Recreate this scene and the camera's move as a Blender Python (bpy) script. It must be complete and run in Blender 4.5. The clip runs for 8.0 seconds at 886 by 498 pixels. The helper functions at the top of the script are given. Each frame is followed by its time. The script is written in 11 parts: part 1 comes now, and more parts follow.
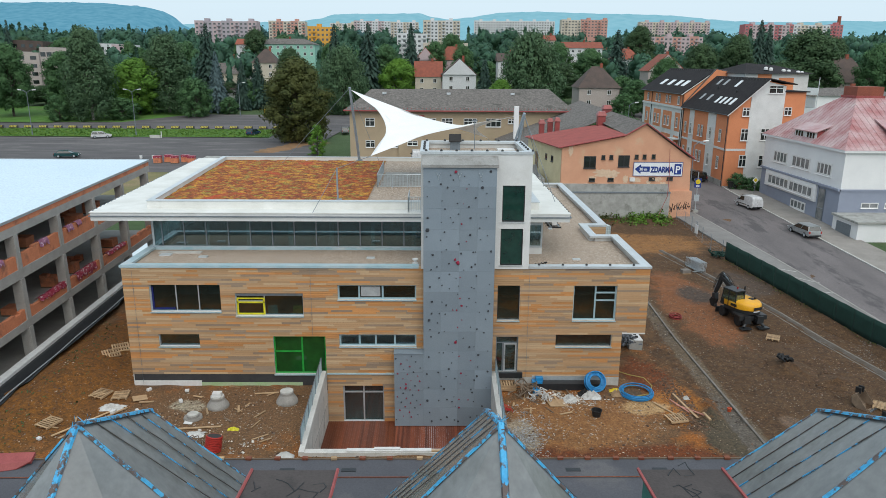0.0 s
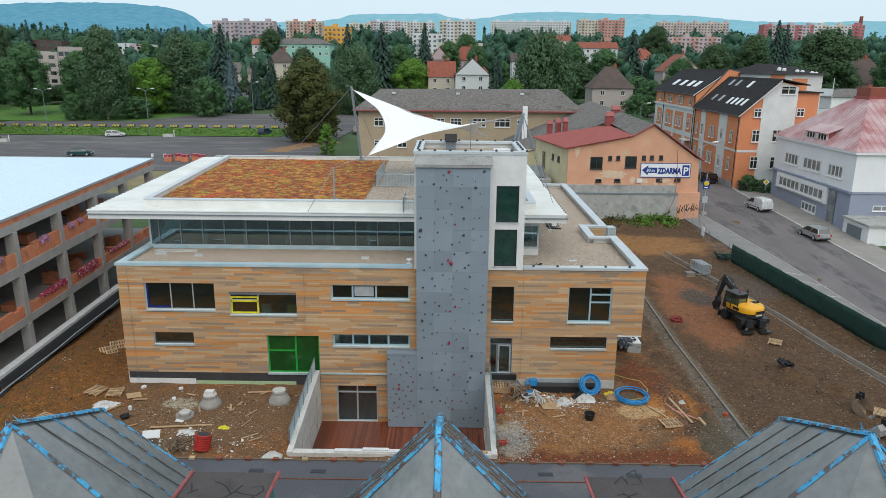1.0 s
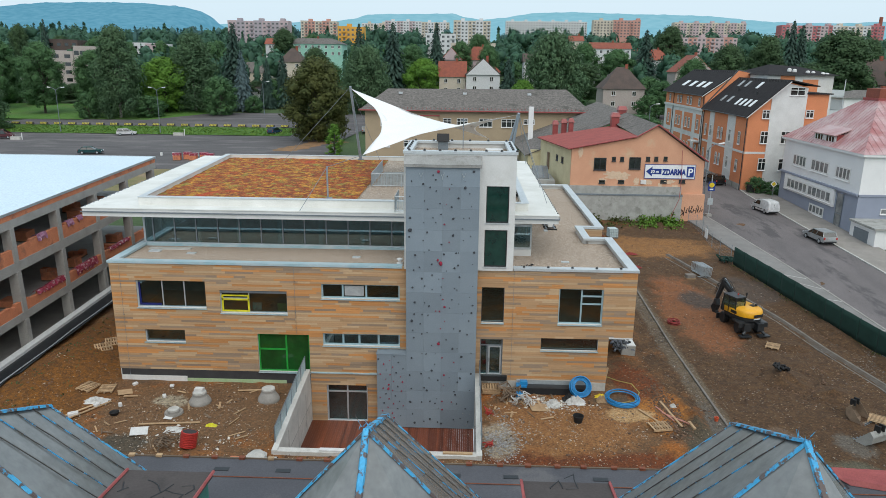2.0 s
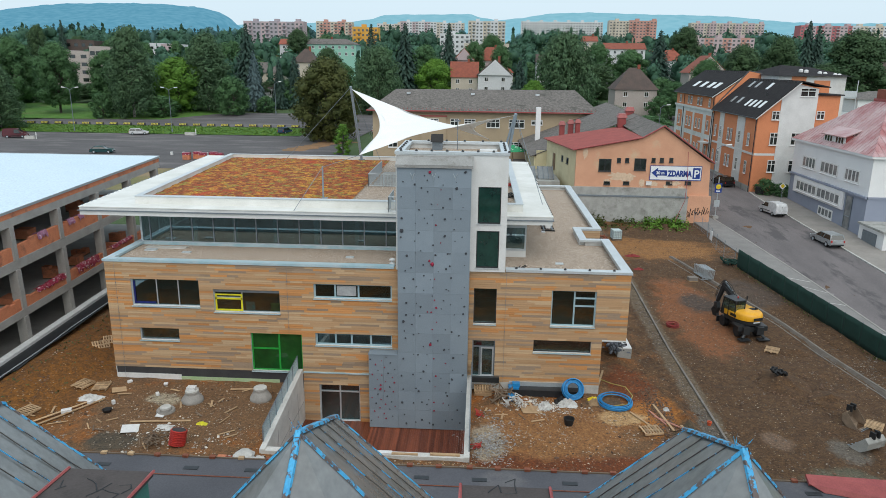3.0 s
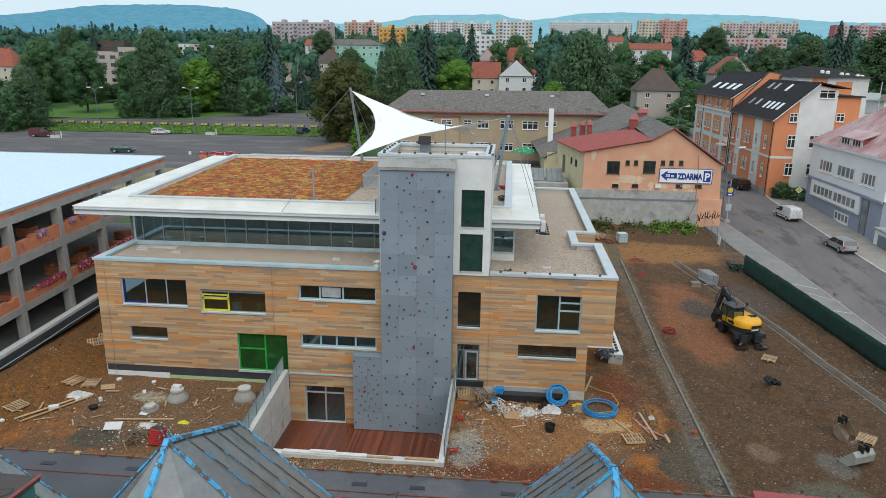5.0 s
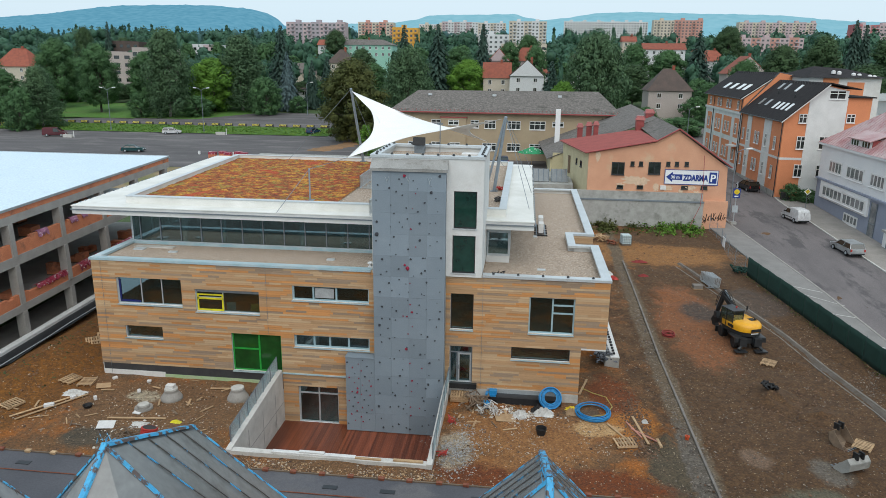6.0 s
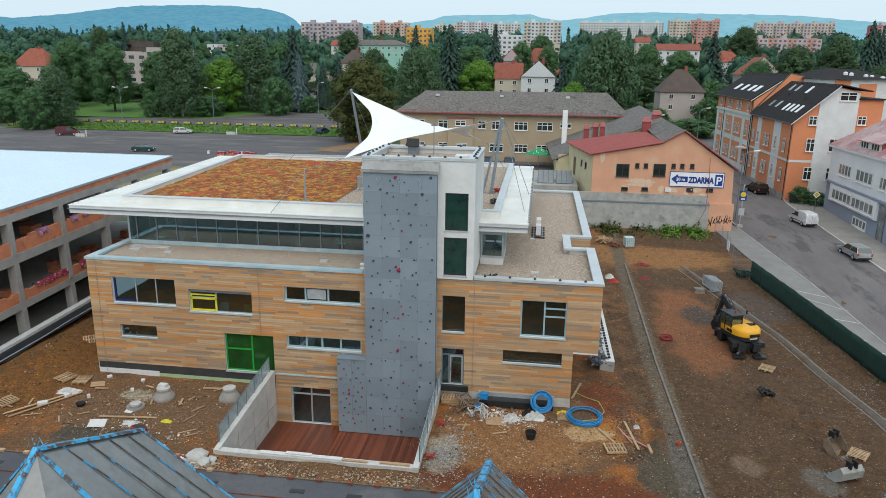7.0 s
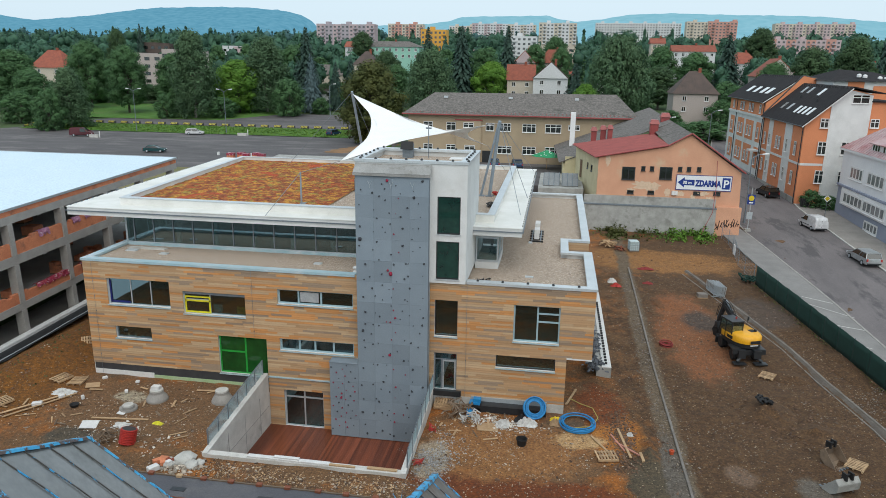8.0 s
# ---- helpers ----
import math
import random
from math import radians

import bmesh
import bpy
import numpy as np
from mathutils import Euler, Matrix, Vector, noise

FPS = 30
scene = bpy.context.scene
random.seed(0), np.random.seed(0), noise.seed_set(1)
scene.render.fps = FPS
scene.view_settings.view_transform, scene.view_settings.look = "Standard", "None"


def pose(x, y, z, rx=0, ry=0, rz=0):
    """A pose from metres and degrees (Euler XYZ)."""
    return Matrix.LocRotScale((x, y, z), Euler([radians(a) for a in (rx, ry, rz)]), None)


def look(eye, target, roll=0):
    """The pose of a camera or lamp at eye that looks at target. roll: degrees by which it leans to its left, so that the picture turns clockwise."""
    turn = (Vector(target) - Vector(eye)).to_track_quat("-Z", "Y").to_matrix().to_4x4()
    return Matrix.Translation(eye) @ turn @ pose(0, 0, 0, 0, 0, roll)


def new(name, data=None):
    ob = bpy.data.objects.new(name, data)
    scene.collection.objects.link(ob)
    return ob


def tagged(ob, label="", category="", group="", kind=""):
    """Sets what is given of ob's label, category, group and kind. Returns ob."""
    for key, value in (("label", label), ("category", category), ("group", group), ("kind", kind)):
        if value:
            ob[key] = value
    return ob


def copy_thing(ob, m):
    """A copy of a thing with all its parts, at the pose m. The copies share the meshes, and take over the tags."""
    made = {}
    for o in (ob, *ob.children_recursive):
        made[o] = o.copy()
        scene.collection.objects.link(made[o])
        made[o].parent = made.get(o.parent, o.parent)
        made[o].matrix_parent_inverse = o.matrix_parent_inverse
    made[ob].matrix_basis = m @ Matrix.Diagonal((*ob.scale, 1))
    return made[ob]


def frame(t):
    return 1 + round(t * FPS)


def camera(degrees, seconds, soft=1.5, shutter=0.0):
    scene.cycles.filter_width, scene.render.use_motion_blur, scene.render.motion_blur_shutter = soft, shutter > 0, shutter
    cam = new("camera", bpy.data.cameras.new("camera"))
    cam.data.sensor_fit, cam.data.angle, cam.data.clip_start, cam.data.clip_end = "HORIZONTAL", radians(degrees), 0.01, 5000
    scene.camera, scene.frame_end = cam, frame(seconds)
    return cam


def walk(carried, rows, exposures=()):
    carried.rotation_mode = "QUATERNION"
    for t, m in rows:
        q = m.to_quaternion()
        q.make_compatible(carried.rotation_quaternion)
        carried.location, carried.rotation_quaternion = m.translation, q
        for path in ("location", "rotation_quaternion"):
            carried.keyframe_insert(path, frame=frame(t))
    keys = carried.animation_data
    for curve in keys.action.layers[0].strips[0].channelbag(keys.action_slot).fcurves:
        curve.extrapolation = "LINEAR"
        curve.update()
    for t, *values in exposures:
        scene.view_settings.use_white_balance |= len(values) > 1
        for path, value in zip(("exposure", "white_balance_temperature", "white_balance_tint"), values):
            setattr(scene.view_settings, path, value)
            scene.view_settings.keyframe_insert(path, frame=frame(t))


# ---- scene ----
cam = camera(64.9, 8.0, 0.5)
PATH = [
    (0, (-0.569, -44.712, 21.545), (-0.539, -42.779, 21.03), 0.4),
    (0.5, (0.151, -44.583, 21.523), (0.158, -42.65, 21.008), 0.4),
    (1, (0.921, -44.464, 21.508), (0.905, -42.531, 20.993), 0.5),
    (1.5, (1.723, -44.37, 21.485), (1.687, -42.438, 20.97), 0.6),
    (3, (4.03, -44.118, 21.49), (3.93, -42.188, 20.976), 0.7),
    (3.5, (4.751, -43.994, 21.52), (4.63, -42.065, 21.006), 0.7),
    (4, (5.506, -43.884, 21.552), (5.363, -41.956, 21.038), 0.7),
    (4.5, (6.211, -43.76, 21.585), (6.05, -41.834, 21.071), 0.7),
    (6, (8.258, -43.315, 21.706), (8.038, -41.395, 21.191), 0.7),
    (6.5, (8.951, -43.147, 21.732), (8.712, -41.23, 21.217), 0.7),
    (7, (9.697, -42.911, 21.785), (9.436, -40.996, 21.27), 0.8),
    (7.5, (10.399, -42.62, 21.848), (10.119, -40.707, 21.334), 0.8),
    (8, (11.106, -42.342, 21.885), (10.801, -40.433, 21.373), 0.8),
]
walk(cam, [(t, look(eye, target, roll)) for t, eye, target, roll in PATH])

# ---------- light ----------
world = bpy.data.worlds.new("sky")
scene.world = world
world.use_nodes = True
wn = world.node_tree
wn.nodes.clear()
w_out = wn.nodes.new("ShaderNodeOutputWorld")
w_bg = wn.nodes.new("ShaderNodeBackground")
w_sky = wn.nodes.new("ShaderNodeTexSky")
w_sky.sky_type, w_sky.sun_disc = "NISHITA", False
w_sky.sun_elevation, w_sky.sun_rotation = radians(50), radians(167)
w_sky.air_density, w_sky.dust_density, w_sky.ozone_density = 1.0, 4.0, 1.5
w_mix = wn.nodes.new("ShaderNodeMix")
w_mix.data_type = "RGBA"
w_mix.inputs[0].default_value = 0.82
w_mix.inputs[7].default_value = (6.7, 8.2, 9.2, 1)  # thin even cloud cover
wn.links.new(w_sky.outputs[0], w_mix.inputs[6])
wn.links.new(w_mix.outputs[2], w_bg.inputs[0])
w_bg.inputs[1].default_value = 0.119
wn.links.new(w_bg.outputs[0], w_out.inputs[0])
sun = new("sun", bpy.data.lights.new("sun", "SUN"))
sun.data.energy, sun.data.angle, sun.data.color = 1.72, radians(70), (1.0, 0.935, 0.85)
sun.matrix_world = look((14, -62, 76), (0, 0, 0))


# ---------- materials ----------
def material(name, col, col2=None, rough=0.8, metal=0.0, scale=3.0, detail=6.0, fine=40.0, bump=0.15, island=0.0,
             spots=None, spot_scale=0.4, spot_at=0.55, spread=0.12, stretch=(1, 1, 1), spec=0.5, depth=0.02, transmission=0.0, alpha=1.0, grit=0.35):
    """Two scales of colour variation, optional stains and a fine relief, in metres."""
    m = bpy.data.materials.new(name)
    m.use_nodes = True
    nt = m.node_tree
    b = nt.nodes["Principled BSDF"]
    b.inputs["Roughness"].default_value, b.inputs["Metallic"].default_value = rough, metal
    b.inputs["Specular IOR Level"].default_value = spec
    if transmission:
        b.inputs["Transmission Weight"].default_value = transmission
    if alpha < 1:
        b.inputs["Alpha"].default_value = alpha
    co = nt.nodes.new("ShaderNodeTexCoord")
    mp = nt.nodes.new("ShaderNodeMapping")
    mp.inputs["Scale"].default_value = stretch
    geo = nt.nodes.new("ShaderNodeNewGeometry")
    nt.links.new(geo.outputs["Position"], mp.inputs[0])

    def noise_tex(s, d=detail, rough_=0.6):
        n = nt.nodes.new("ShaderNodeTexNoise")
        n.inputs["Scale"].default_value, n.inputs["Detail"].default_value, n.inputs["Roughness"].default_value = s, d, rough_
        nt.links.new(mp.outputs[0], n.inputs["Vector"])
        return n

    def mix(f, a, c, kind="MIX"):
        x = nt.nodes.new("ShaderNodeMix")
        x.data_type, x.blend_type = "RGBA", kind
        for s, v in ((0, f), (6, a), (7, c)):
            if isinstance(v, (int, float)):
                x.inputs[s].default_value = v
            elif isinstance(v, tuple):
                x.inputs[s].default_value = (*v, 1)
            else:
                nt.links.new(v, x.inputs[s])
        return x.outputs[2]

    def ramp(src, lo, hi):
        r = nt.nodes.new("ShaderNodeMapRange")
        r.inputs[1].default_value, r.inputs[2].default_value = lo, hi
        nt.links.new(src, r.inputs[0])
        return r.outputs[0]

    c2 = col2 or tuple(v * 0.72 for v in col)
    n1, n2 = noise_tex(scale), noise_tex(fine, 3)
    c = mix(ramp(n1.outputs[0], 0.35, 0.65), tuple(col), tuple(c2))
    if spots:
        n3 = noise_tex(spot_scale, 8, 0.65)
        c = mix(ramp(n3.outputs[0], spot_at, spot_at + spread), c, tuple(spots))
    g = ramp(n2.outputs[0], 0.3, 0.7)
    c = mix(grit, c, mix(g, (0.45, 0.45, 0.45), (1.15, 1.15, 1.15)), "MULTIPLY")
    if island:
        v = nt.nodes.new("ShaderNodeHueSaturation")
        r = nt.nodes.new("ShaderNodeMapRange")
        r.inputs[3].default_value, r.inputs[4].default_value = 1 - island, 1 + island
        add = nt.nodes.new("ShaderNodeMath")
        add.operation = "ADD"
        oi = nt.nodes.new("ShaderNodeObjectInfo")
        nt.links.new(geo.outputs["Random Per Island"], add.inputs[0])
        nt.links.new(oi.outputs["Random"], add.inputs[1])
        fr = nt.nodes.new("ShaderNodeMath")
        fr.operation = "FRACT"
        nt.links.new(add.outputs[0], fr.inputs[0])
        nt.links.new(fr.outputs[0], r.inputs[0])
        nt.links.new(r.outputs[0], v.inputs["Value"])
        nt.links.new(c, v.inputs["Color"])
        c = v.outputs[0]
    nt.links.new(c, b.inputs["Base Color"])
    if bump:
        bp = nt.nodes.new("ShaderNodeBump")
        bp.inputs["Strength"].default_value, bp.inputs["Distance"].default_value = bump, depth
        nt.links.new(n2.outputs[0], bp.inputs["Height"])
        nt.links.new(bp.outputs[0], b.inputs["Normal"])
    return m


def ground_mix(name, cols, scales, grain, rough=0.95, bump=0.6, depth=0.06, zones=(), chips=None, rich=1.0):
    """Several earths in overlapping patches, with a stony grain."""
    m = material(name, cols[0], cols[1], rough, scale=scales[0], fine=grain, bump=bump, depth=depth, grit=0.6)
    nt = m.node_tree
    b = nt.nodes["Principled BSDF"]
    src = b.inputs["Base Color"].links[0].from_socket
    geo = next(n for n in nt.nodes if n.bl_idname == "ShaderNodeNewGeometry")
    for c, s, lo in zip(cols[2:], scales[1:], (0.5, 0.53, 0.56, 0.6)):
        n = nt.nodes.new("ShaderNodeTexNoise")
        n.inputs["Scale"].default_value, n.inputs["Detail"].default_value, n.inputs["Roughness"].default_value = s, 7, 0.68
        nt.links.new(geo.outputs["Position"], n.inputs["Vector"])
        r = nt.nodes.new("ShaderNodeMapRange")
        r.inputs[1].default_value, r.inputs[2].default_value = lo, lo + 0.09
        nt.links.new(n.outputs[0], r.inputs[0])
        x = nt.nodes.new("ShaderNodeMix")
        x.data_type = "RGBA"
        x.inputs[7].default_value = (*c, 1)
        nt.links.new(r.outputs[0], x.inputs[0])
        nt.links.new(src, x.inputs[6])
        src = x.outputs[2]
    fine = nt.nodes.new("ShaderNodeTexNoise")
    fine.inputs["Scale"].default_value, fine.inputs["Detail"].default_value, fine.inputs["Roughness"].default_value = 0.55, 8, 0.7
    nt.links.new(geo.outputs["Position"], fine.inputs["Vector"])
    for cx, cy, rx, ry, c, c2 in zones:  # other soils, in ragged ovals
        sh = nt.nodes.new("ShaderNodeVectorMath")
        sh.operation = "SUBTRACT"
        sh.inputs[1].default_value = (cx, cy, 0)
        nt.links.new(geo.outputs["Position"], sh.inputs[0])
        sc = nt.nodes.new("ShaderNodeVectorMath")
        sc.operation = "MULTIPLY"
        sc.inputs[1].default_value = (1 / rx, 1 / ry, 0)
        nt.links.new(sh.outputs[0], sc.inputs[0])
        ln = nt.nodes.new("ShaderNodeVectorMath")
        ln.operation = "LENGTH"
        nt.links.new(sc.outputs[0], ln.inputs[0])
        ad = nt.nodes.new("ShaderNodeMath")
        ad.operation = "MULTIPLY_ADD"
        ad.inputs[1].default_value = 1.6
        nt.links.new(fine.outputs[0], ad.inputs[0])
        nt.links.new(ln.outputs["Value"], ad.inputs[2])
        r = nt.nodes.new("ShaderNodeMapRange")
        r.inputs[1].default_value, r.inputs[2].default_value = 1.95, 1.6
        nt.links.new(ad.outputs[0], r.inputs[0])
        two = nt.nodes.new("ShaderNodeMix")
        two.data_type = "RGBA"
        two.inputs[6].default_value, two.inputs[7].default_value = (*c, 1), (*c2, 1)
        n = nt.nodes.new("ShaderNodeTexNoise")
        n.inputs["Scale"].default_value, n.inputs["Detail"].default_value, n.inputs["Roughness"].default_value = 2.2, 8, 0.75
        nt.links.new(geo.outputs["Position"], n.inputs["Vector"])
        s2 = nt.nodes.new("ShaderNodeMapRange")
        s2.inputs[1].default_value, s2.inputs[2].default_value = 0.4, 0.6
        nt.links.new(n.outputs[0], s2.inputs[0])
        nt.links.new(s2.outputs[0], two.inputs[0])
        x = nt.nodes.new("ShaderNodeMix")
        x.data_type = "RGBA"
        nt.links.new(r.outputs[0], x.inputs[0])
        nt.links.new(src, x.inputs[6])
        nt.links.new(two.outputs[2], x.inputs[7])
        src = x.outputs[2]
    g2 = nt.nodes.new("ShaderNodeTexNoise")
    g2.inputs["Scale"].default_value, g2.inputs["Detail"].default_value, g2.inputs["Roughness"].default_value = grain * 0.8, 4, 0.8
    nt.links.new(geo.outputs["Position"], g2.inputs["Vector"])
    r = nt.nodes.new("ShaderNodeMapRange")
    r.inputs[1].default_value, r.inputs[2].default_value, r.inputs[3].default_value, r.inputs[4].default_value = 0.33, 0.67, 0.42, 1.5
    nt.links.new(g2.outputs[0], r.inputs[0])
    if chips:  # small pale chips and crumbs trodden in, thicker in some places than in others
        vo = nt.nodes.new("ShaderNodeTexVoronoi")
        vo.inputs["Scale"].default_value = 7.5
        nt.links.new(geo.outputs["Position"], vo.inputs["Vector"])
        sep = nt.nodes.new("ShaderNodeSeparateColor")
        nt.links.new(vo.outputs["Color"], sep.inputs[0])
        rare = nt.nodes.new("ShaderNodeMath")
        rare.operation = "MULTIPLY_ADD"
        rare.inputs[1].default_value = 1.05
        nt.links.new(fine.outputs[0], rare.inputs[0])
        nt.links.new(sep.outputs[0], rare.inputs[2])
        pick = nt.nodes.new("ShaderNodeMapRange")
        pick.inputs[1].default_value, pick.inputs[2].default_value = 1.36, 1.42
        nt.links.new(rare.outputs[0], pick.inputs[0])
        core = nt.nodes.new("ShaderNodeMapRange")
        core.inputs[1].default_value, core.inputs[2].default_value = 0.34, 0.24
        nt.links.new(vo.outputs["Distance"], core.inputs[0])
        both = nt.nodes.new("ShaderNodeMath")
        both.operation = "MULTIPLY"
        nt.links.new(pick.outputs[0], both.inputs[0])
        nt.links.new(core.outputs[0], both.inputs[1])
        part_of = nt.nodes.new("ShaderNodeMath")
        part_of.operation = "MULTIPLY"
        nt.links.new(both.outputs[0], part_of.inputs[0])
        nt.links.new(sep.outputs[1], part_of.inputs[1])
        xm = nt.nodes.new("ShaderNodeMix")
        xm.data_type = "RGBA"
        xm.inputs[7].default_value = (*chips, 1)
        nt.links.new(part_of.outputs[0], xm.inputs[0])
        nt.links.new(src, xm.inputs[6])
        src = xm.outputs[2]
    x = nt.nodes.new("ShaderNodeVectorMath")
    x.operation = "SCALE"
    nt.links.new(src, x.inputs[0])
    nt.links.new(r.outputs[0], x.inputs["Scale"])
    hs = nt.nodes.new("ShaderNodeHueSaturation")
    hs.inputs["Saturation"].default_value = rich
    nt.links.new(x.outputs[0], hs.inputs["Color"])
    nt.links.new(hs.outputs[0], b.inputs["Base Color"])
    return m


# soils of the site: centre, reach, two colours
soils_right = ((28.0, 3.0, 12.5, 60.0, (0.057, 0.031, 0.016), (0.093, 0.053, 0.027)),
               (23.3, 15.5, 3.0, 8.5, (0.205, 0.092, 0.048), (0.158, 0.074, 0.040)),
               (23.0, 34.5, 9.0, 4.0, (0.264, 0.138, 0.064), (0.187, 0.099, 0.046)),
               (15.6, -2.2, 1.7, 3.0, (0.374, 0.177, 0.068), (0.242, 0.099, 0.040)),
               (14.9, 1.6, 1.6, 2.8, (0.165, 0.054, 0.024), (0.121, 0.049, 0.024)))
soils_marks = ((24.4, 18.2, 1.6, 2.2, (0.055, 0.04, 0.032), (0.075, 0.052, 0.04)), (30.2, 21.0, 2.6, 3.5, (0.062, 0.045, 0.035), (0.085, 0.06, 0.045)), (18.75, -7.0, 0.7, 6.0, (0.12, 0.105, 0.088), (0.08, 0.066, 0.053)), (22.4, -5.4, 0.9, 1.0, (0.15, 0.10, 0.070), (0.12, 0.08, 0.055)), (26.2, -6.3, 1.1, 1.3, (0.125, 0.108, 0.09), (0.09, 0.075, 0.06)), (24.5, -9.5, 2.2, 1.5, (0.085, 0.08, 0.055), (0.10, 0.085, 0.06)))
soils_spills = ((19.05, 6.0, 0.75, 60.0, (0.138, 0.106, 0.074), (0.094, 0.069, 0.046)), (13.4, -3.2, 1.5, 1.0, (0.440, 0.305, 0.176), (0.308, 0.187, 0.096)), (-16.6, -2.9, 1.2, 0.8, (0.363, 0.325, 0.248), (0.220, 0.177, 0.128)), (-17.3, -8.3, 1.8, 1.2, (0.061, 0.052, 0.040), (0.088, 0.069, 0.048)), (4.9, -6.6, 1.0, 1.9, (0.330, 0.276, 0.208), (0.220, 0.167, 0.116)))
soils_front = ((17.3, -7.0, 1.4, 3.2, (0.061, 0.049, 0.032), (0.083, 0.064, 0.042)),
               (10.5, -9.2, 6.5, 1.6, (0.149, 0.049, 0.022), (0.110, 0.041, 0.021)),
               (9.0, -4.6, 5.0, 3.6, (0.259, 0.138, 0.068), (0.198, 0.099, 0.048)),
               (-14.5, -5.0, 6.0, 4.5, (0.165, 0.097, 0.054), (0.127, 0.075, 0.043)),
               (-25.6, 1.0, 5.0, 12.0, (0.110, 0.054, 0.023), (0.205, 0.094, 0.032)))
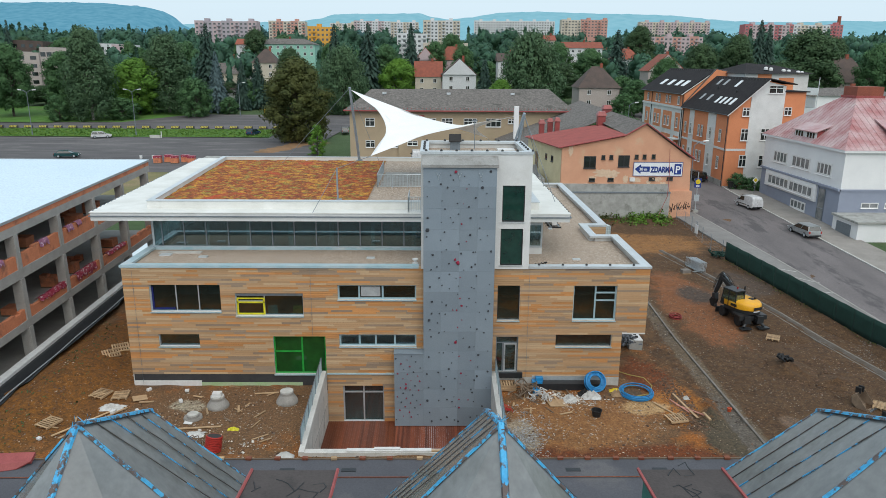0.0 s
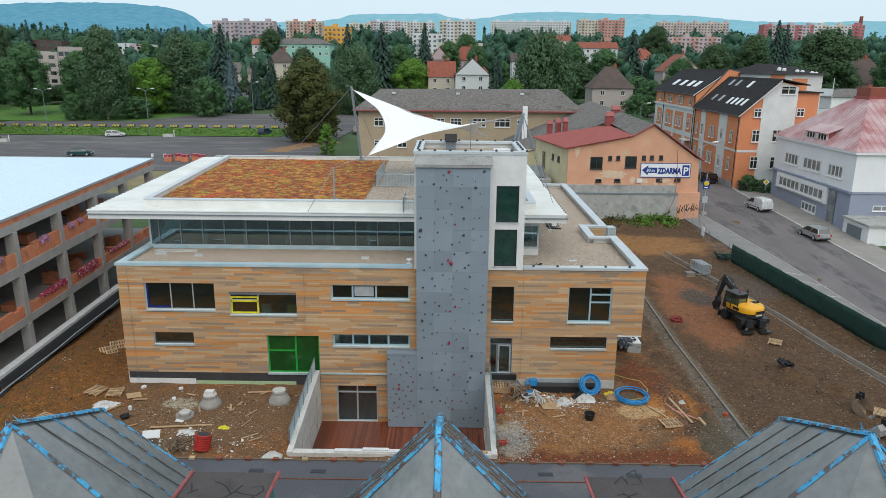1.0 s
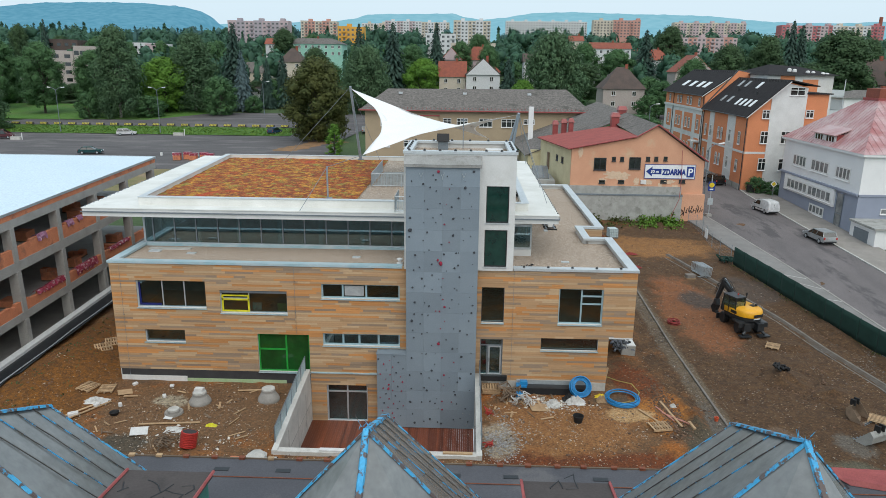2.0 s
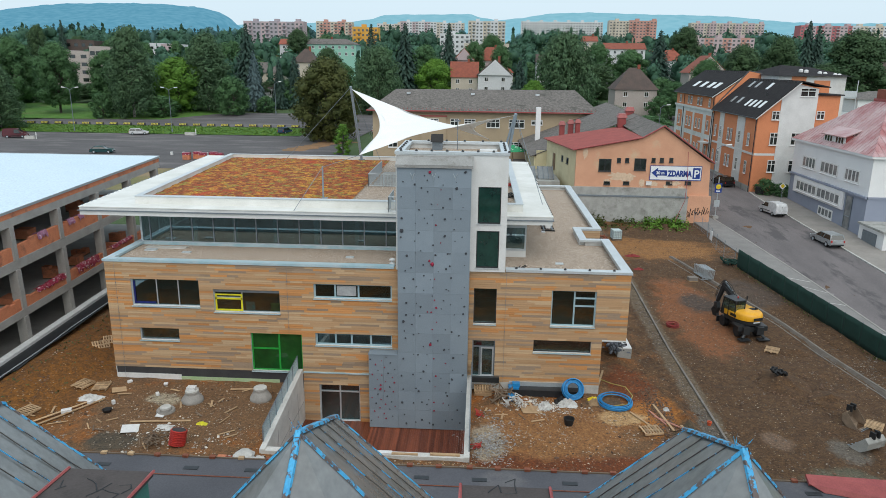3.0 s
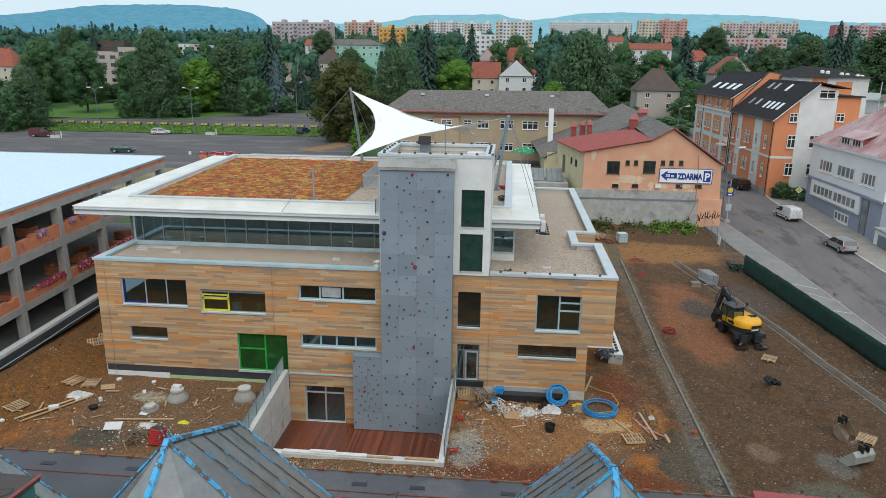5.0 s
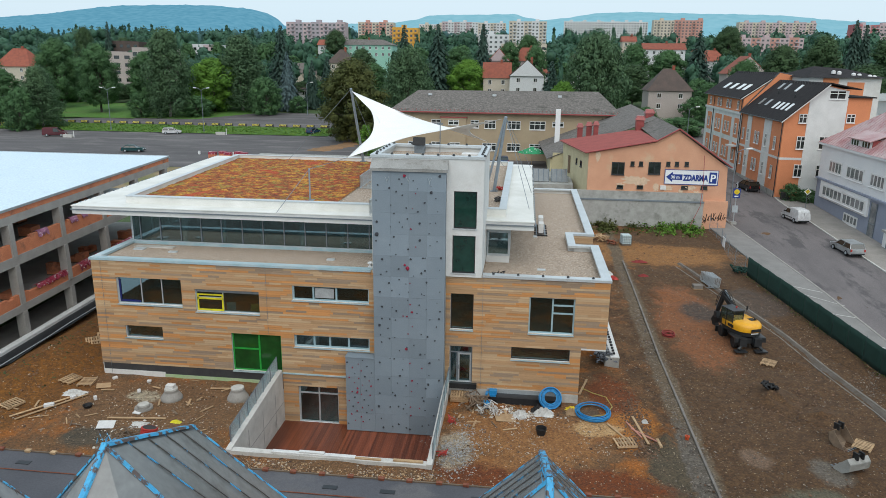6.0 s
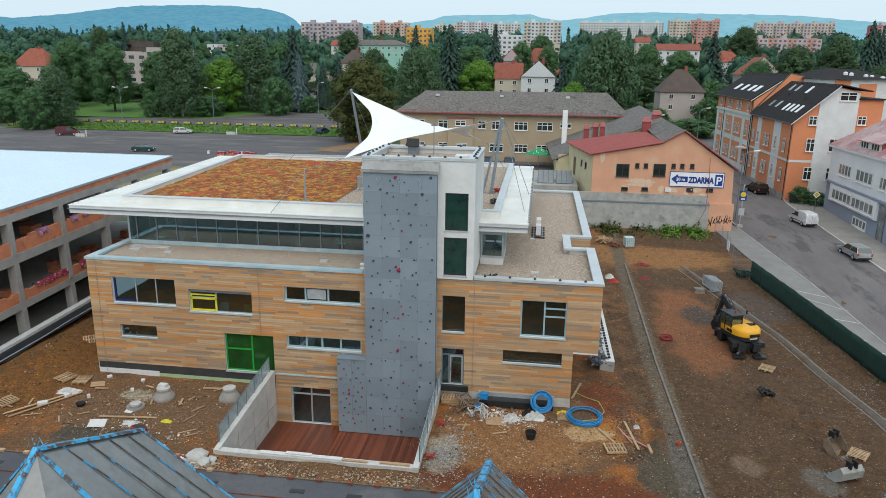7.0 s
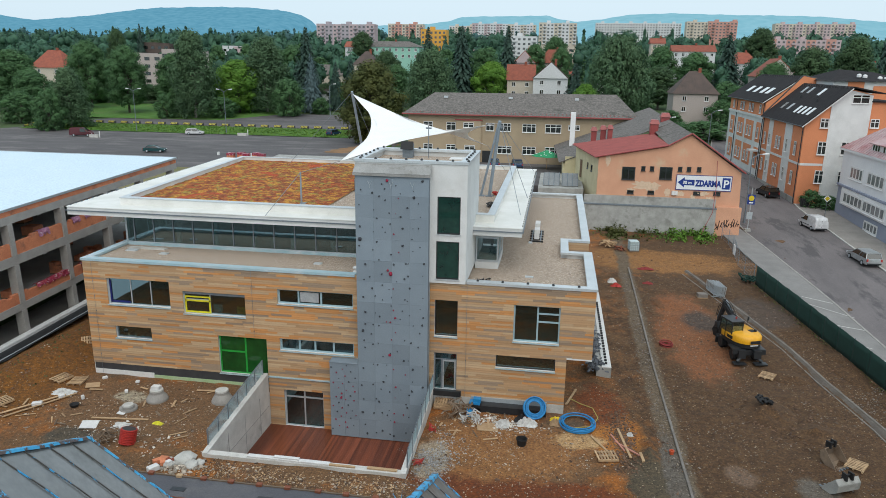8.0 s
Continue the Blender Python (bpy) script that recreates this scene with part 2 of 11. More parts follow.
M = dict(
    plaster=material("white_plaster", (0.70, 0.71, 0.70), (0.62, 0.63, 0.62), 0.85, scale=0.7, fine=60, bump=0.08, spots=(0.58, 0.58, 0.56), spot_scale=0.25),
    membrane=material("white_roof_membrane", (0.74, 0.74, 0.71), (0.62, 0.62, 0.58), 0.6, scale=0.5, fine=12, bump=0.04, spots=(0.56, 0.545, 0.51), spot_scale=0.7, spot_at=0.6, spread=0.18, grit=0.15),
    cap=material("grey_white_sheet_metal", (0.62, 0.66, 0.68), (0.54, 0.58, 0.60), 0.42, 0.35, scale=0.8, fine=25, bump=0.03),
    capblue=material("blue_film_on_metal", (0.33, 0.50, 0.56), (0.48, 0.58, 0.62), 0.35, 0.1, scale=0.9, fine=20, bump=0.05, spots=(0.55, 0.60, 0.62), spot_scale=0.6),
    climb=material("grey_climbing_panel", (0.222, 0.272, 0.315), (0.198, 0.246, 0.29), 0.8, scale=0.4, fine=70, bump=0.1, island=0.13),
    concrete=material("concrete", (0.40, 0.40, 0.38), (0.30, 0.30, 0.28), 0.9, scale=1.2, fine=30, bump=0.15, spots=(0.22, 0.22, 0.20), spot_scale=0.7),
    concrete_light=material("pale_concrete", (0.56, 0.55, 0.52), (0.42, 0.41, 0.38), 0.9, scale=1.5, fine=30, bump=0.15, spots=(0.30, 0.29, 0.26), spot_scale=1.2, spot_at=0.6),
    concrete_formed=material("fresh_formed_concrete", (0.66, 0.645, 0.61), (0.52, 0.51, 0.48), 0.9, scale=0.9, fine=25, bump=0.15, spots=(0.40, 0.39, 0.36), spot_scale=1.0, spot_at=0.6),
    dark_seal=material("dark_bitumen_coat", (0.035, 0.035, 0.04), (0.05, 0.05, 0.052), 0.7, scale=1.5),
    gravel=material("roof_gravel", (0.56, 0.45, 0.35), (0.24, 0.18, 0.135), 0.95, scale=9, detail=4, fine=16, bump=0.9, depth=0.05, spots=(0.70, 0.62, 0.54), spot_scale=11, spot_at=0.56, spread=0.05, grit=0.7),
    glass=material("dark_window_glass", (0.012, 0.02, 0.018), (0.02, 0.025, 0.022), 0.04, scale=0.6, fine=3, bump=0.0, spec=0.9),
    steel=material("galvanised_steel", (0.22, 0.26, 0.29), (0.17, 0.20, 0.23), 0.5, 0.35, scale=5, fine=30, bump=0.05),
    alu=material("pale_aluminium", (0.55, 0.60, 0.63), (0.48, 0.53, 0.56), 0.4, 0.5, scale=3, fine=20, bump=0.03),
    black=material("black_rubber", (0.009, 0.009, 0.010), (0.015, 0.015, 0.016), 0.7, scale=6, fine=30),
    white=material("white_paint", (0.75, 0.75, 0.74), (0.66, 0.66, 0.65), 0.5, scale=3, fine=30, bump=0.05),
    sail=material("white_canvas", (0.86, 0.86, 0.85), (0.82, 0.82, 0.81), 0.8, scale=0.8, fine=80, bump=0.02),
    deck=material("red_brown_decking", (0.215, 0.062, 0.03), (0.12, 0.036, 0.02), 0.36, scale=1.5, fine=25, bump=0.12, island=0.35, stretch=(1, 0.08, 1)),
    timber=material("raw_timber", (0.48, 0.33, 0.19), (0.38, 0.25, 0.14), 0.85, scale=3, fine=35, bump=0.15, island=0.3),
    timber_old=material("weathered_timber", (0.22, 0.16, 0.11), (0.15, 0.11, 0.08), 0.9, scale=3, fine=35, bump=0.2, island=0.3),
    blue_pe=material("blue_plastic_pipe", (0.012, 0.20, 0.48), (0.02, 0.27, 0.58), 0.4, scale=4, fine=20, bump=0.02),
    yellow=material("yellow_machine_paint", (0.80, 0.40, 0.015), (0.72, 0.34, 0.012), 0.35, scale=2, fine=20, bump=0.02),
    red=material("red_plastic", (0.45, 0.03, 0.02), (0.35, 0.025, 0.02), 0.5, scale=3, fine=20, bump=0.05),
    green_net=material("dark_green_netting", (0.005, 0.034, 0.025), (0.008, 0.045, 0.034), 0.85, scale=0.8, fine=50, bump=0.3),
    asphalt=material("asphalt", (0.172, 0.152, 0.152), (0.128, 0.114, 0.115), 0.9, scale=0.25, fine=12, bump=0.25, spots=(0.088, 0.080, 0.082), spot_scale=0.22, spot_at=0.54, spread=0.08, stretch=(1.6, 0.5, 1), grit=0.5),
    lot=material("old_car_park_asphalt", (0.118, 0.110, 0.112), (0.080, 0.074, 0.076), 0.9, scale=0.12, fine=3, bump=0.2, spots=(0.165, 0.152, 0.150), spot_scale=0.10, spot_at=0.52, stretch=(0.7, 3, 1), grit=0.5),
    paving=material("grey_paving", (0.245, 0.235, 0.225), (0.195, 0.186, 0.178), 0.9, scale=0.5, fine=20, bump=0.2),
    grass=material("mown_grass", (0.062, 0.170, 0.020), (0.080, 0.180, 0.025), 0.95, scale=0.35, fine=6, bump=0.6, depth=0.1, spots=(0.10, 0.15, 0.035), spot_scale=0.12, spot_at=0.55),
    gardens=material("garden_green", (0.045, 0.085, 0.025), (0.065, 0.105, 0.035), 0.95, scale=0.1, fine=1.5, bump=0.6, depth=0.2, spots=(0.09, 0.10, 0.045), spot_scale=0.04),
    lane_paint=material("worn_road_paint", (0.58, 0.57, 0.54), (0.40, 0.39, 0.37), 0.8, scale=2, fine=20),
    earth=ground_mix("building_site_earth", [(0.182, 0.103, 0.054), (0.127, 0.074, 0.042), (0.275, 0.113, 0.044), (0.220, 0.103, 0.048), (0.094, 0.065, 0.043)], (0.5, 0.16, 0.21, 0.12), 9,
        zones=soils_right + soils_front + soils_spills + soils_marks, chips=(0.36, 0.29, 0.21), rich=1.13),
)


# ---------- building blocks ----------
def box(bm, x0, y0, z0, x1, y1, z1):
    v = [bm.verts.new(p) for p in ((x0, y0, z0), (x1, y0, z0), (x1, y1, z0), (x0, y1, z0), (x0, y0, z1), (x1, y0, z1), (x1, y1, z1), (x0, y1, z1))]
    for f in ((0, 3, 2, 1), (4, 5, 6, 7), (0, 1, 5, 4), (1, 2, 6, 5), (2, 3, 7, 6), (3, 0, 4, 7)):
        bm.faces.new([v[i] for i in f])
    return v


def tube(bm, p, q, r0, r1=None, n=8, cap=True):
    p, q = Vector(p), Vector(q)
    r1 = r0 if r1 is None else r1
    m = (q - p).to_track_quat("Z", "Y").to_matrix()
    a = [bm.verts.new(p + m @ Vector((r0 * math.cos(2 * math.pi * i / n), r0 * math.sin(2 * math.pi * i / n), 0))) for i in range(n)]
    b = [bm.verts.new(q + m @ Vector((r1 * math.cos(2 * math.pi * i / n), r1 * math.sin(2 * math.pi * i / n), 0))) for i in range(n)]
    for i in range(n):
        bm.faces.new((a[i], a[(i + 1) % n], b[(i + 1) % n], b[i]))
    if cap:
        bm.faces.new(a[::-1])
        bm.faces.new(b)


def lathe(bm, profile, n=20, centre=(0, 0, 0)):
    rings = []
    for r, z in profile:
        rings.append([bm.verts.new((centre[0] + r * math.cos(2 * math.pi * i / n), centre[1] + r * math.sin(2 * math.pi * i / n), centre[2] + z)) for i in range(n)])
    for a, b in zip(rings, rings[1:]):
        for i in range(n):
            bm.faces.new((a[i], a[(i + 1) % n], b[(i + 1) % n], b[i]))
    bm.faces.new(rings[0][::-1])
    bm.faces.new(rings[-1])


def ring(bm, centre, big, small, n=40, m=8, tilt=None, squash=1.0):
    t = tilt or Matrix.Identity(3)
    rows = []
    for i in range(n):
        a = 2 * math.pi * i / n
        rows.append([bm.verts.new(Vector(centre) + t @ Vector(((big + small * math.cos(2 * math.pi * j / m)) * math.cos(a), (big + small * math.cos(2 * math.pi * j / m)) * math.sin(a) * squash, small * math.sin(2 * math.pi * j / m)))) for j in range(m)])
    for i in range(n):
        for j in range(m):
            bm.faces.new((rows[i][j], rows[(i + 1) % n][j], rows[(i + 1) % n][(j + 1) % m], rows[i][(j + 1) % m]))


def prism(bm, poly, z0, z1):
    a = [bm.verts.new((x, y, z0)) for x, y in poly]
    b = [bm.verts.new((x, y, z1)) for x, y in poly]
    n = len(poly)
    bm.faces.new(b)
    bm.faces.new(a[::-1])
    for i in range(n):
        bm.faces.new((a[i], a[(i + 1) % n], b[(i + 1) % n], b[i]))


def slab(bm, pts, t):
    """A sheet of thickness t under the flat outline pts (in order, seen from above)."""
    a = [Vector(p) for p in pts]
    n = (a[1] - a[0]).cross(a[2] - a[0]).normalized()
    v = [bm.verts.new(p) for p in a]
    w = [bm.verts.new(p - n * t) for p in a]
    bm.faces.new(v)
    bm.faces.new(w[::-1])
    for i in range(len(v)):
        bm.faces.new((w[i], w[(i + 1) % len(v)], v[(i + 1) % len(v)], v[i]))


def mesh_of(name, bm, mat, smooth=False):
    me = bpy.data.meshes.new(name)
    bmesh.ops.recalc_face_normals(bm, faces=bm.faces)
    bm.to_mesh(me)
    bm.free()
    me.materials.append(mat)
    if smooth:
        me.polygons.foreach_set("use_smooth", [True] * len(me.polygons))
    return me


def part(name, bm, mat, parent=None, label="", smooth=False):
    ob = new(name, mesh_of(name, bm, mat, smooth))
    if parent is not None:
        ob.parent = parent
    return tagged(ob, label)


def thing(name, label, category, at=None, group="", kind=""):
    ob = new(name)
    ob.empty_display_size = 0.3
    if at is not None:
        ob.matrix_basis = at
    return tagged(ob, label, category, group, kind)


def one(name, bm, mat, label, category, group="", kind="", smooth=False):
    return tagged(part(name, bm, mat, None, "", smooth), label, category, group, kind)


def boxed(name, mat, parent, *dims, label=""):
    bm = bmesh.new()
    for d in dims:
        box(bm, *d)
    return part(name, bm, mat, parent, label)


def wall(bm, ex, ez, origin, w, h, t, holes):
    """An upright wall of thickness t with openings cut right through. ex: along, ez: up; holes: (u0, v0, u1, v1)."""
    ex, ez, o = Vector(ex), Vector(ez), Vector(origin)
    nrm = ez.cross(ex)  # away from the outside
    us = sorted({0.0, w, *[u for hl in holes for u in (hl[0], hl[2])]})
    vs = sorted({0.0, h, *[v for hl in holes for v in (hl[1], hl[3])]})
    cache = {}

    def vert(u, v, d):
        k = (round(u, 4), round(v, 4), d)
        if k not in cache:
            cache[k] = bm.verts.new(o + ex * u + ez * v + nrm * (t * d))
        return cache[k]

    solid = {}
    for i in range(len(us) - 1):
        for j in range(len(vs) - 1):
            cu, cv = (us[i] + us[i + 1]) / 2, (vs[j] + vs[j + 1]) / 2
            solid[i, j] = not any(a < cu < c and b < cv < d for a, b, c, d in holes)
    for (i, j), s in solid.items():
        if not s:
            continue
        u0, u1, v0, v1 = us[i], us[i + 1], vs[j], vs[j + 1]
        bm.faces.new((vert(u0, v0, 0), vert(u1, v0, 0), vert(u1, v1, 0), vert(u0, v1, 0)))
        bm.faces.new((vert(u0, v1, 1), vert(u1, v1, 1), vert(u1, v0, 1), vert(u0, v0, 1)))
        for di, dj, a, b in ((-1, 0, (u0, v0), (u0, v1)), (1, 0, (u1, v0), (u1, v1)), (0, -1, (u0, v0), (u1, v0)), (0, 1, (u0, v1), (u1, v1))):
            if not solid.get((i + di, j + dj), False):
                bm.faces.new((vert(*a, 0), vert(*b, 0), vert(*b, 1), vert(*a, 1)))


def ground_z(x, y):
    z = float(np.interp(y, [-60, -8, 8, 24, 45, 60, 125, 200, 400, 900, 3000], [-0.5, -0.35, -0.15, 0.7, 1.7, 2.2, 4.0, 8, 18, 45, 90]))
    if y < 60:
        heap = max(0.0, 1 - abs(x + 26.3) / 3.6) * max(0.0, 1 - abs(y - 0.5) / 13)
        z += 1.1 * heap ** 1.2
    return z


def on_ground(x, y, rz=0.0, dz=0.0):
    return pose(x, y, ground_z(x, y) + dz, 0, 0, rz)


# ---------- ground, road, car park ----------
def sheet(name, xs, ys, mat, label, category, dz=0.0, rough=0.0, holes=(), kind="structure"):
    bm = bmesh.new()
    g = {}
    for i, x in enumerate(xs):
        for j, y in enumerate(ys):
            j2 = noise.noise(Vector((x * 0.5, y * 0.5, 3))) * rough + noise.noise(Vector((x * 1.7, y * 1.7, 8))) * rough * 0.5
            g[i, j] = bm.verts.new((x, y, ground_z(x, y) + dz + j2))
    for i in range(len(xs) - 1):
        for j in range(len(ys) - 1):
            cx, cy = (xs[i] + xs[i + 1]) / 2, (ys[j] + ys[j + 1]) / 2
            if not any(a < cx < c and b < cy < d for a, b, c, d in holes):
                bm.faces.new((g[i, j], g[i + 1, j], g[i + 1, j + 1], g[i, j + 1]))
    return one(name, bm, mat, label, category, kind=kind)


def steps(a, b, n):
    return [a + (b - a) * i / n for i in range(n + 1)]


far_xs = [-3500, -1200, -500, -250, -160] + steps(-130, 130, 52) + [160, 250, 500, 1200, 3500]
far_ys = [-400, -150, -80] + steps(-60, 200, 52) + [300, 400, 600, 900, 1600, 4200]
sheet("ground", far_xs, far_ys, M["gardens"], "green grass and gardens of the town out to the hills", "ground", -0.12, holes=((-35, -25, 35, 55),))
site_xs = sorted(set(steps(-40, 40, 160)) | {-8.2, 3.8, -21.3, 12.5})
site_ys = sorted(set(steps(-30, 60, 180)) | {-8.9, 0.3, 33.6})
sheet("building_site", site_xs, site_ys, M["earth"], "bare reddish brown earth of the building site, stony and rutted", "ground", 0.0, 0.10,
      holes=((-8.3, -8.95, 3.9, 0.35), (-21.2, 0.35, 12.4, 33.5), (-62, -40, -30.2, 70)))


def ribbon(name, left, right, mat, label, category, dz, kind="structure", n=60, rise=0.0):
    """A strip of ground between two lines x(y), given as [(y, x), ...]."""
    y0, y1 = left[0][0], left[-1][0]
    bm = bmesh.new()
    prev = None
    for i in range(n + 1):
        y = y0 + (y1 - y0) * i / n
        xl = float(np.interp(y, [p[0] for p in left], [p[1] for p in left]))
        xr = float(np.interp(y, [p[0] for p in right], [p[1] for p in right]))
        pts = [(xl, y, ground_z(xl, y) + dz - rise), (xl, y, ground_z(xl, y) + dz), (xr, y, ground_z(xr, y) + dz), (xr, y, ground_z(xr, y) + dz - rise)]
        row = [bm.verts.new(p) for p in pts]
        if prev:
            for a, b in ((0, 1), (1, 2), (2, 3)):
                bm.faces.new((prev[a], prev[b], row[b], row[a]))
        prev = row
    return one(name, bm, mat, label, category, kind=kind)


M["kerb_stone"] = material("kerb_stone", (0.34, 0.325, 0.30), (0.26, 0.245, 0.225), 0.9, scale=1.5, fine=20, bump=0.15)
M["paving_far"] = material("sandy_grey_pavement", (0.30, 0.275, 0.25), (0.24, 0.22, 0.20), 0.9, scale=0.6, fine=8, bump=0.2)
road_l = [(-60, 41.5), (10, 38.5), (26, 37.5), (50, 35.2), (75, 38.5), (130, 47), (180, 58)]
road_r = [(-60, 46.6), (24, 46.4), (43, 46.0), (63, 46.1), (80, 47.8), (130, 56), (180, 67)]
ribbon("road", road_l, road_r, M["asphalt"], "patched grey asphalt street past the site", "road", 0.06)
ribbon("pavement_near", [(y, x - 3.4) for y, x in road_l[:4]], [(y, x - 0.2) for y, x in road_l[:4]], M["paving"], "grey asphalt pavement beside the green fence", "pavement", 0.14, rise=0.12)
ribbon("kerb_near", [(y, x - 0.2) for y, x in road_l], road_l, M["kerb_stone"], "pale concrete kerb along the street", "kerb", 0.17, rise=0.14)
ribbon("kerb_far", road_r, [(y, x + 0.2) for y, x in road_r], M["concrete_light"], "pale concrete kerb along the street", "kerb", 0.17, rise=0.14)
ribbon("pavement_far", [(y, x + 0.2) for y, x in road_r], [(y, x + (4.7 if y < 64 else 2.4)) for y, x in road_r], M["paving_far"], "narrow grey pavement along the house fronts", "pavement", 0.15, rise=0.12)
ribbon("car_park", [(78, -135), (122, -135), (150, -118)], [(78, -22), (122, -26), (150, -22)], M["lot"], "wide worn grey asphalt car park", "car park", 0.03)

ribbon("ground_verge", [(54, -110), (78, -110)], [(54, -20), (78, -22)], material("dry_verge", (0.20, 0.17, 0.075), (0.12, 0.135, 0.045), 0.95, scale=0.3, fine=4, bump=0.5, spots=(0.26, 0.19, 0.11), spot_scale=0.15, spot_at=0.5), "dry trampled grass verge behind the unfinished block", "ground", -0.02)
ribbon("car_park_rear", [(150, -86), (168, -72)], [(150, -22), (168, -24)], M["lot"], "rear part of the worn asphalt car park", "car park", 0.05)
ribbon("lawn", [(150, -135), (185, -150)], [(150, -86), (185, -58)], M["grass"], "mown green lawn before the trees", "grass", 0.04)

# ---------- the new building ----------
XL, XR, XLOW = -21.3, 14.1, 12.5
ROW = 0.1475
Z0 = 0.60


def snap(z):
    return Z0 + round((z - Z0) / ROW) * ROW


# openings of the timber front: x0, z0, x1, z1
OPEN = dict(
    blue=(-19.58, 5.20, -14.85, 7.06), yellow=(-13.88, 4.87, -9.31, 6.44), strip_up=(-6.96, 6.1, -1.66, 7.06), low_left=(-19.26, 2.64, -16.5, 3.55),
    green=(-11.48, 0.62, -7.90, 3.47), strip_low=(-6.95, 2.65, -1.66, 3.56), small=(3.84, 4.65, 5.36, 7.05), big=(9.0, 4.58, 11.95, 7.06),
    door=(3.82, 0.79, 5.36, 3.38), strip_right=(7.94, 2.66, 11.8, 3.58), base=(-6.80, -3.04, -3.94, -0.33))
OPEN = {k: (a, snap(b), c, snap(d)) for k, (a, b, c, d) in OPEN.items()}

building = thing("leisure_centre", "new three-storey public building with striped timber cladding and climbing wall", "building", kind="structure")
bm = bmesh.new()
holes = [(a - XL, b + 3.2, c - XL, d + 3.2) for a, b, c, d in OPEN.values()]
wall(bm, (1, 0, 0), (0, 0, 1), (XL, 0.06, -3.2), XLOW - XL, 11.5, 0.4, holes)
box(bm, XLOW, 0.06, 3.72, XR, 0.46, 8.3)
part("front_wall", bm, M["plaster"], building)
boxed("west_wall", M["plaster"], building, (XL, 0.46, -3.2, XL + 0.4, 27, 8.3))
boxed("east_wall", M["plaster"], building, (XR - 0.4, 0.46, 3.72, XR, 9.0, 8.3), (XLOW - 0.4, 0.46, -3.2, XLOW, 33.5, 3.72), (XR - 0.4, 12.6, 3.72, XR, 33.5, 8.3), (11.9, 9.0, 3.72, 12.3, 12.6, 8.3), (12.3, 8.8, 3.72, 13.7, 9.0, 8.3), (12.3, 12.6, 3.72, 13.7, 12.8, 8.3))
boxed("rear_wall", M["plaster"], building, (XL, 33.5, -0.5, XR, 33.9, 8.3))
boxed("floor_slab", M["concrete"], building, (XL + 0.4, 0.46, -3.2, XLOW - 0.4, 27, -3.05), (XL + 0.4, 0.46, 0.2, XLOW - 0.4, 33.4, 0.5), (XL + 0.4, 0.46, 3.75, XR - 0.4, 8.7, 4.05), (XL + 0.4, 8.7, 3.75, 11.8, 33.4, 4.05), label="grey concrete floor slabs")
boxed("terrace_roof", M["gravel"], building, (XL + 0.4, 0.46, 7.7, XR - 0.4, 8.9, 7.96), (XL + 0.4, 8.9, 7.7, 11.95, 33.5, 7.96), (11.95, 12.7, 7.7, XR - 0.4, 33.5, 7.96), label="flat roof covered in pale brown gravel")
boxed("inner_partition", M["plaster"], building, (XL + 0.5, 7, -3, XLOW - 0.5, 7.2, 7.6), (-8.5, 0.5, 0.5, -8.3, 7, 7.6), (2.5, 0.5, 0.5, 2.7, 7, 7.6), (7, 0.5, 0.5, 7.2, 7, 7.6))
# parapet caps
bm = bmesh.new()
box(bm, XL - 0.07, -0.09, 8.30, -1.5, 0.48, 8.47)
box(bm, XL - 0.07, 0.48, 8.30, XL + 0.5, 27, 8.46)
part("parapet_cap", bm, M["capblue"], building, "sheet metal parapet cap under blue protective film")
bm = bmesh.new()
box(bm, 5.9, -0.09, 8.30, XR + 0.07, 0.48, 8.47)
box(bm, XR - 0.58, 0.48, 8.29, XR + 0.07, 9.1, 8.47)
box(bm, 11.85, 8.55, 8.30, XR - 0.58, 9.1, 8.46)
box(bm, 11.85, 9.1, 8.30, 12.45, 12.5, 8.47)
box(bm, 11.85, 12.5, 8.30, XR - 0.58, 13.05, 8.46)
box(bm, XR - 0.58, 12.5, 8.29, XR + 0.07, 33.9, 8.47)
box(bm, 3, 33.3, 8.30, XR - 0.58, 33.9, 8.46)
part("parapet_cap", bm, M["cap"], building, "white sheet metal parapet cap")

# top storey: ribbon glazing under a wide flat roof
EZ0, EZ1 = 10.72, 11.28
bm = bmesh.new()
prism(bm, [(-24.55, 3.35), (9.15, 3.35), (9.15, 31.5), (-26.15, 31.9)], EZ0, EZ1)
part("roof_overhang", bm, M["plaster"], building, "deep white overhanging roof edge")
bm = bmesh.new()
prism(bm, [(-24.6, 3.30), (9.2, 3.30), (9.2, 31.5), (-26.2, 31.95)], EZ1, EZ1 + 0.06)
part("roof_membrane", bm, M["membrane"], building, "pale stained membrane on the roof edge")
boxed("roof_drip_edge", M["steel"], building, (-24.64, 3.24, 11.02, 9.24, 3.30, 11.10), (9.2, 3.30, 11.02, 9.26, 31, 11.10))
UX0, UX1 = -21.1, 7.15
UY1, UXB = 29.0, -22.75  # the roof widens towards the back


def edge_x(y):
    """Where the left upstand runs, at y."""
    return UX0 + (UXB - UX0) * (y - 4.75) / (UY1 - 4.75)


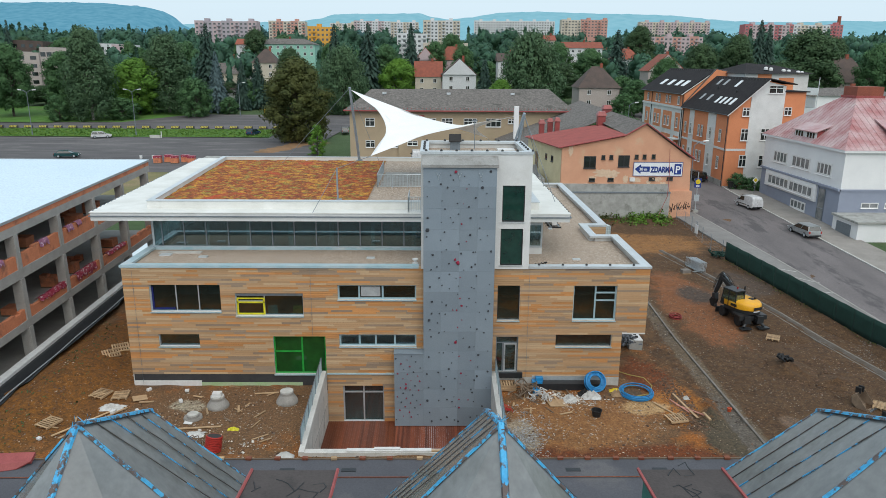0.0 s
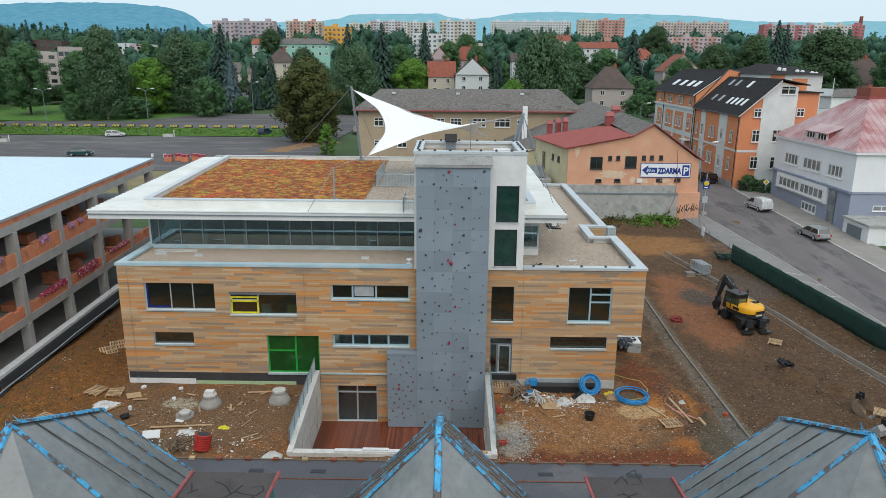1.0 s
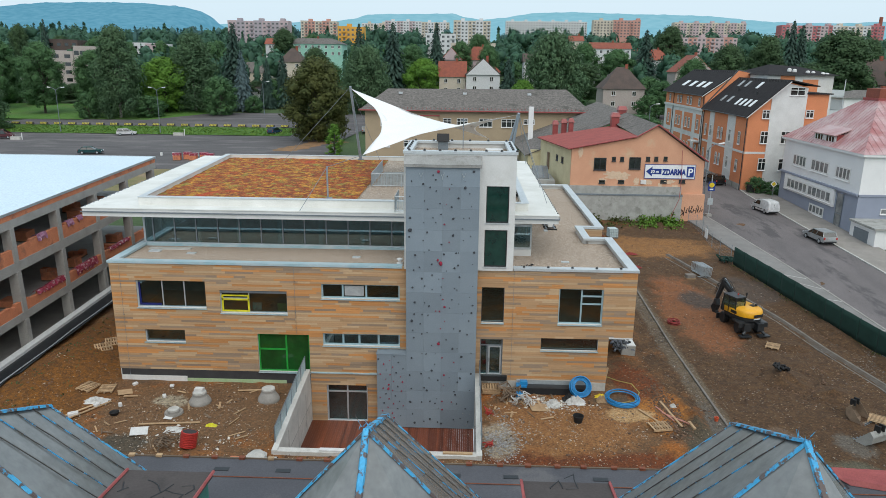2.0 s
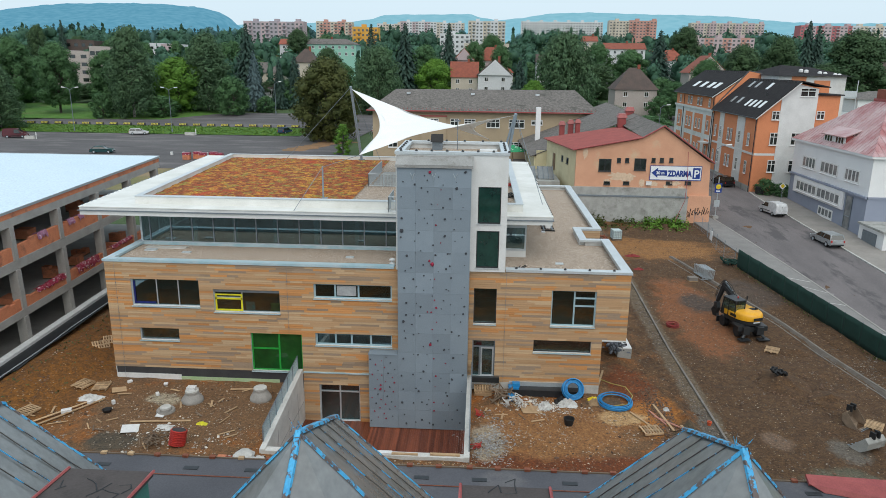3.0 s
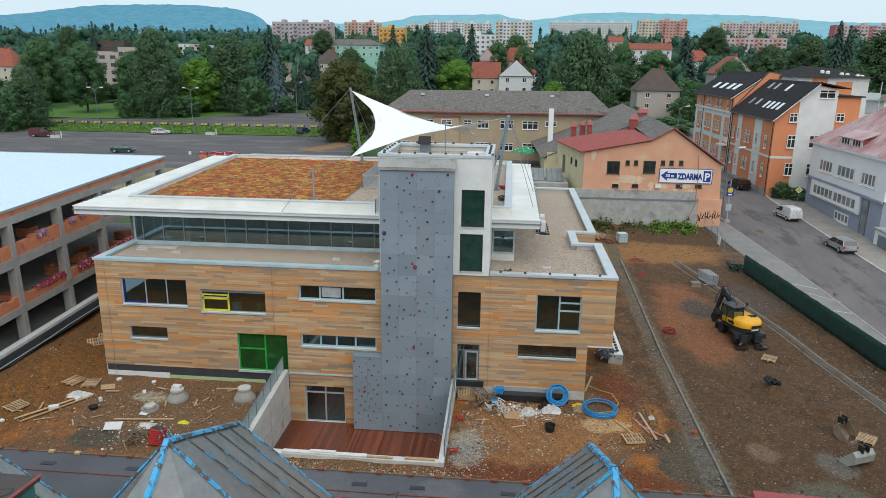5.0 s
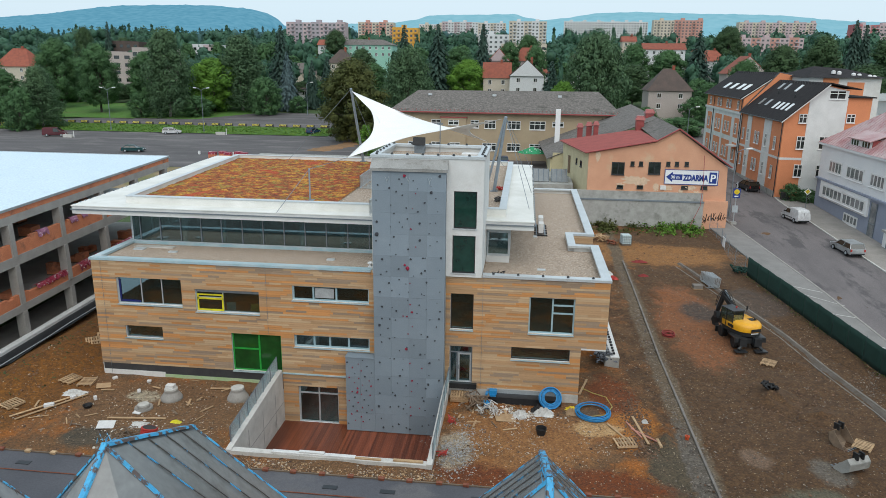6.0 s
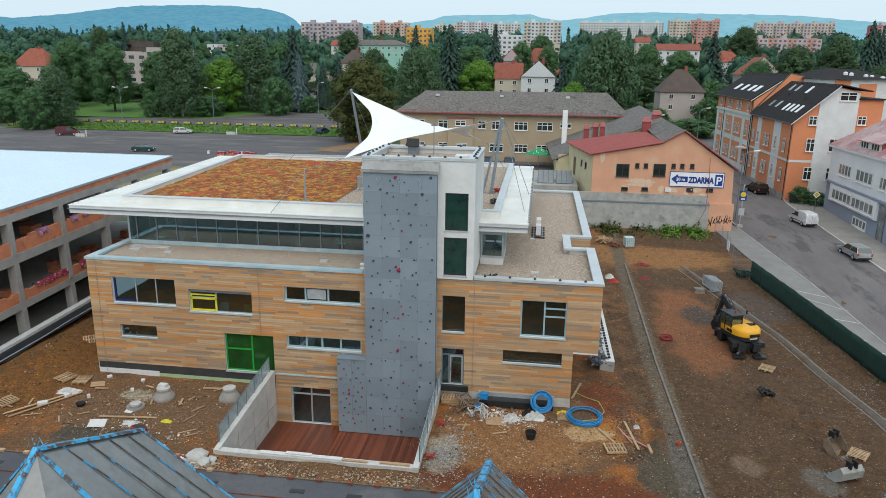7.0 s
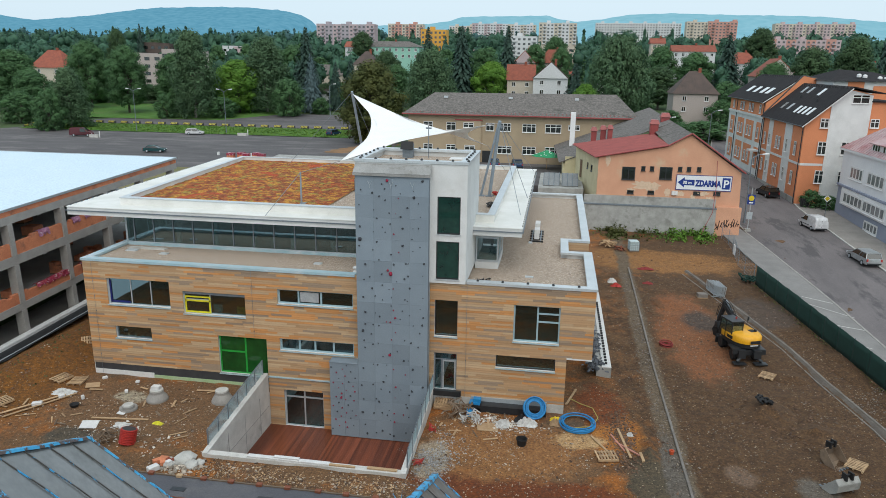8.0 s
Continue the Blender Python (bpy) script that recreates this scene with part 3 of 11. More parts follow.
for nm, w, z0, z1, mt, lb in (("roof_upstand", 0.0, 11.3, 11.86, "membrane", "white roof upstand"), ("upstand_cap", 0.04, 11.86, 11.91, "cap", "pale metal cap on the roof upstand")):
    bm = bmesh.new()
    box(bm, UX0 - w, 4.75 - w, z0, UX1 + w, 5.2 + w, z1)
    prism(bm, [(edge_x(5.2) - w, 5.2 + w), (edge_x(5.2) + 0.4 + w, 5.2 + w), (edge_x(UY1) + 0.4 + w, UY1 - w), (edge_x(UY1) - w, UY1 - w)], z0, z1)
    box(bm, UXB - w, UY1 - w, z0, UX1 + w, UY1 + 0.4 + w, z1)
    box(bm, UX1 - 0.45 - w, 5.2 + w, z0, UX1 + w, UY1 - w, z1)
    part(nm, bm, M[mt], building, lb)
bm = bmesh.new()
prism(bm, [(edge_x(5.2) + 0.4, 5.2), (UX1 - 0.45, 5.2), (UX1 - 0.45, UY1), (edge_x(UY1) + 0.4, UY1)], 11.3, 11.50)
part("upper_gravel", bm, M["gravel"], building, "gravel strip on the top roof")
boxed("top_storey_wall", M["plaster"], building, (UX0 + 0.1, 26.0, 7.96, 7.0, 26.3, 8.9), (-4, 26.0, 8.9, 7.0, 26.3, 10.72), (UX0 + 0.1, 5.3, 7.96, UX0 + 0.3, 26, 8.4), (6.8, 9, 7.96, 7.0, 26, 10.72), (-6, 14, 7.96, 5, 14.2, 10.7))
boxed("sill_beam", M["capblue"], building, (UX0, 4.78, 7.96, -1.34, 5.1, 8.44))
boxed("gravel_bed", M["gravel"], building, (XL + 0.41, 0.47, 7.962, -1.34, 4.78, 8.25), label="raised bed of pale brown gravel along the ribbon glazing")

# tower
TX0, TX1, TY = -1.33, 5.85, -0.16
bm = bmesh.new()
wall(bm, (1, 0, 0), (0, 0, 1), (TX0, TY, 8.3), TX1 - TX0, 7.65, 0.35, [(3.97 - TX0, 11.54 - 8.3, 5.44 - TX0, 13.93 - 8.3), (3.92 - TX0, 8.58 - 8.3, 5.40 - TX0, 11.06 - 8.3)])
box(bm, TX0, TY + 0.35, 8.3, TX0 + 0.35, 6.3, 15.95)
box(bm, TX1 - 0.35, TY + 0.35, 8.3, TX1, 6.3, 15.95)
box(bm, TX0 + 0.35, 5.95, 8.3, TX1 - 0.35, 6.3, 15.95)
part("tower_wall", bm, M["plaster"], building, "white plastered stair tower")
boxed("tower_cap", M["cap"], building, (TX0 - 0.06, TY - 0.06, 15.95, TX1 + 0.06, TY + 0.5, 16.12), (TX0 - 0.06, 5.8, 15.95, TX1 + 0.06, 6.36, 16.12), (TX0 - 0.06, TY + 0.5, 15.95, TX0 + 0.5, 5.8, 16.12), (TX1 - 0.5, TY + 0.5, 15.95, TX1 + 0.06, 5.8, 16.12), label="white metal cap round the tower top")
boxed("tower_roof", M["gravel"], building, (TX0 + 0.3, TY + 0.3, 15.3, TX1 - 0.3, 6.0, 15.62))
# climbing wall, of square panels
CX0, CX1, CY, CZ0, CZ1 = -1.17, 3.52, -0.75, -3.0, 15.35
boxed("climbing_wall_core", M["climb"], building, (CX0 + 0.02, CY + 0.05, CZ0, CX1 - 0.02, TY - 0.01, CZ1 - 0.02), (-3.15, CY + 0.05, CZ0, CX0 + 0.02, -0.02, 2.43))
climbing = thing("climbing_wall", "tall grey outdoor climbing wall with coloured holds", "climbing wall")
# ---------- glass and finishes of the leisure centre ----------
def glass_pane(name, tint, rough=0.02):
    m = bpy.data.materials.new(name)
    m.use_nodes = True
    nt = m.node_tree
    nt.nodes.remove(nt.nodes["Principled BSDF"])
    out = nt.nodes["Material Output"]
    tr, gl, mx, fr = (nt.nodes.new("ShaderNode" + k) for k in ("BsdfTransparent", "BsdfGlossy", "MixShader", "LayerWeight"))
    rise, gain = nt.nodes.new("ShaderNodeMath"), nt.nodes.new("ShaderNodeMath")
    rise.operation, gain.operation = "POWER", "MULTIPLY_ADD"
    rise.inputs[1].default_value = 4.0
    gain.inputs[1].default_value, gain.inputs[2].default_value = 0.80, 0.18
    tr.inputs[0].default_value = (*tint, 1)
    gl.inputs["Roughness"].default_value = rough
    gl.inputs["Color"].default_value = (0.82, 0.97, 1.0, 1)  # pale blue-green tint put into the reflection colour
    fr.inputs[0].default_value = 0.5
    nt.links.new(fr.outputs["Facing"], rise.inputs[0])
    nt.links.new(rise.outputs[0], gain.inputs[0])
    nt.links.new(gain.outputs[0], mx.inputs[0])
    nt.links.new(tr.outputs[0], mx.inputs[1])
    nt.links.new(gl.outputs[0], mx.inputs[2])
    nt.links.new(mx.outputs[0], out.inputs[0])
    return m


M.update(
    pane=glass_pane("clear_pane", (0.40, 0.54, 0.55)),
    pane_dark=glass_pane("tinted_pane", (0.22, 0.46, 0.50)),
    blind=material("pale_grey_blind", (0.40, 0.42, 0.43), None, 0.8, scale=3),
    frame_teal=material("window_frame_under_blue_film", (0.30, 0.46, 0.52), (0.36, 0.50, 0.55), 0.4, 0.1, scale=1.5, fine=20, bump=0.03),
    pane_green=material("green_film_pane", (0.012, 0.085, 0.016), (0.008, 0.055, 0.012), 0.06, scale=0.7, fine=3, bump=0.0),
    pane_tower=material("green_tinted_glass", (0.014, 0.055, 0.042), (0.008, 0.03, 0.024), 0.05, scale=0.9, fine=3, bump=0.0, spec=0.8),
    board_tan=material("tan_larch_board", (0.495, 0.315, 0.172), (0.430, 0.265, 0.140), 0.75, scale=1.2, fine=22, bump=0.12, island=0.10, stretch=(0.25, 1, 4)),
    board_pale=material("pale_larch_board", (0.545, 0.385, 0.232), (0.480, 0.330, 0.195), 0.75, scale=1.2, fine=22, bump=0.12, island=0.10, stretch=(0.25, 1, 4)),
    board_orange=material("orange_larch_board", (0.570, 0.270, 0.095), (0.500, 0.230, 0.080), 0.7, scale=1.2, fine=22, bump=0.12, island=0.14, stretch=(0.25, 1, 4)),
    board_grey=material("grey_brown_larch_board", (0.345, 0.255, 0.178), (0.300, 0.218, 0.152), 0.8, scale=1.2, fine=22, bump=0.12, island=0.14, stretch=(0.25, 1, 4)),
    hold_dark=material("dark_grey_hold", (0.035, 0.04, 0.05), (0.05, 0.055, 0.065), 0.8, scale=9, fine=40, bump=0.3),
    hold_red=material("crimson_hold", (0.33, 0.012, 0.045), (0.25, 0.01, 0.04), 0.7, scale=9, fine=40, bump=0.3),
    sedum=ground_mix("sedum_roof", [(0.42, 0.095, 0.020), (0.16, 0.040, 0.014), (0.52, 0.25, 0.030), (0.26, 0.225, 0.040), (0.42, 0.060, 0.016)], (2.3, 1.5, 0.95, 0.33), 7, bump=1.0, depth=0.14),
    frame_blue=material("blue_window_frame", (0.01, 0.02, 0.16), None, 0.4, scale=3, bump=0.0),
    frame_yellow=material("yellow_window_frame", (0.78, 0.72, 0.03), None, 0.4, scale=3, bump=0.0),
    frame_green=material("green_window_frame", (0.02, 0.36, 0.05), None, 0.4, scale=3, bump=0.0),
    frame_dark=material("anthracite_frame", (0.026, 0.029, 0.032), None, 0.4, scale=3, bump=0.0),
    paper_teal=material("pale_teal_board", (0.25, 0.50, 0.46), None, 0.8, scale=3),
    paper_yellow=material("ochre_board", (0.50, 0.33, 0.04), None, 0.8, scale=3),
    green_seal=material("pale_green_insulation", (0.33, 0.48, 0.24), (0.42, 0.50, 0.34), 0.9, scale=1.0, fine=20),
)


def window(opening, y, cuts, frame, glass, parent=building, bars=(), sill=M["capblue"], t=0.06, name="window", facing=1):
    """A window set in a front opening. cuts: fractions where mullions stand; bars: (from, to, height) of rails."""
    x0, z0, x1, z1 = opening
    w = new(name)
    w.parent = parent
    bm = bmesh.new()
    for d in ((x0, z0, x1, z0 + t), (x0, z1 - t, x1, z1), (x0, z0 + t, x0 + t, z1 - t), (x1 - t, z0 + t, x1, z1 - t)):
        box(bm, d[0], y, d[1], d[2], y + 0.07, d[3])
    part("window_frame", bm, frame, w)
    edges = [0, *cuts, 1]
    for c in cuts:
        xm = x0 + (x1 - x0) * c
        bm = bmesh.new()
        box(bm, xm - t * 0.6, y - 0.005, z0 + t, xm + t * 0.6, y + 0.075, z1 - t)
        part("mullion", bm, frame, w)
    for a, b, h in bars:
        bm = bmesh.new()
        zc = z0 + (z1 - z0) * h
        box(bm, x0 + (x1 - x0) * a + t * 0.6, y - 0.003, zc - t * 0.6, x0 + (x1 - x0) * b - t * 0.6, y + 0.073, zc + t * 0.6)
        part("rail", bm, frame, w)
    for a, b in zip(edges, edges[1:]):
        bm = bmesh.new()
        box(bm, x0 + (x1 - x0) * a + t * 0.5, y + 0.028, z0 + t * 0.9, x0 + (x1 - x0) * b - t * 0.5, y + 0.042, z1 - t * 0.9)
        p = part("pane", bm, glass, w)
        p.visible_shadow = False
    if sill:
        bm = bmesh.new()
        box(bm, x0 - 0.03, -0.085, z0 - 0.045, x1 + 0.03, y, z0 - 0.01)
        box(bm, x0 - 0.03, -0.09, z0 - 0.065, x1 + 0.03, -0.075, z0 - 0.01)
        part("sill", bm, sill, w, "metal sill")
    return w


WY = 0.20
window(OPEN["blue"], WY, (0.36, 0.68), M["alu"], M["pane_dark"])
boxed("sash_frame", M["frame_blue"], building, (-19.5, WY - 0.02, 5.28, -18.0, WY, 5.42), (-19.5, WY - 0.02, 5.42, -19.38, WY, 6.9), label="dark blue sash frame")
window(OPEN["yellow"], WY, (0.42,), M["alu"], M["pane_dark"], bars=((0.0, 0.42, 0.62),))
yx0, yz0, yx1, yz1 = OPEN["yellow"]
boxed("sash_frame", M["frame_yellow"], building, (yx0 + 0.05, WY - 0.03, yz0 + 0.05, yx0 + 1.95, WY - 0.006, yz0 + 0.17), (yx0 + 0.05, WY - 0.03, yz0 + 0.87, yx0 + 1.95, WY - 0.006, yz0 + 0.99),
      (yx0 + 0.05, WY - 0.03, yz0 + 1.16, yx0 + 1.95, WY - 0.006, yz0 + 1.26), (yx0 + 0.05, WY - 0.03, yz0 + 0.17, yx0 + 0.17, WY - 0.006, yz0 + 1.16), (yx0 + 1.83, WY - 0.03, yz0 + 0.17, yx0 + 1.95, WY - 0.006, yz0 + 1.16), label="bright yellow sash frame")
boxed("roller_blind_box", M["steel"], building, (yx0, WY - 0.1, yz1 - 0.2, yx1, WY - 0.04, yz1))
boxed("display_board", M["paper_teal"], building, (yx0 + 2.1, WY + 0.12, yz0 + 0.1, yx0 + 2.75, WY + 0.15, yz0 + 0.7), label="pale teal board behind the pane")
boxed("display_board", M["paper_yellow"], building, (yx1 - 0.75, WY + 0.12, yz0 + 0.1, yx1 - 0.12, WY + 0.15, yz0 + 0.65), label="ochre board behind the pane")
window(OPEN["strip_up"], WY, (0.27, 0.57), M["frame_teal"], M["pane_dark"], t=0.1)
boxed("blind_panel", M["blind"], building, (-5.4, WY - 0.015, 6.25, -4.1, WY - 0.004, 6.95), label="white closed blind panel")
window(OPEN["strip_low"], WY, (0.26, 0.47, 0.72), M["frame_teal"], M["pane_dark"], t=0.11)
window(OPEN["low_left"], WY, (), M["steel"], M["pane_dark"])
window(OPEN["green"], WY, (0.54,), M["frame_green"], M["pane_green"], bars=((0.0, 0.54, 0.58),), t=0.1)
window(OPEN["small"], WY, (), M["frame_dark"], M["pane_dark"])
window(OPEN["big"], WY, (0.52,), M["frame_teal"], M["pane_dark"], bars=((0.52, 1.0, 0.56), (0.52, 1.0, 0.78)), t=0.09)
window(OPEN["strip_right"], WY, (), M["frame_dark"], M["pane_dark"])
window(OPEN["base"], WY, (0.5,), M["alu"], M["pane_dark"], bars=((0.0, 0.5, 0.8), (0.5, 1.0, 0.8)), sill=None, t=0.09)
window((3.97, 11.54, 5.44, 13.93), TY + 0.1, (), M["frame_dark"], M["pane_tower"], sill=None)
window((3.92, 8.58, 5.40, 11.06), TY + 0.1, (), M["frame_dark"], M["pane_tower"], sill=None)
boxed("tower_sill", M["cap"], building, (3.9, TY - 0.06, 11.46, 5.5, TY + 0.1, 11.54), (3.85, TY - 0.06, 8.50, 5.46, TY + 0.1, 8.58))
# entrance door
dx0, dz0, dx1, dz1 = OPEN["door"]
door = new("entrance_door")
door.parent = building
boxed("door_frame", M["steel"], door, (dx0, 0.2, dz0, dx0 + 0.08, 0.28, dz1), (dx1 - 0.08, 0.2, dz0, dx1, 0.28, dz1), (dx0 + 0.08, 0.2, dz1 - 0.1, dx1 - 0.08, 0.28, dz1), (dx0 + 0.08, 0.2, dz0 + 2.1, dx1 - 0.08, 0.28, dz0 + 2.18), (dx0 + 0.46, 0.2, dz0, dx0 + 0.58, 0.28, dz0 + 2.1))
boxed("door_leaf", M["alu"], door, (dx0 + 0.58, 0.17, dz0, dx0 + 0.68, 0.23, dz0 + 2.1), (dx1 - 0.18, 0.17, dz0, dx1 - 0.08, 0.23, dz0 + 2.1), (dx0 + 0.68, 0.17, dz0, dx1 - 0.18, 0.23, dz0 + 0.1), (dx0 + 0.68, 0.17, dz0 + 2.0, dx1 - 0.18, 0.23, dz0 + 2.1))
boxed("door_handle", M["steel"], door, (dx0 + 0.61, 0.11, dz0 + 0.95, dx0 + 0.64, 0.17, dz0 + 1.25))
for d in ((dx0 + 0.68, 0.19, dz0 + 0.1, dx1 - 0.18, 0.205, dz0 + 2.0), (dx0 + 0.08, 0.23, dz0, dx0 + 0.46, 0.245, dz0 + 2.1), (dx0 + 0.08, 0.23, dz0 + 2.18, dx1 - 0.08, 0.245, dz1 - 0.1)):
    boxed("pane", M["pane_dark"], door, d).visible_shadow = False
# plinths
boxed("plinth", M["dark_seal"], building, (XL + 0.08, 0.02, -0.6, -7.9, 0.055, 0.60), label="black sealed plinth")
boxed("plinth_strip", M["green_seal"], building, (-16.6, -0.03, -0.35, -9.6, 0.015, -0.02), label="pale green sealed strip at the foot of the wall")
boxed("plinth_strip", M["white"], building, (XL + 0.1, -0.03, -0.30, -16.6, 0.015, 0.12), label="whitish sealed strip at the foot of the wall")
boxed("plinth", M["concrete_light"], building, (5.5, -0.02, -0.5, XLOW, 0.055, 0.38), label="pale concrete plinth")
boxed("threshold", M["frame_dark"], building, (3.5, -0.25, 0.42, 5.7, 0.05, 0.79))
boxed("ledge", M["capblue"], building, (-7.85, -0.10, 0.60, -3.2, 0.05, 0.68), label="metal ledge")
boxed("overhang_soffit", M["plaster"], building, (XLOW, 0.0, 3.60, XR, 9, 3.72))
boxed("ground_floor_light_well", M["concrete"], building, (XLOW, 3.5, -0.6, XLOW + 0.02, 30, 3.6))

# ribbon glazing of the top storey
band = new("ribbon_glazing")
band.parent = building
boxed("window_frame", M["alu"], band, (-20.95, 4.9, 8.44, -1.34, 4.98, 8.52), (-20.95, 4.9, 10.6, -1.3, 4.98, 10.72), (-21.0, 4.9, 8.5, -20.86, 5.0, 10.72))
for i in range(12):
    x = -20.27 + 1.6 * i
    boxed("mullion", M["steel"], band, (x - 0.04, 4.88, 8.52, x + 0.04, 4.98, 10.6))
for i in range(7):
    x0, x1 = (-20.86 if i == 0 else -20.23 + 3.2 * (i - 1)), (-1.32 if i == 6 else -20.31 + 3.2 * i)
    if x1 > x0:
        boxed("pane", M["pane"] if i < 3 else M["pane_dark"], band, (x0, 4.93, 8.52, x1, 4.945, 10.6)).visible_shadow = False
for i in range(8):
    y0 = 5.2 + 2.6 * i
    boxed("pane", M["pane"], band, (-20.95, y0 + 0.08, 8.5, -20.935, y0 + 2.52, 10.7)).visible_shadow = False
    boxed("mullion", M["alu"], band, (-21.0, y0 - 0.02, 8.5, -20.9, y0 + 0.06, 10.72))
for i in range(7):
    boxed("column", M["plaster"], building, (-17.6 + 3.1 * i, 6.2, 7.96, -17.3 + 3.1 * i, 6.5, 10.72))
boxed("top_floor", M["concrete"], building, (-20.8, 5.1, 7.97, 6.7, 26, 8.02))
# right side of the top storey, beside the tower
side = new("corner_window")
side.parent = building
boxed("window_frame", M["alu"], side, (5.9, 4.9, 8.45, 7.5, 5.0, 8.6), (5.9, 4.9, 10.15, 7.5, 5.0, 10.3), (5.9, 4.9, 8.6, 6.0, 5.0, 10.15), (7.38, 4.9, 8.6, 7.5, 5.0, 10.15), (7.4, 5.0, 8.45, 7.5, 8.8, 8.6), (7.4, 5.0, 10.15, 7.5, 8.8, 10.3), (7.4, 6.8, 8.6, 7.5, 6.9, 10.15))
boxed("pane", M["pane"], side, (6.0, 4.94, 8.6, 7.38, 4.955, 10.15)).visible_shadow = False
boxed("pane", M["pane"], side, (7.44, 5.0, 8.6, 7.455, 6.8, 10.15)).visible_shadow = False
boxed("spandrel", M["plaster"], building, (5.86, 4.9, 7.96, 7.5, 9.0, 8.44), (5.86, 4.9, 10.31, 7.5, 9.0, 10.71), (7.4, 8.8, 8.44, 7.5, 9.2, 10.31))

# climbing wall panels and holds
rnd = random.Random(5)
pw = (CX1 - CX0) / 4
for r in range(13):
    z0 = CZ0 + r * (CZ1 - CZ0) / 13
    for c in range(4):
        boxed("panel", M["climb"], climbing, (CX0 + c * pw + 0.002, CY, z0 + 0.002, CX0 + (c + 1) * pw - 0.002, CY + 0.045, z0 + (CZ1 - CZ0) / 13 - 0.002))
for r in range(4):
    z0 = CZ0 + r * (2.43 - CZ0) / 4
    for c in range(2):
        x0 = -3.17 + c * 1.0
        boxed("panel", M["climb"], climbing, (x0 + 0.002, CY, z0 + 0.002, x0 + 0.996 - 0.002, CY + 0.045, z0 + (2.43 - CZ0) / 4 - 0.002))
bm = bmesh.new()
slab(bm, [(CX0 - 0.1, CY - 0.12, 15.36), (CX1 + 0.1, CY - 0.12, 15.36), (CX1 + 0.1, TY, 15.86), (CX0 - 0.1, TY, 15.86)], 0.05)
box(bm, CX0 - 0.1, CY - 0.13, 15.18, CX1 + 0.1, CY - 0.10, 15.34)
part("cover_sheet", bm, material("stained_grey_cover", (0.34, 0.34, 0.33), (0.26, 0.26, 0.25), 0.6, 0.1, scale=1.2, fine=15, spots=(0.20, 0.19, 0.175), spot_scale=1.5), climbing, "sloping grey metal cover")
for x in (-0.2, 1.15, 2.5):
    bm = bmesh.new()
    for sx in (-0.16, 0.16):
        tube(bm, (x, CY - 0.04, 14.55), (x + sx * 0.8, CY - 0.04, 14.85), 0.013, n=5)
    tube(bm, (x, CY - 0.04, 14.4), (x, CY - 0.04, 14.55), 0.013, n=5)
    part("rope_anchor", bm, M["alu"], climbing, "pale Y-shaped rope anchor")
boxed("top_edge", M["climb"], climbing, (-3.2, CY - 0.04, 2.43, CX0 - 0.01, 0.02, 2.48))
hold_meshes = []
for k in range(5):
    bm = bmesh.new()
    bmesh.ops.create_icosphere(bm, subdivisions=1, radius=0.08 + 0.01 * k)
    for v in bm.verts:
        v.co = Vector((v.co.x * rnd.uniform(0.8, 1.3), v.co.y * 0.8, v.co.z * rnd.uniform(0.6, 1.0)))
    hold_meshes.append(mesh_of("hold", bm, M["hold_dark"]))
    m2 = hold_meshes[-1].copy()
    m2.materials.clear()
    m2.materials.append(M["hold_red"])
    hold_meshes.append(m2)


def hold(x, z, red, big=1.0):
    ob = new("hold", hold_meshes[2 * rnd.randrange(5) + (1 if red else 0)])
    ob.parent = climbing
    s = big * rnd.uniform(0.4, 0.85)
    ob.matrix_basis = pose(x, CY - 0.03, z, 0, rnd.uniform(0, 360), 0) @ Matrix.Diagonal((s, s, s, 1))


for col, redness in ((0.09, 0.0), (0.22, 0.02), (0.33, 0.04), (0.45, 0.22), (0.56, 0.6), (0.66, 0.05), (0.76, 0.0), (0.91, 0.02)):
    z = CZ0 + rnd.uniform(0.3, 0.9)
    while z < CZ1 - 0.4:
        hold(CX0 + (CX1 - CX0) * (col + rnd.uniform(-0.045, 0.045)), z, rnd.random() < redness)
        z += rnd.uniform(0.5, 1.5)
for k in range(36):
    hold(-3.02 + 1.7 * ((0.618 * k) % 1.0) + rnd.uniform(-0.08, 0.08), -2.5 + 4.8 * (k + rnd.random()) / 36, rnd.random() < 0.55)
for x, z in ((-2.4, -0.1), (1.0, 3.3), (1.1, 8.9), (1.05, 5.6), (0.9, 14.9)):
    hold(x, z, True, 1.6)
for x, z in ((2.5, 0.8), (0.8, -1.1), (-0.9, 11.1), (2.6, 13.9), (-0.8, 4.9)):
    hold(x, z, False, 1.9)

# green roof, and what stands on the roofs
bm = bmesh.new()
gx, gy = steps(0, 1, 90), steps(5.22, UY1 - 0.02, 124)
gv = [[bm.verts.new((x, y, 11.50 + 0.06 + 0.05 * noise.noise(Vector((x * 1.3, y * 1.3, 0))) + 0.045 * noise.noise(Vector((x * 4, y * 4, 5))))) for y in gy for x in [edge_x(y) + 0.42 + (-5.5 - edge_x(y) - 0.42) * f]] for f in gx]
for i in range(90):
    for j in range(124):
        bm.faces.new((gv[i][j], gv[i + 1][j], gv[i + 1][j + 1], gv[i][j + 1]))
one("sedum_planting", bm, M["sedum"], "rust red and yellowish sedum planting on the roof", "green roof", kind="stuff")


def bar_between(bm, a, b, r):
    tube(bm, a, b, r, n=6)


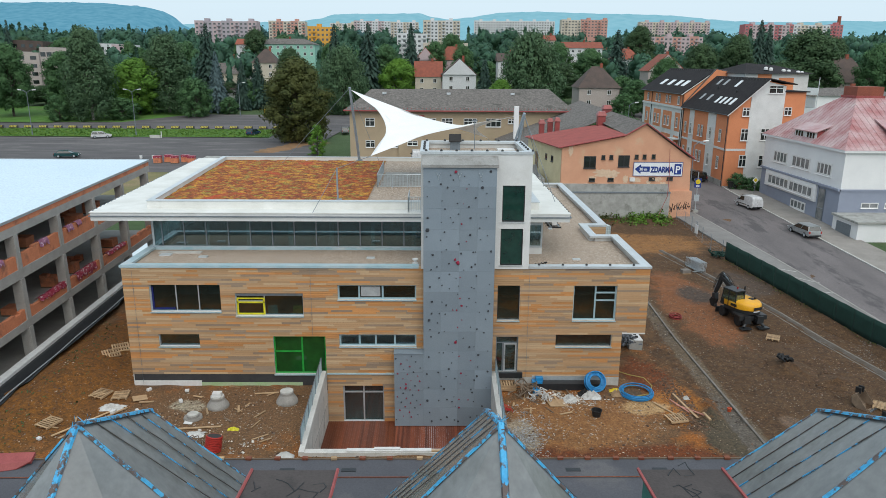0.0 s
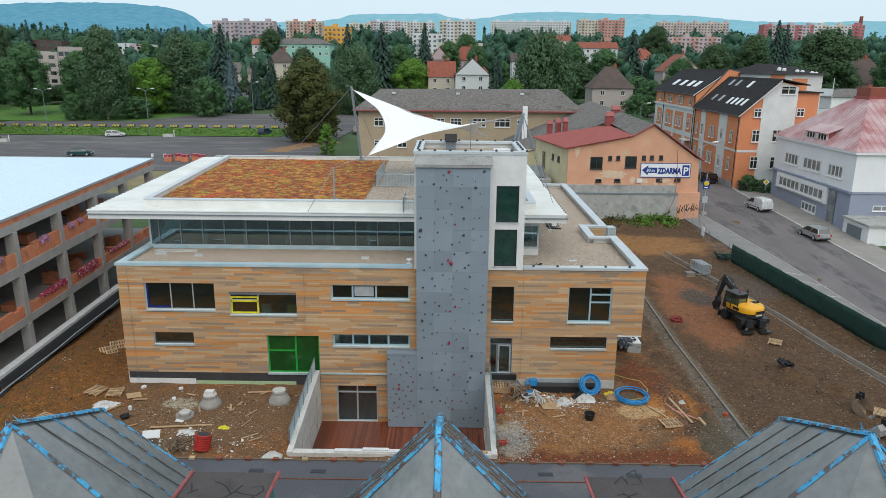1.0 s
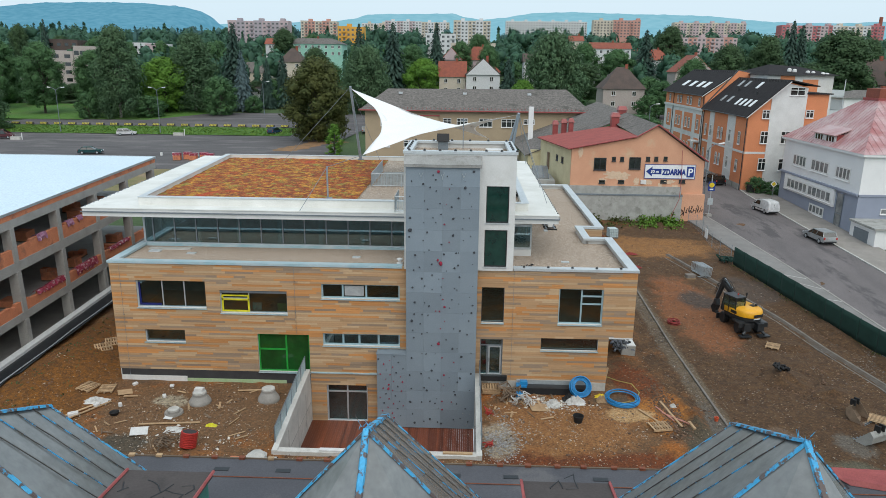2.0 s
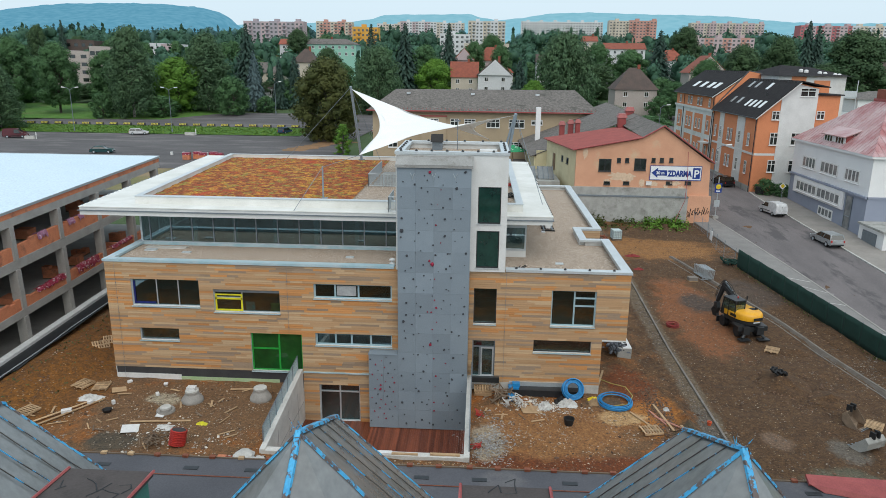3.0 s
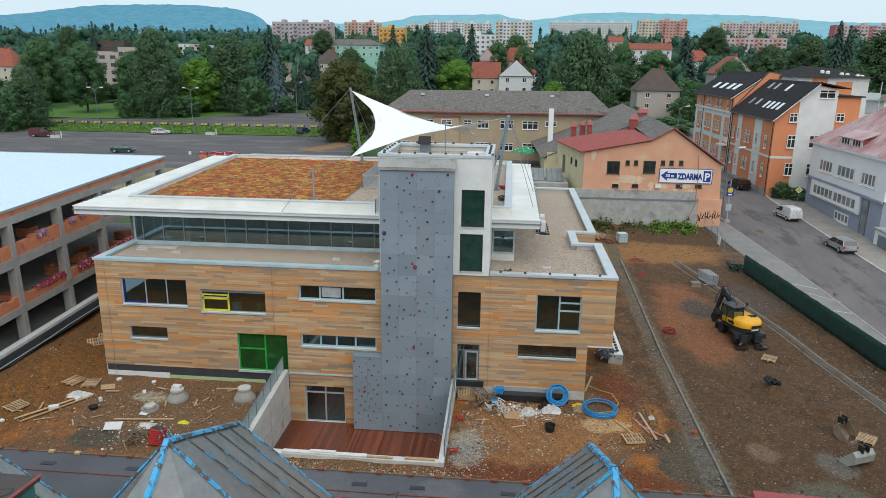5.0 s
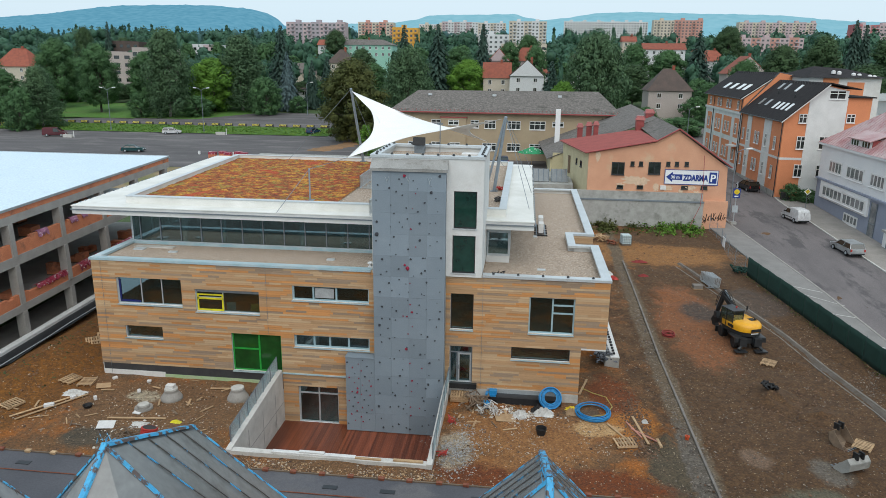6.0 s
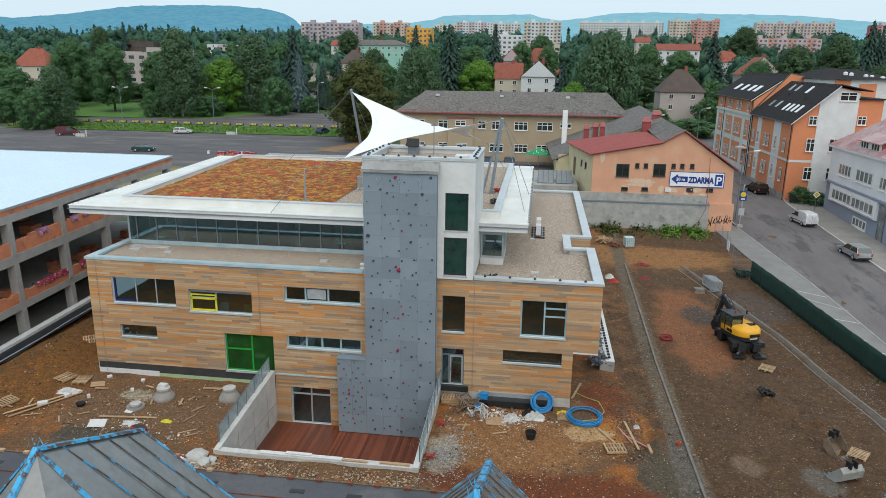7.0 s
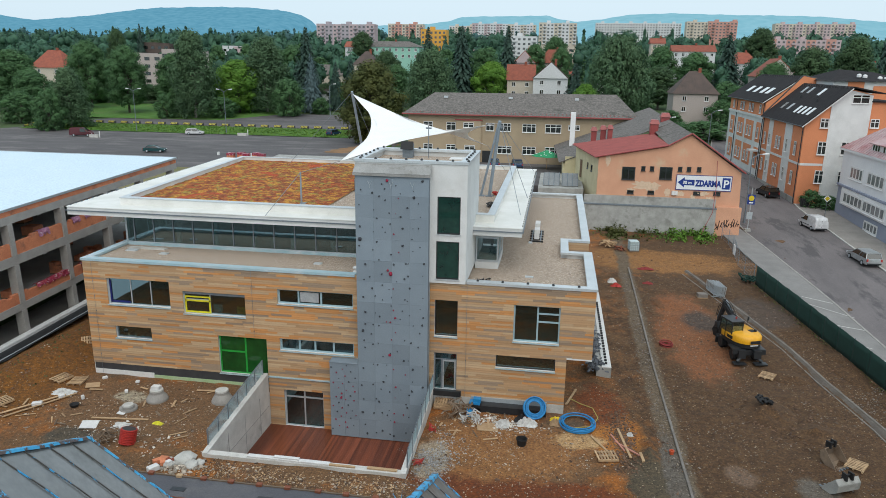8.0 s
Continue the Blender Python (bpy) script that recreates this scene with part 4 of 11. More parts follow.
def railing(name, pts, height, label, spacing=0.12, mat="alu"):
    t = thing(name, label, "railing", pose(*pts[0]))
    o = Vector(pts[0])
    for a, b in zip(pts, pts[1:]):
        a, b = Vector(a) - o, Vector(b) - o
        up = Vector((0, 0, height))
        bm = bmesh.new()
        bar_between(bm, a + up, b + up, 0.028)
        part("rail", bm, M[mat], t)
        bm = bmesh.new()
        bar_between(bm, a + Vector((0, 0, 0.1)), b + Vector((0, 0, 0.1)), 0.02)
        part("rail", bm, M[mat], t)
        n = max(1, round((b - a).length / 1.3))
        for i in range(n + 1):
            p = a.lerp(b, i / n)
            bm = bmesh.new()
            bar_between(bm, p, p + up, 0.025)
            part("post", bm, M[mat], t)
        n = int((b - a).length / spacing)
        bm = bmesh.new()
        tube(bm, (0, 0, 0.1), up, 0.012, n=4, cap=False)
        bar_mesh = mesh_of("bar", bm, M[mat])
        for i in range(1, n):
            ob = new("bar", bar_mesh)
            ob.parent = t
            ob.location = a.lerp(b, i / n)
    return t


railing("roof_railing", [(-1.4, 12.9, 11.5), (-5.2, 12.9, 11.5), (-5.2, 21.0, 11.5)], 1.1, "galvanised railing round the roof stairs on the gravel")
railing("balcony_railing", [(-1.45, 3.6, 11.35), (-2.3, 3.6, 11.35), (-2.3, 6.4, 11.35)], 1.1, "small galvanised railing beside the tower on the roof edge")
bm = bmesh.new()
box(bm, -5.0, 13.2, 11.48, -1.5, 21, 11.53)
one("stair_cover", bm, M["concrete"], "grey paving slabs behind the railing on the roof", "paving")


def sail_shape():
    a, b, c, d = Vector((-8.45, 23.7, 19.05)), Vector((-5.45, 9.9, 14.5)), Vector((6.65, 12.1, 17.6)), Vector((4.75, 23.0, 14.6))
    cen = (a + b + c + d) / 4
    n = 36
    bm = bmesh.new()
    g = []
    for i in range(n + 1):
        row = []
        for j in range(n + 1):
            u, v = i / n, j / n
            p = a * (1 - u) * (1 - v) + b * u * (1 - v) + c * u * v + d * (1 - u) * v
            k = 0.42 * (4 * u * (1 - u) * (2 * v - 1) ** 4 + 4 * v * (1 - v) * (2 * u - 1) ** 4)
            row.append(bm.verts.new(p.lerp(cen, k)))
        g.append(row)
    for i in range(n):
        for j in range(n):
            bm.faces.new((g[i][j], g[i + 1][j], g[i + 1][j + 1], g[i][j + 1]))
    return bm


shade = thing("shade_sail", "white stretched four-point shade sail on steel masts above the roof", "shade sail")
sheet_ob = part("canvas", sail_shape(), M["sail"], shade, "white canvas", smooth=True)
sol = sheet_ob.modifiers.new("thickness", "SOLIDIFY")
sol.thickness = 0.01


M["mast_grey"] = material("zinc_grey_mast", (0.30, 0.36, 0.41), (0.24, 0.29, 0.34), 0.5, 0.1, scale=2, fine=20, bump=0.03)


def mast(foot, top, r=0.14):
    bm = bmesh.new()
    tube(bm, foot, top, r, r * 0.85, 12)
    part("mast", bm, M["mast_grey"], shade, "leaning grey steel mast")
    bm = bmesh.new()
    f = Vector(foot)
    box(bm, f.x - 0.3, f.y - 0.3, f.z - 0.02, f.x + 0.3, f.y + 0.3, f.z + 0.05)
    part("base_plate", bm, M["steel"], shade)


mast((-8.06, 26.5, 11.91), (-8.57, 23.96, 19.26))
mast((5.9, 13.9, 11.5), (6.74, 11.75, 17.75))
mast((5.2, 13.9, 11.5), (6.66, 11.75, 17.6), 0.1)
mast((-7.75, 7.3, 11.52), (-7.75, 7.3, 13.95), 0.07)
for a, b in (((-8.57, 23.96, 19.2), (-15.5, 24.5, 11.9)), ((-8.57, 23.96, 19.2), (-6.0, 25.8, 11.9)), ((6.74, 12.05, 17.7), (9.0, 29.5, 11.35)), ((6.74, 12.05, 17.7), (9.0, 14.6, 11.35)), ((6.74, 12.05, 17.7), (8.8, 7.7, 11.35)),
             ((-5.45, 9.9, 14.5), (-7.75, 7.3, 13.9)), ((-7.75, 7.3, 13.9), (-9.0, 3.4, 11.35)), ((4.75, 23.0, 14.6), (6.3, 25.9, 11.9))):
    bm = bmesh.new()
    tube(bm, a, b, 0.022, n=5)
    part("stay_cable", bm, M["steel"], shade, "thin steel stay")

# tower top
studs = [(-1.0 + 0.98 * i, TY + 0.2) for i in range(8)] + [(-1.0 + 1.3 * i, 6.1) for i in range(6)] + [(TX0 + 0.2, 0.9 + 1.0 * i) for i in range(5)] + [(TX1 - 0.2, 0.9 + 1.0 * i) for i in range(5)]
studs += [(6.6 + 1.6 * i, 0.2) for i in range(5)]
bm = bmesh.new()
lathe(bm, [(0.09, 0), (0.09, 0.05), (0.05, 0.12)], 8)
stud_mesh = mesh_of("cap_stud", bm, M["frame_dark"])
for i, (x, y) in enumerate(studs):
    ob = new("cap_stud", stud_mesh)
    ob.parent = building
    ob.location = (x, y, 16.12 if i < 24 else 8.47)
bm = bmesh.new()
box(bm, -0.04, -0.05, 0, 0.04, 0.05, 0.06)
clip_mesh = mesh_of("edge_clip", bm, M["steel"])
clip_dark = clip_mesh.copy()
clip_dark.materials.clear()
clip_dark.materials.append(M["frame_dark"])
for i in range(41):
    ob = new("edge_clip", clip_mesh)
    ob.parent = building
    ob.location = (-24.55 - 1.58 * i / 40, 3.8 + 0.69 * i, 11.34)
for i in range(36):
    ob = new("edge_clip", clip_dark)
    ob.parent = building
    ob.location = (9.16, 4.0 + 0.74 * i, 11.34)

flood = thing("roof_vent", "grey sheet metal vent hood with dark mouth on the tower roof", "vent", pose(1.0, 5.0, 15.6))
boxed("body", M["steel"], flood, (-0.35, -0.2, 0, 0.35, 0.4, 0.95))
bm = bmesh.new()
slab(bm, [(-0.45, -0.5, 0.65), (0.45, -0.5, 0.65), (0.42, -0.2, 1.15), (-0.42, -0.2, 1.15)], 0.06)
part("mouth", bm, M["black"], flood, "black mouth")
antenna = thing("antenna", "thin steel antenna mast on the tower roof", "antenna", pose(2.4, 5.2, 15.6))
bm = bmesh.new()
tube(bm, (0, 0, 0), (0, 0, 2.2), 0.03, n=6)
part("mast", bm, M["steel"], antenna)
boxed("head", M["steel"], antenna, (-0.2, -0.03, 2.0, 0.2, 0.03, 2.1))
bm = bmesh.new()
box(bm, 4.0, 4.3, 15.62, 5.2, 5.3, 15.72)
one("roof_hatch", bm, M["white"], "flat white hatch on the tower roof gravel", "hatch")

# lightning conductors down the timber front
for x, z0 in ((-20.6, -0.2), (-8.75, 3.5), (5.96, 0.4)):
    bm = bmesh.new()
    tube(bm, (x, -0.06, z0), (x, -0.06, 8.3), 0.008, n=5)
    for k in range(int((8.3 - z0) / 1.1)):
        box(bm, x - 0.02, -0.075, z0 + 0.4 + 1.1 * k, x + 0.02, -0.01, z0 + 0.44 + 1.1 * k)
    part("conductor_wire", bm, M["steel"], building)

# loose things on the terraces
for x, y, w, d in ((-19.9, 3.0, 0.8, 0.5), (-17.0, 2.6, 0.6, 0.35), (-5.2, 2.4, 0.55, 0.35), (9.5, 3.2, 0.55, 0.3), (9.3, 12.8, 0.3, 0.4)):
    bm = bmesh.new()
    z = 8.25 if x < 0 else 7.96
    box(bm, x, y, z, x + w, y + d, z + 0.08)
    one("roof_slab", bm, M["cap"], "small pale slab lying on the roof gravel", "slab", "slabs on the gravel roof")
bm = bmesh.new()
box(bm, -20.2, 3.7, 8.25, -17.2, 4.2, 8.32)
one("insulation_board", bm, M["concrete_light"], "long pale board lying on the roof gravel", "board")
vent = thing("roof_outlet", "small white plastic roof outlet on the gravel", "vent pipe", pose(-1.75, 1.1, 8.25))
bm = bmesh.new()
lathe(bm, [(0.2, 0), (0.2, 0.12), (0.09, 0.16), (0.09, 0.3), (0.2, 0.32), (0.2, 0.4), (0.05, 0.46)], 14)
part("pipe", bm, M["white"], vent)
acu = thing("heat_pump", "white outdoor heat pump standing on black rails on the gravel roof", "air conditioner", pose(9.9, 15.2, 7.96))
boxed("casing", M["white"], acu, (-0.18, -1.5, 0.16, 0.22, -0.5, 0.95))
boxed("casing", M["white"], acu, (-0.18, 0.4, 0.16, 0.22, 1.6, 1.05))
for i in range(5):
    boxed("rail", M["black"], acu, (-0.55, -1.9 + 0.9 * i, 0, 0.55, -1.75 + 0.9 * i, 0.12))
boxed("beam", M["steel"], acu, (-0.4, -2, 0.12, -0.3, 2, 0.16), (0.3, -2, 0.12, 0.4, 2, 0.16))


def tangle(name, x, y, z, mat, label, category, n=12, size=0.35, r=0.03, seed=1):
    q = random.Random(seed)
    bm = bmesh.new()
    for _ in range(n):
        a = Vector((q.uniform(-size, size), q.uniform(-size, size), q.uniform(0.02, size * 0.7)))
        b = Vector((q.uniform(-size, size), q.uniform(-size, size), q.uniform(0.02, size * 0.7)))
        c = (a + b) / 2 + Vector((q.uniform(-size, size) * 0.5, q.uniform(-size, size) * 0.5, size * 0.3))
        tube(bm, a, c, r, n=5)
        tube(bm, c, b, r, n=5)
    for v in bm.verts:
        v.co += Vector((x, y, z))
    return one(name, bm, mat, label, category, kind="stuff")


tangle("cable_bundle", 6.9, 1.0, 7.97, M["black"], "black cable bundle heaped on the gravel roof", "cables", 16, 0.5, 0.035, 3)
tangle("tool_heap", 6.5, 9.4, 11.5, M["frame_dark"], "dark heap of tools on the top roof gravel", "tools", 12, 0.4, 0.05, 4)
tangle("tool_heap", 6.4, 14.5, 11.5, M["red"], "red and dark bag of tools on the roof", "tools", 12, 0.35, 0.06, 6)

# sunken yard with deck
pit = thing("sunken_yard", "sunken concrete yard in front of the basement window", "retaining wall", kind="structure")
bm = bmesh.new()
for x0, x1, zf in ((-8.25, -7.92, 0.85), (3.52, 3.85, 0.85)):
    a = [(x0, -8.95), (x1, -8.95), (x1, 0.0), (x0, 0.0)]
    lo = [bm.verts.new((x, y, -3.4)) for x, y in a]
    hi = [bm.verts.new((x, y, -0.08 if y < -1 else zf)) for x, y in a]
    bm.faces.new(hi)
    for i in range(4):
        bm.faces.new((lo[i], lo[(i + 1) % 4], hi[(i + 1) % 4], hi[i]))
part("side_wall", bm, M["concrete_formed"], pit, "pale concrete side walls")
boxed("front_wall", M["concrete_formed"], pit, (-7.92, -8.95, -3.4, 3.52, -8.5, -0.14), label="pale concrete front wall")
boxed("foam_board", M["white"], pit, (-5.5, -8.9, -0.13, -0.6, -8.6, -0.03), (-3.9, -8.85, -0.03, -2.4, -8.62, 0.06), label="white foam boards on the wall")
boxed("wall_plank", M["timber"], pit, (-1.2, -8.86, -0.13, 0.9, -8.7, -0.06), (1.6, -8.8, -0.13, 3.3, -8.6, -0.05))
for x in (-7.915, 3.515):  # joints left by the formwork
    for y in (-6.3, -3.9, -1.6):
        boxed("formwork_joint", M["concrete"], pit, (x - 0.008, y - 0.02, -3.0, x + 0.008, y + 0.02, -0.3))
    boxed("formwork_joint", M["concrete"], pit, (x - 0.008, -8.4, -1.62, x + 0.008, -0.1, -1.58))
deck = thing("wooden_deck", "red-brown hardwood deck in the sunken yard", "deck")
bm = bmesh.new()
box(bm, -0.07, -8.48, -3.16, 0.07, 0.04, -3.04)
deck_mesh = mesh_of("plank", bm, M["deck"])
for i in range(78):
    ob = new("plank", deck_mesh)
    ob.parent = deck
    ob.location = (-7.83 + 0.146 * i, 0, rnd.uniform(-0.004, 0.004))


def panel_rail(name, x, ya, za, yb, zb, h, label):
    """A sloping balustrade of steel posts with perforated sheet."""
    t = thing(name, label, "railing", pose(x, ya, za))
    n = 6
    for i in range(n + 1):
        y, z = (yb - ya) * i / n, (zb - za) * i / n
        boxed("post", M["steel"], t, (-0.03, y - 0.03, z - 0.3, 0.03, y + 0.03, z + h))
    bm = bmesh.new()
    tube(bm, (0, 0, h), (0, yb - ya, zb - za + h), 0.03, n=6)
    part("rail", bm, M["steel"], t)
    k = 64
    bm = bmesh.new()
    for i in range(k):
        y = (yb - ya) * (i + 0.5) / k
        z = (zb - za) * (i + 0.5) / k
        box(bm, -0.008, y - 0.028, z + 0.06, 0.008, y + 0.028, z + h)
    part("infill", bm, M["capblue"], t, "blue-grey flat bar infill")
    return t


panel_rail("yard_railing", -8.22, -0.2, 0.85, -8.2, -0.06, 1.05, "blue-grey steel balustrade on the concrete wall")
panel_rail("yard_railing", 3.82, -0.2, 0.85, -8.4, -0.06, 1.05, "blue-grey steel balustrade on the concrete wall")


# ---------- neighbouring buildings ----------
M.update(
    brick=material("orange_hollow_brick", (0.68, 0.25, 0.125), (0.58, 0.20, 0.10), 0.9, scale=1.3, fine=14, bump=0.3, spots=(0.34, 0.14, 0.085), spot_scale=0.8),
    roof_blue=material("pale_blue_roof_sheet", (0.62, 0.74, 0.82), (0.58, 0.71, 0.80), 0.55, scale=0.15, fine=6, bump=0.02),
    frame_grey=material("precast_concrete", (0.40, 0.385, 0.36), (0.33, 0.315, 0.295), 0.9, scale=0.9, fine=25, bump=0.15),
    foil=material("crimson_wrapping_foil", (0.25, 0.012, 0.035), (0.34, 0.04, 0.08), 0.4, scale=4, fine=12, bump=0.3, spots=(0.62, 0.52, 0.52), spot_scale=3.5, spot_at=0.56, spread=0.05),
    foil_mauve=material("mauve_wrapping_foil", (0.30, 0.10, 0.19), (0.40, 0.20, 0.29), 0.4, scale=4, fine=12, bump=0.3, spots=(0.60, 0.48, 0.56), spot_scale=3.5, spot_at=0.58, spread=0.05),
    foil_black=material("black_membrane", (0.012, 0.014, 0.017), (0.02, 0.023, 0.027), 0.5, scale=1.5, fine=8, bump=0.4),
    peach=material("peach_plaster", (0.66, 0.36, 0.23), (0.59, 0.31, 0.195), 0.9, scale=0.5, fine=25, bump=0.1, spots=(0.60, 0.42, 0.28), spot_scale=0.35, spot_at=0.6),
    cream=material("cream_plaster", (0.64, 0.57, 0.36), (0.56, 0.49, 0.31), 0.9, scale=0.6, fine=25, bump=0.1),
    beige=material("beige_plaster", (0.42, 0.33, 0.22), (0.37, 0.29, 0.195), 0.9, scale=0.4, fine=25, bump=0.1),
    orange=material("orange_plaster", (0.70, 0.265, 0.125), (0.64, 0.24, 0.112), 0.9, scale=0.5, fine=25, bump=0.08),
    greyplaster=material("light_grey_plaster", (0.80, 0.80, 0.80), (0.74, 0.74, 0.745), 0.9, scale=0.4, fine=25, bump=0.08),
    blueplaster=material("blue_grey_plaster", (0.29, 0.32, 0.40), (0.26, 0.29, 0.365), 0.9, scale=0.5, fine=25, bump=0.08),
    slate=material("black_roof_tiles", (0.024, 0.022, 0.024), (0.036, 0.033, 0.034), 0.9, spec=0.15, scale=1.5, fine=9, bump=0.4, depth=0.04),
    tin=material("red_tin_roof", (0.33, 0.065, 0.06), (0.25, 0.05, 0.048), 0.4, scale=0.8, fine=20, bump=0.06),
    tin_pale=material("red_tin_roof_bleached", (0.36, 0.12, 0.12), (0.52, 0.36, 0.36), 0.38, scale=0.35, fine=6, bump=0.05, spots=(0.55, 0.44, 0.44), spot_scale=0.22, spot_at=0.48, spread=0.2, stretch=(1, 1, 1)),
    fibro=material("grey_fibre_cement_tiles", (0.20, 0.18, 0.165), (0.11, 0.10, 0.092), 0.95, scale=2.2, fine=4, bump=0.6, depth=0.05, spots=(0.085, 0.082, 0.07), spot_scale=0.4, grit=0.7),
    redtile=material("red_roof_tiles", (0.30, 0.085, 0.05), (0.22, 0.065, 0.042), 0.85, scale=0.9, fine=9, bump=0.4, island=0.12),
    sheetgrey=material("grey_bitumen_sheet", (0.095, 0.095, 0.108), (0.075, 0.075, 0.086), 0.85, scale=0.35, fine=20, bump=0.15, spots=(0.12, 0.115, 0.12), spot_scale=0.4),
    shingle=material("dark_bitumen_shingle", (0.058, 0.048, 0.046), (0.075, 0.063, 0.06), 0.9, scale=0.9, fine=18, bump=0.3, spots=(0.04, 0.034, 0.034), spot_scale=1.2),
    redpaint=material("faded_red_flashing", (0.36, 0.08, 0.075), (0.28, 0.055, 0.055), 0.6, scale=2, fine=20),
    rust=material("rusty_bracket", (0.17, 0.04, 0.02), (0.25, 0.09, 0.045), 0.8, scale=9, fine=20),
    lantern_glass=material("dusty_wired_glass", (0.150, 0.156, 0.155), (0.205, 0.208, 0.204), 0.25, scale=0.45, fine=4, bump=0.02, spec=1.0, spots=(0.125, 0.125, 0.115), spot_scale=0.6, spot_at=0.5, spread=0.25),
    blue_tape=material("peeling_blue_paint", (0.035, 0.30, 0.58), (0.07, 0.40, 0.66), 0.6, scale=3, fine=14, bump=0.3, spots=(0.10, 0.075, 0.07), spot_scale=4.5, spot_at=0.49, spread=0.05),
    rib_old=material("bare_lantern_rib", (0.050, 0.045, 0.043), (0.075, 0.066, 0.060), 0.7, scale=2.0, fine=20, bump=0.2, spots=(0.04, 0.30, 0.58), spot_scale=1.6, spot_at=0.53, spread=0.05),
    greenpaint=material("faded_green_paint", (0.06, 0.22, 0.18), None, 0.7, scale=2),
    sign_blue=material("sign_blue", (0.01, 0.045, 0.27), None, 0.4, scale=3, bump=0.0),
    sign_white=material("sign_white", (0.80, 0.82, 0.84), (0.76, 0.78, 0.80), 0.4, scale=2, bump=0.0),
    sign_yellow=material("sign_yellow", (0.80, 0.60, 0.02), None, 0.4, scale=3, bump=0.0),
    curtain_pane=material("pale_window_glass", (0.13, 0.145, 0.15), (0.30, 0.30, 0.30), 0.08, scale=0.8, fine=3, bump=0.0),
)

win_cache = {}


def win_mesh(w, h, cols, rows, frame, glass, t=0.1):
    key = (round(w, 2), round(h, 2), cols, rows, frame, glass, t)
    if key not in win_cache:
        xs, zs = [0, t], [-0.07, 0, t]
        for k in range(1, cols):
            xs += [w * k / cols - t / 2, w * k / cols + t / 2]
        if rows > 1:
            zs += [h * 0.66 - t / 2, h * 0.66 + t / 2]
        xs, zs = xs + [w - t, w], zs + [h - t, h]
        nx, nz = len(xs) - 1, len(zs) - 1

        def bar(i, j):  # sill and rails are whole rows, stiles every other column
            return 0 <= i < nx and 0 <= j < nz and (j in (0, 1) or (j - 1) % 2 == 0 or i % 2 == 0)

        bm = bmesh.new()
        grid = {(i, j, k): bm.verts.new((xs[i] + (0.06 * (-1 if i == 0 else 1) if j == 0 and i in (0, nx) else 0), 0.05 if k else (-0.14 if j == 0 else -0.03), zs[j])) for i in range(nx + 1) for j in range(nz + 1) for k in (0, 1)}
        for i in range(nx):
            for j in range(nz):
                if bar(i, j):
                    for k in (0, 1):
                        bm.faces.new([grid[p + (k,)] for p in ((i, j), (i + 1, j), (i + 1, j + 1), (i, j + 1))][::-1 if k else 1])
                    for (di, dj), p, q_ in (((-1, 0), (i, j), (i, j + 1)), ((1, 0), (i + 1, j + 1), (i + 1, j)), ((0, -1), (i + 1, j), (i, j)), ((0, 1), (i, j + 1), (i + 1, j + 1))):
                        if not bar(i + di, j + dj):
                            bm.faces.new((grid[p + (0,)], grid[q_ + (0,)], grid[q_ + (1,)], grid[p + (1,)]))
        f = mesh_of("window_frame", bm, M[frame])
        bm = bmesh.new()
        box(bm, t / 2, 0.0, t / 2, w - t / 2, 0.045, h - t / 2)
        win_cache[key] = (f, mesh_of("pane", bm, M[glass]))
    return win_cache[key]


def put_window(parent, x, y, z, w, h, cols=2, rows=2, frame="white", glass="glass", rz=0.0, t=0.1):
    """A window with its lower left corner at the place given, facing -y turned by rz."""
    f, p = win_mesh(w, h, cols, rows, frame, glass, t)
    a = new("window", f)
    a.parent = parent
    a.matrix_basis = pose(x, y, z, 0, 0, rz)
    b = new("pane", p)
    b.parent = a


def solid(bm, pts, faces):
    v = [bm.verts.new(p) for p in pts]
    for f in faces:
        bm.faces.new([v[i] for i in f])


# --- half-built block beside the site ---
block = thing("car_park_block", "unfinished concrete frame block with brick parapets and pale blue roof", "building", pose(-31.0, 6.0, 0.0, 2.0), kind="structure")
PX = -30.0
BAYS = [-13.0 + 6.05 * i for i in range(8)]
Y0, Y1 = BAYS[0] - 0.3, BAYS[-1] - 12.0 + 6.35
BAYS = [b for b in BAYS if b < 24.5]
Y1 = BAYS[-1] + 0.9
for lv, (zb, zt) in enumerate(((2.2, 2.8), (6.0, 6.75), (9.35, 9.98))):
    boxed("edge_beam", M["frame_grey"], block, (-0.35, Y0, zb, 0.12, Y1, zt))
    boxed("floor_slab", M["frame_grey"], block, (PX, Y0, zt - 0.35, -0.35, Y1, zt))
for b in BAYS:
    for c in range(4):
        x = -0.32 - 7.2 * c
        for z0, z1 in ((-0.4, 2.2), (2.8, 6.0), (6.75, 9.35)):
            boxed("column", M["frame_grey"], block, (x - 0.22, b - 0.25, z0, x + (0.5 if c == 0 else 0.22), b + 0.25, z1))
for b in BAYS[:-1]:
    for z0, h in ((2.8, 0.88), (6.75, 1.2)):
        bm = bmesh.new()
        n = 9
        w = 5.55 / n
        for i in range(n):
            top = h - (0.16 if rnd.random() < 0.22 else 0.0)
            box(bm, -0.22, b + 0.25 + i * w, z0, 0.06, b + 0.25 + (i + 1) * w - 0.008, z0 + top)
        part("brick_parapet", bm, M["brick"], block, "orange hollow brick parapet")
boxed("roof_parapet", M["brick"], block, (-0.3, Y0, 9.98, 0.1, Y1, 10.44), (PX, Y1 - 0.35, 9.98, -0.3, Y1, 10.44), label="low orange brick parapet under the roof")
boxed("roof", M["roof_blue"], block, (PX, Y0, 10.44, 0.16, Y1 + 0.05, 10.56), label="pale blue roof sheet")
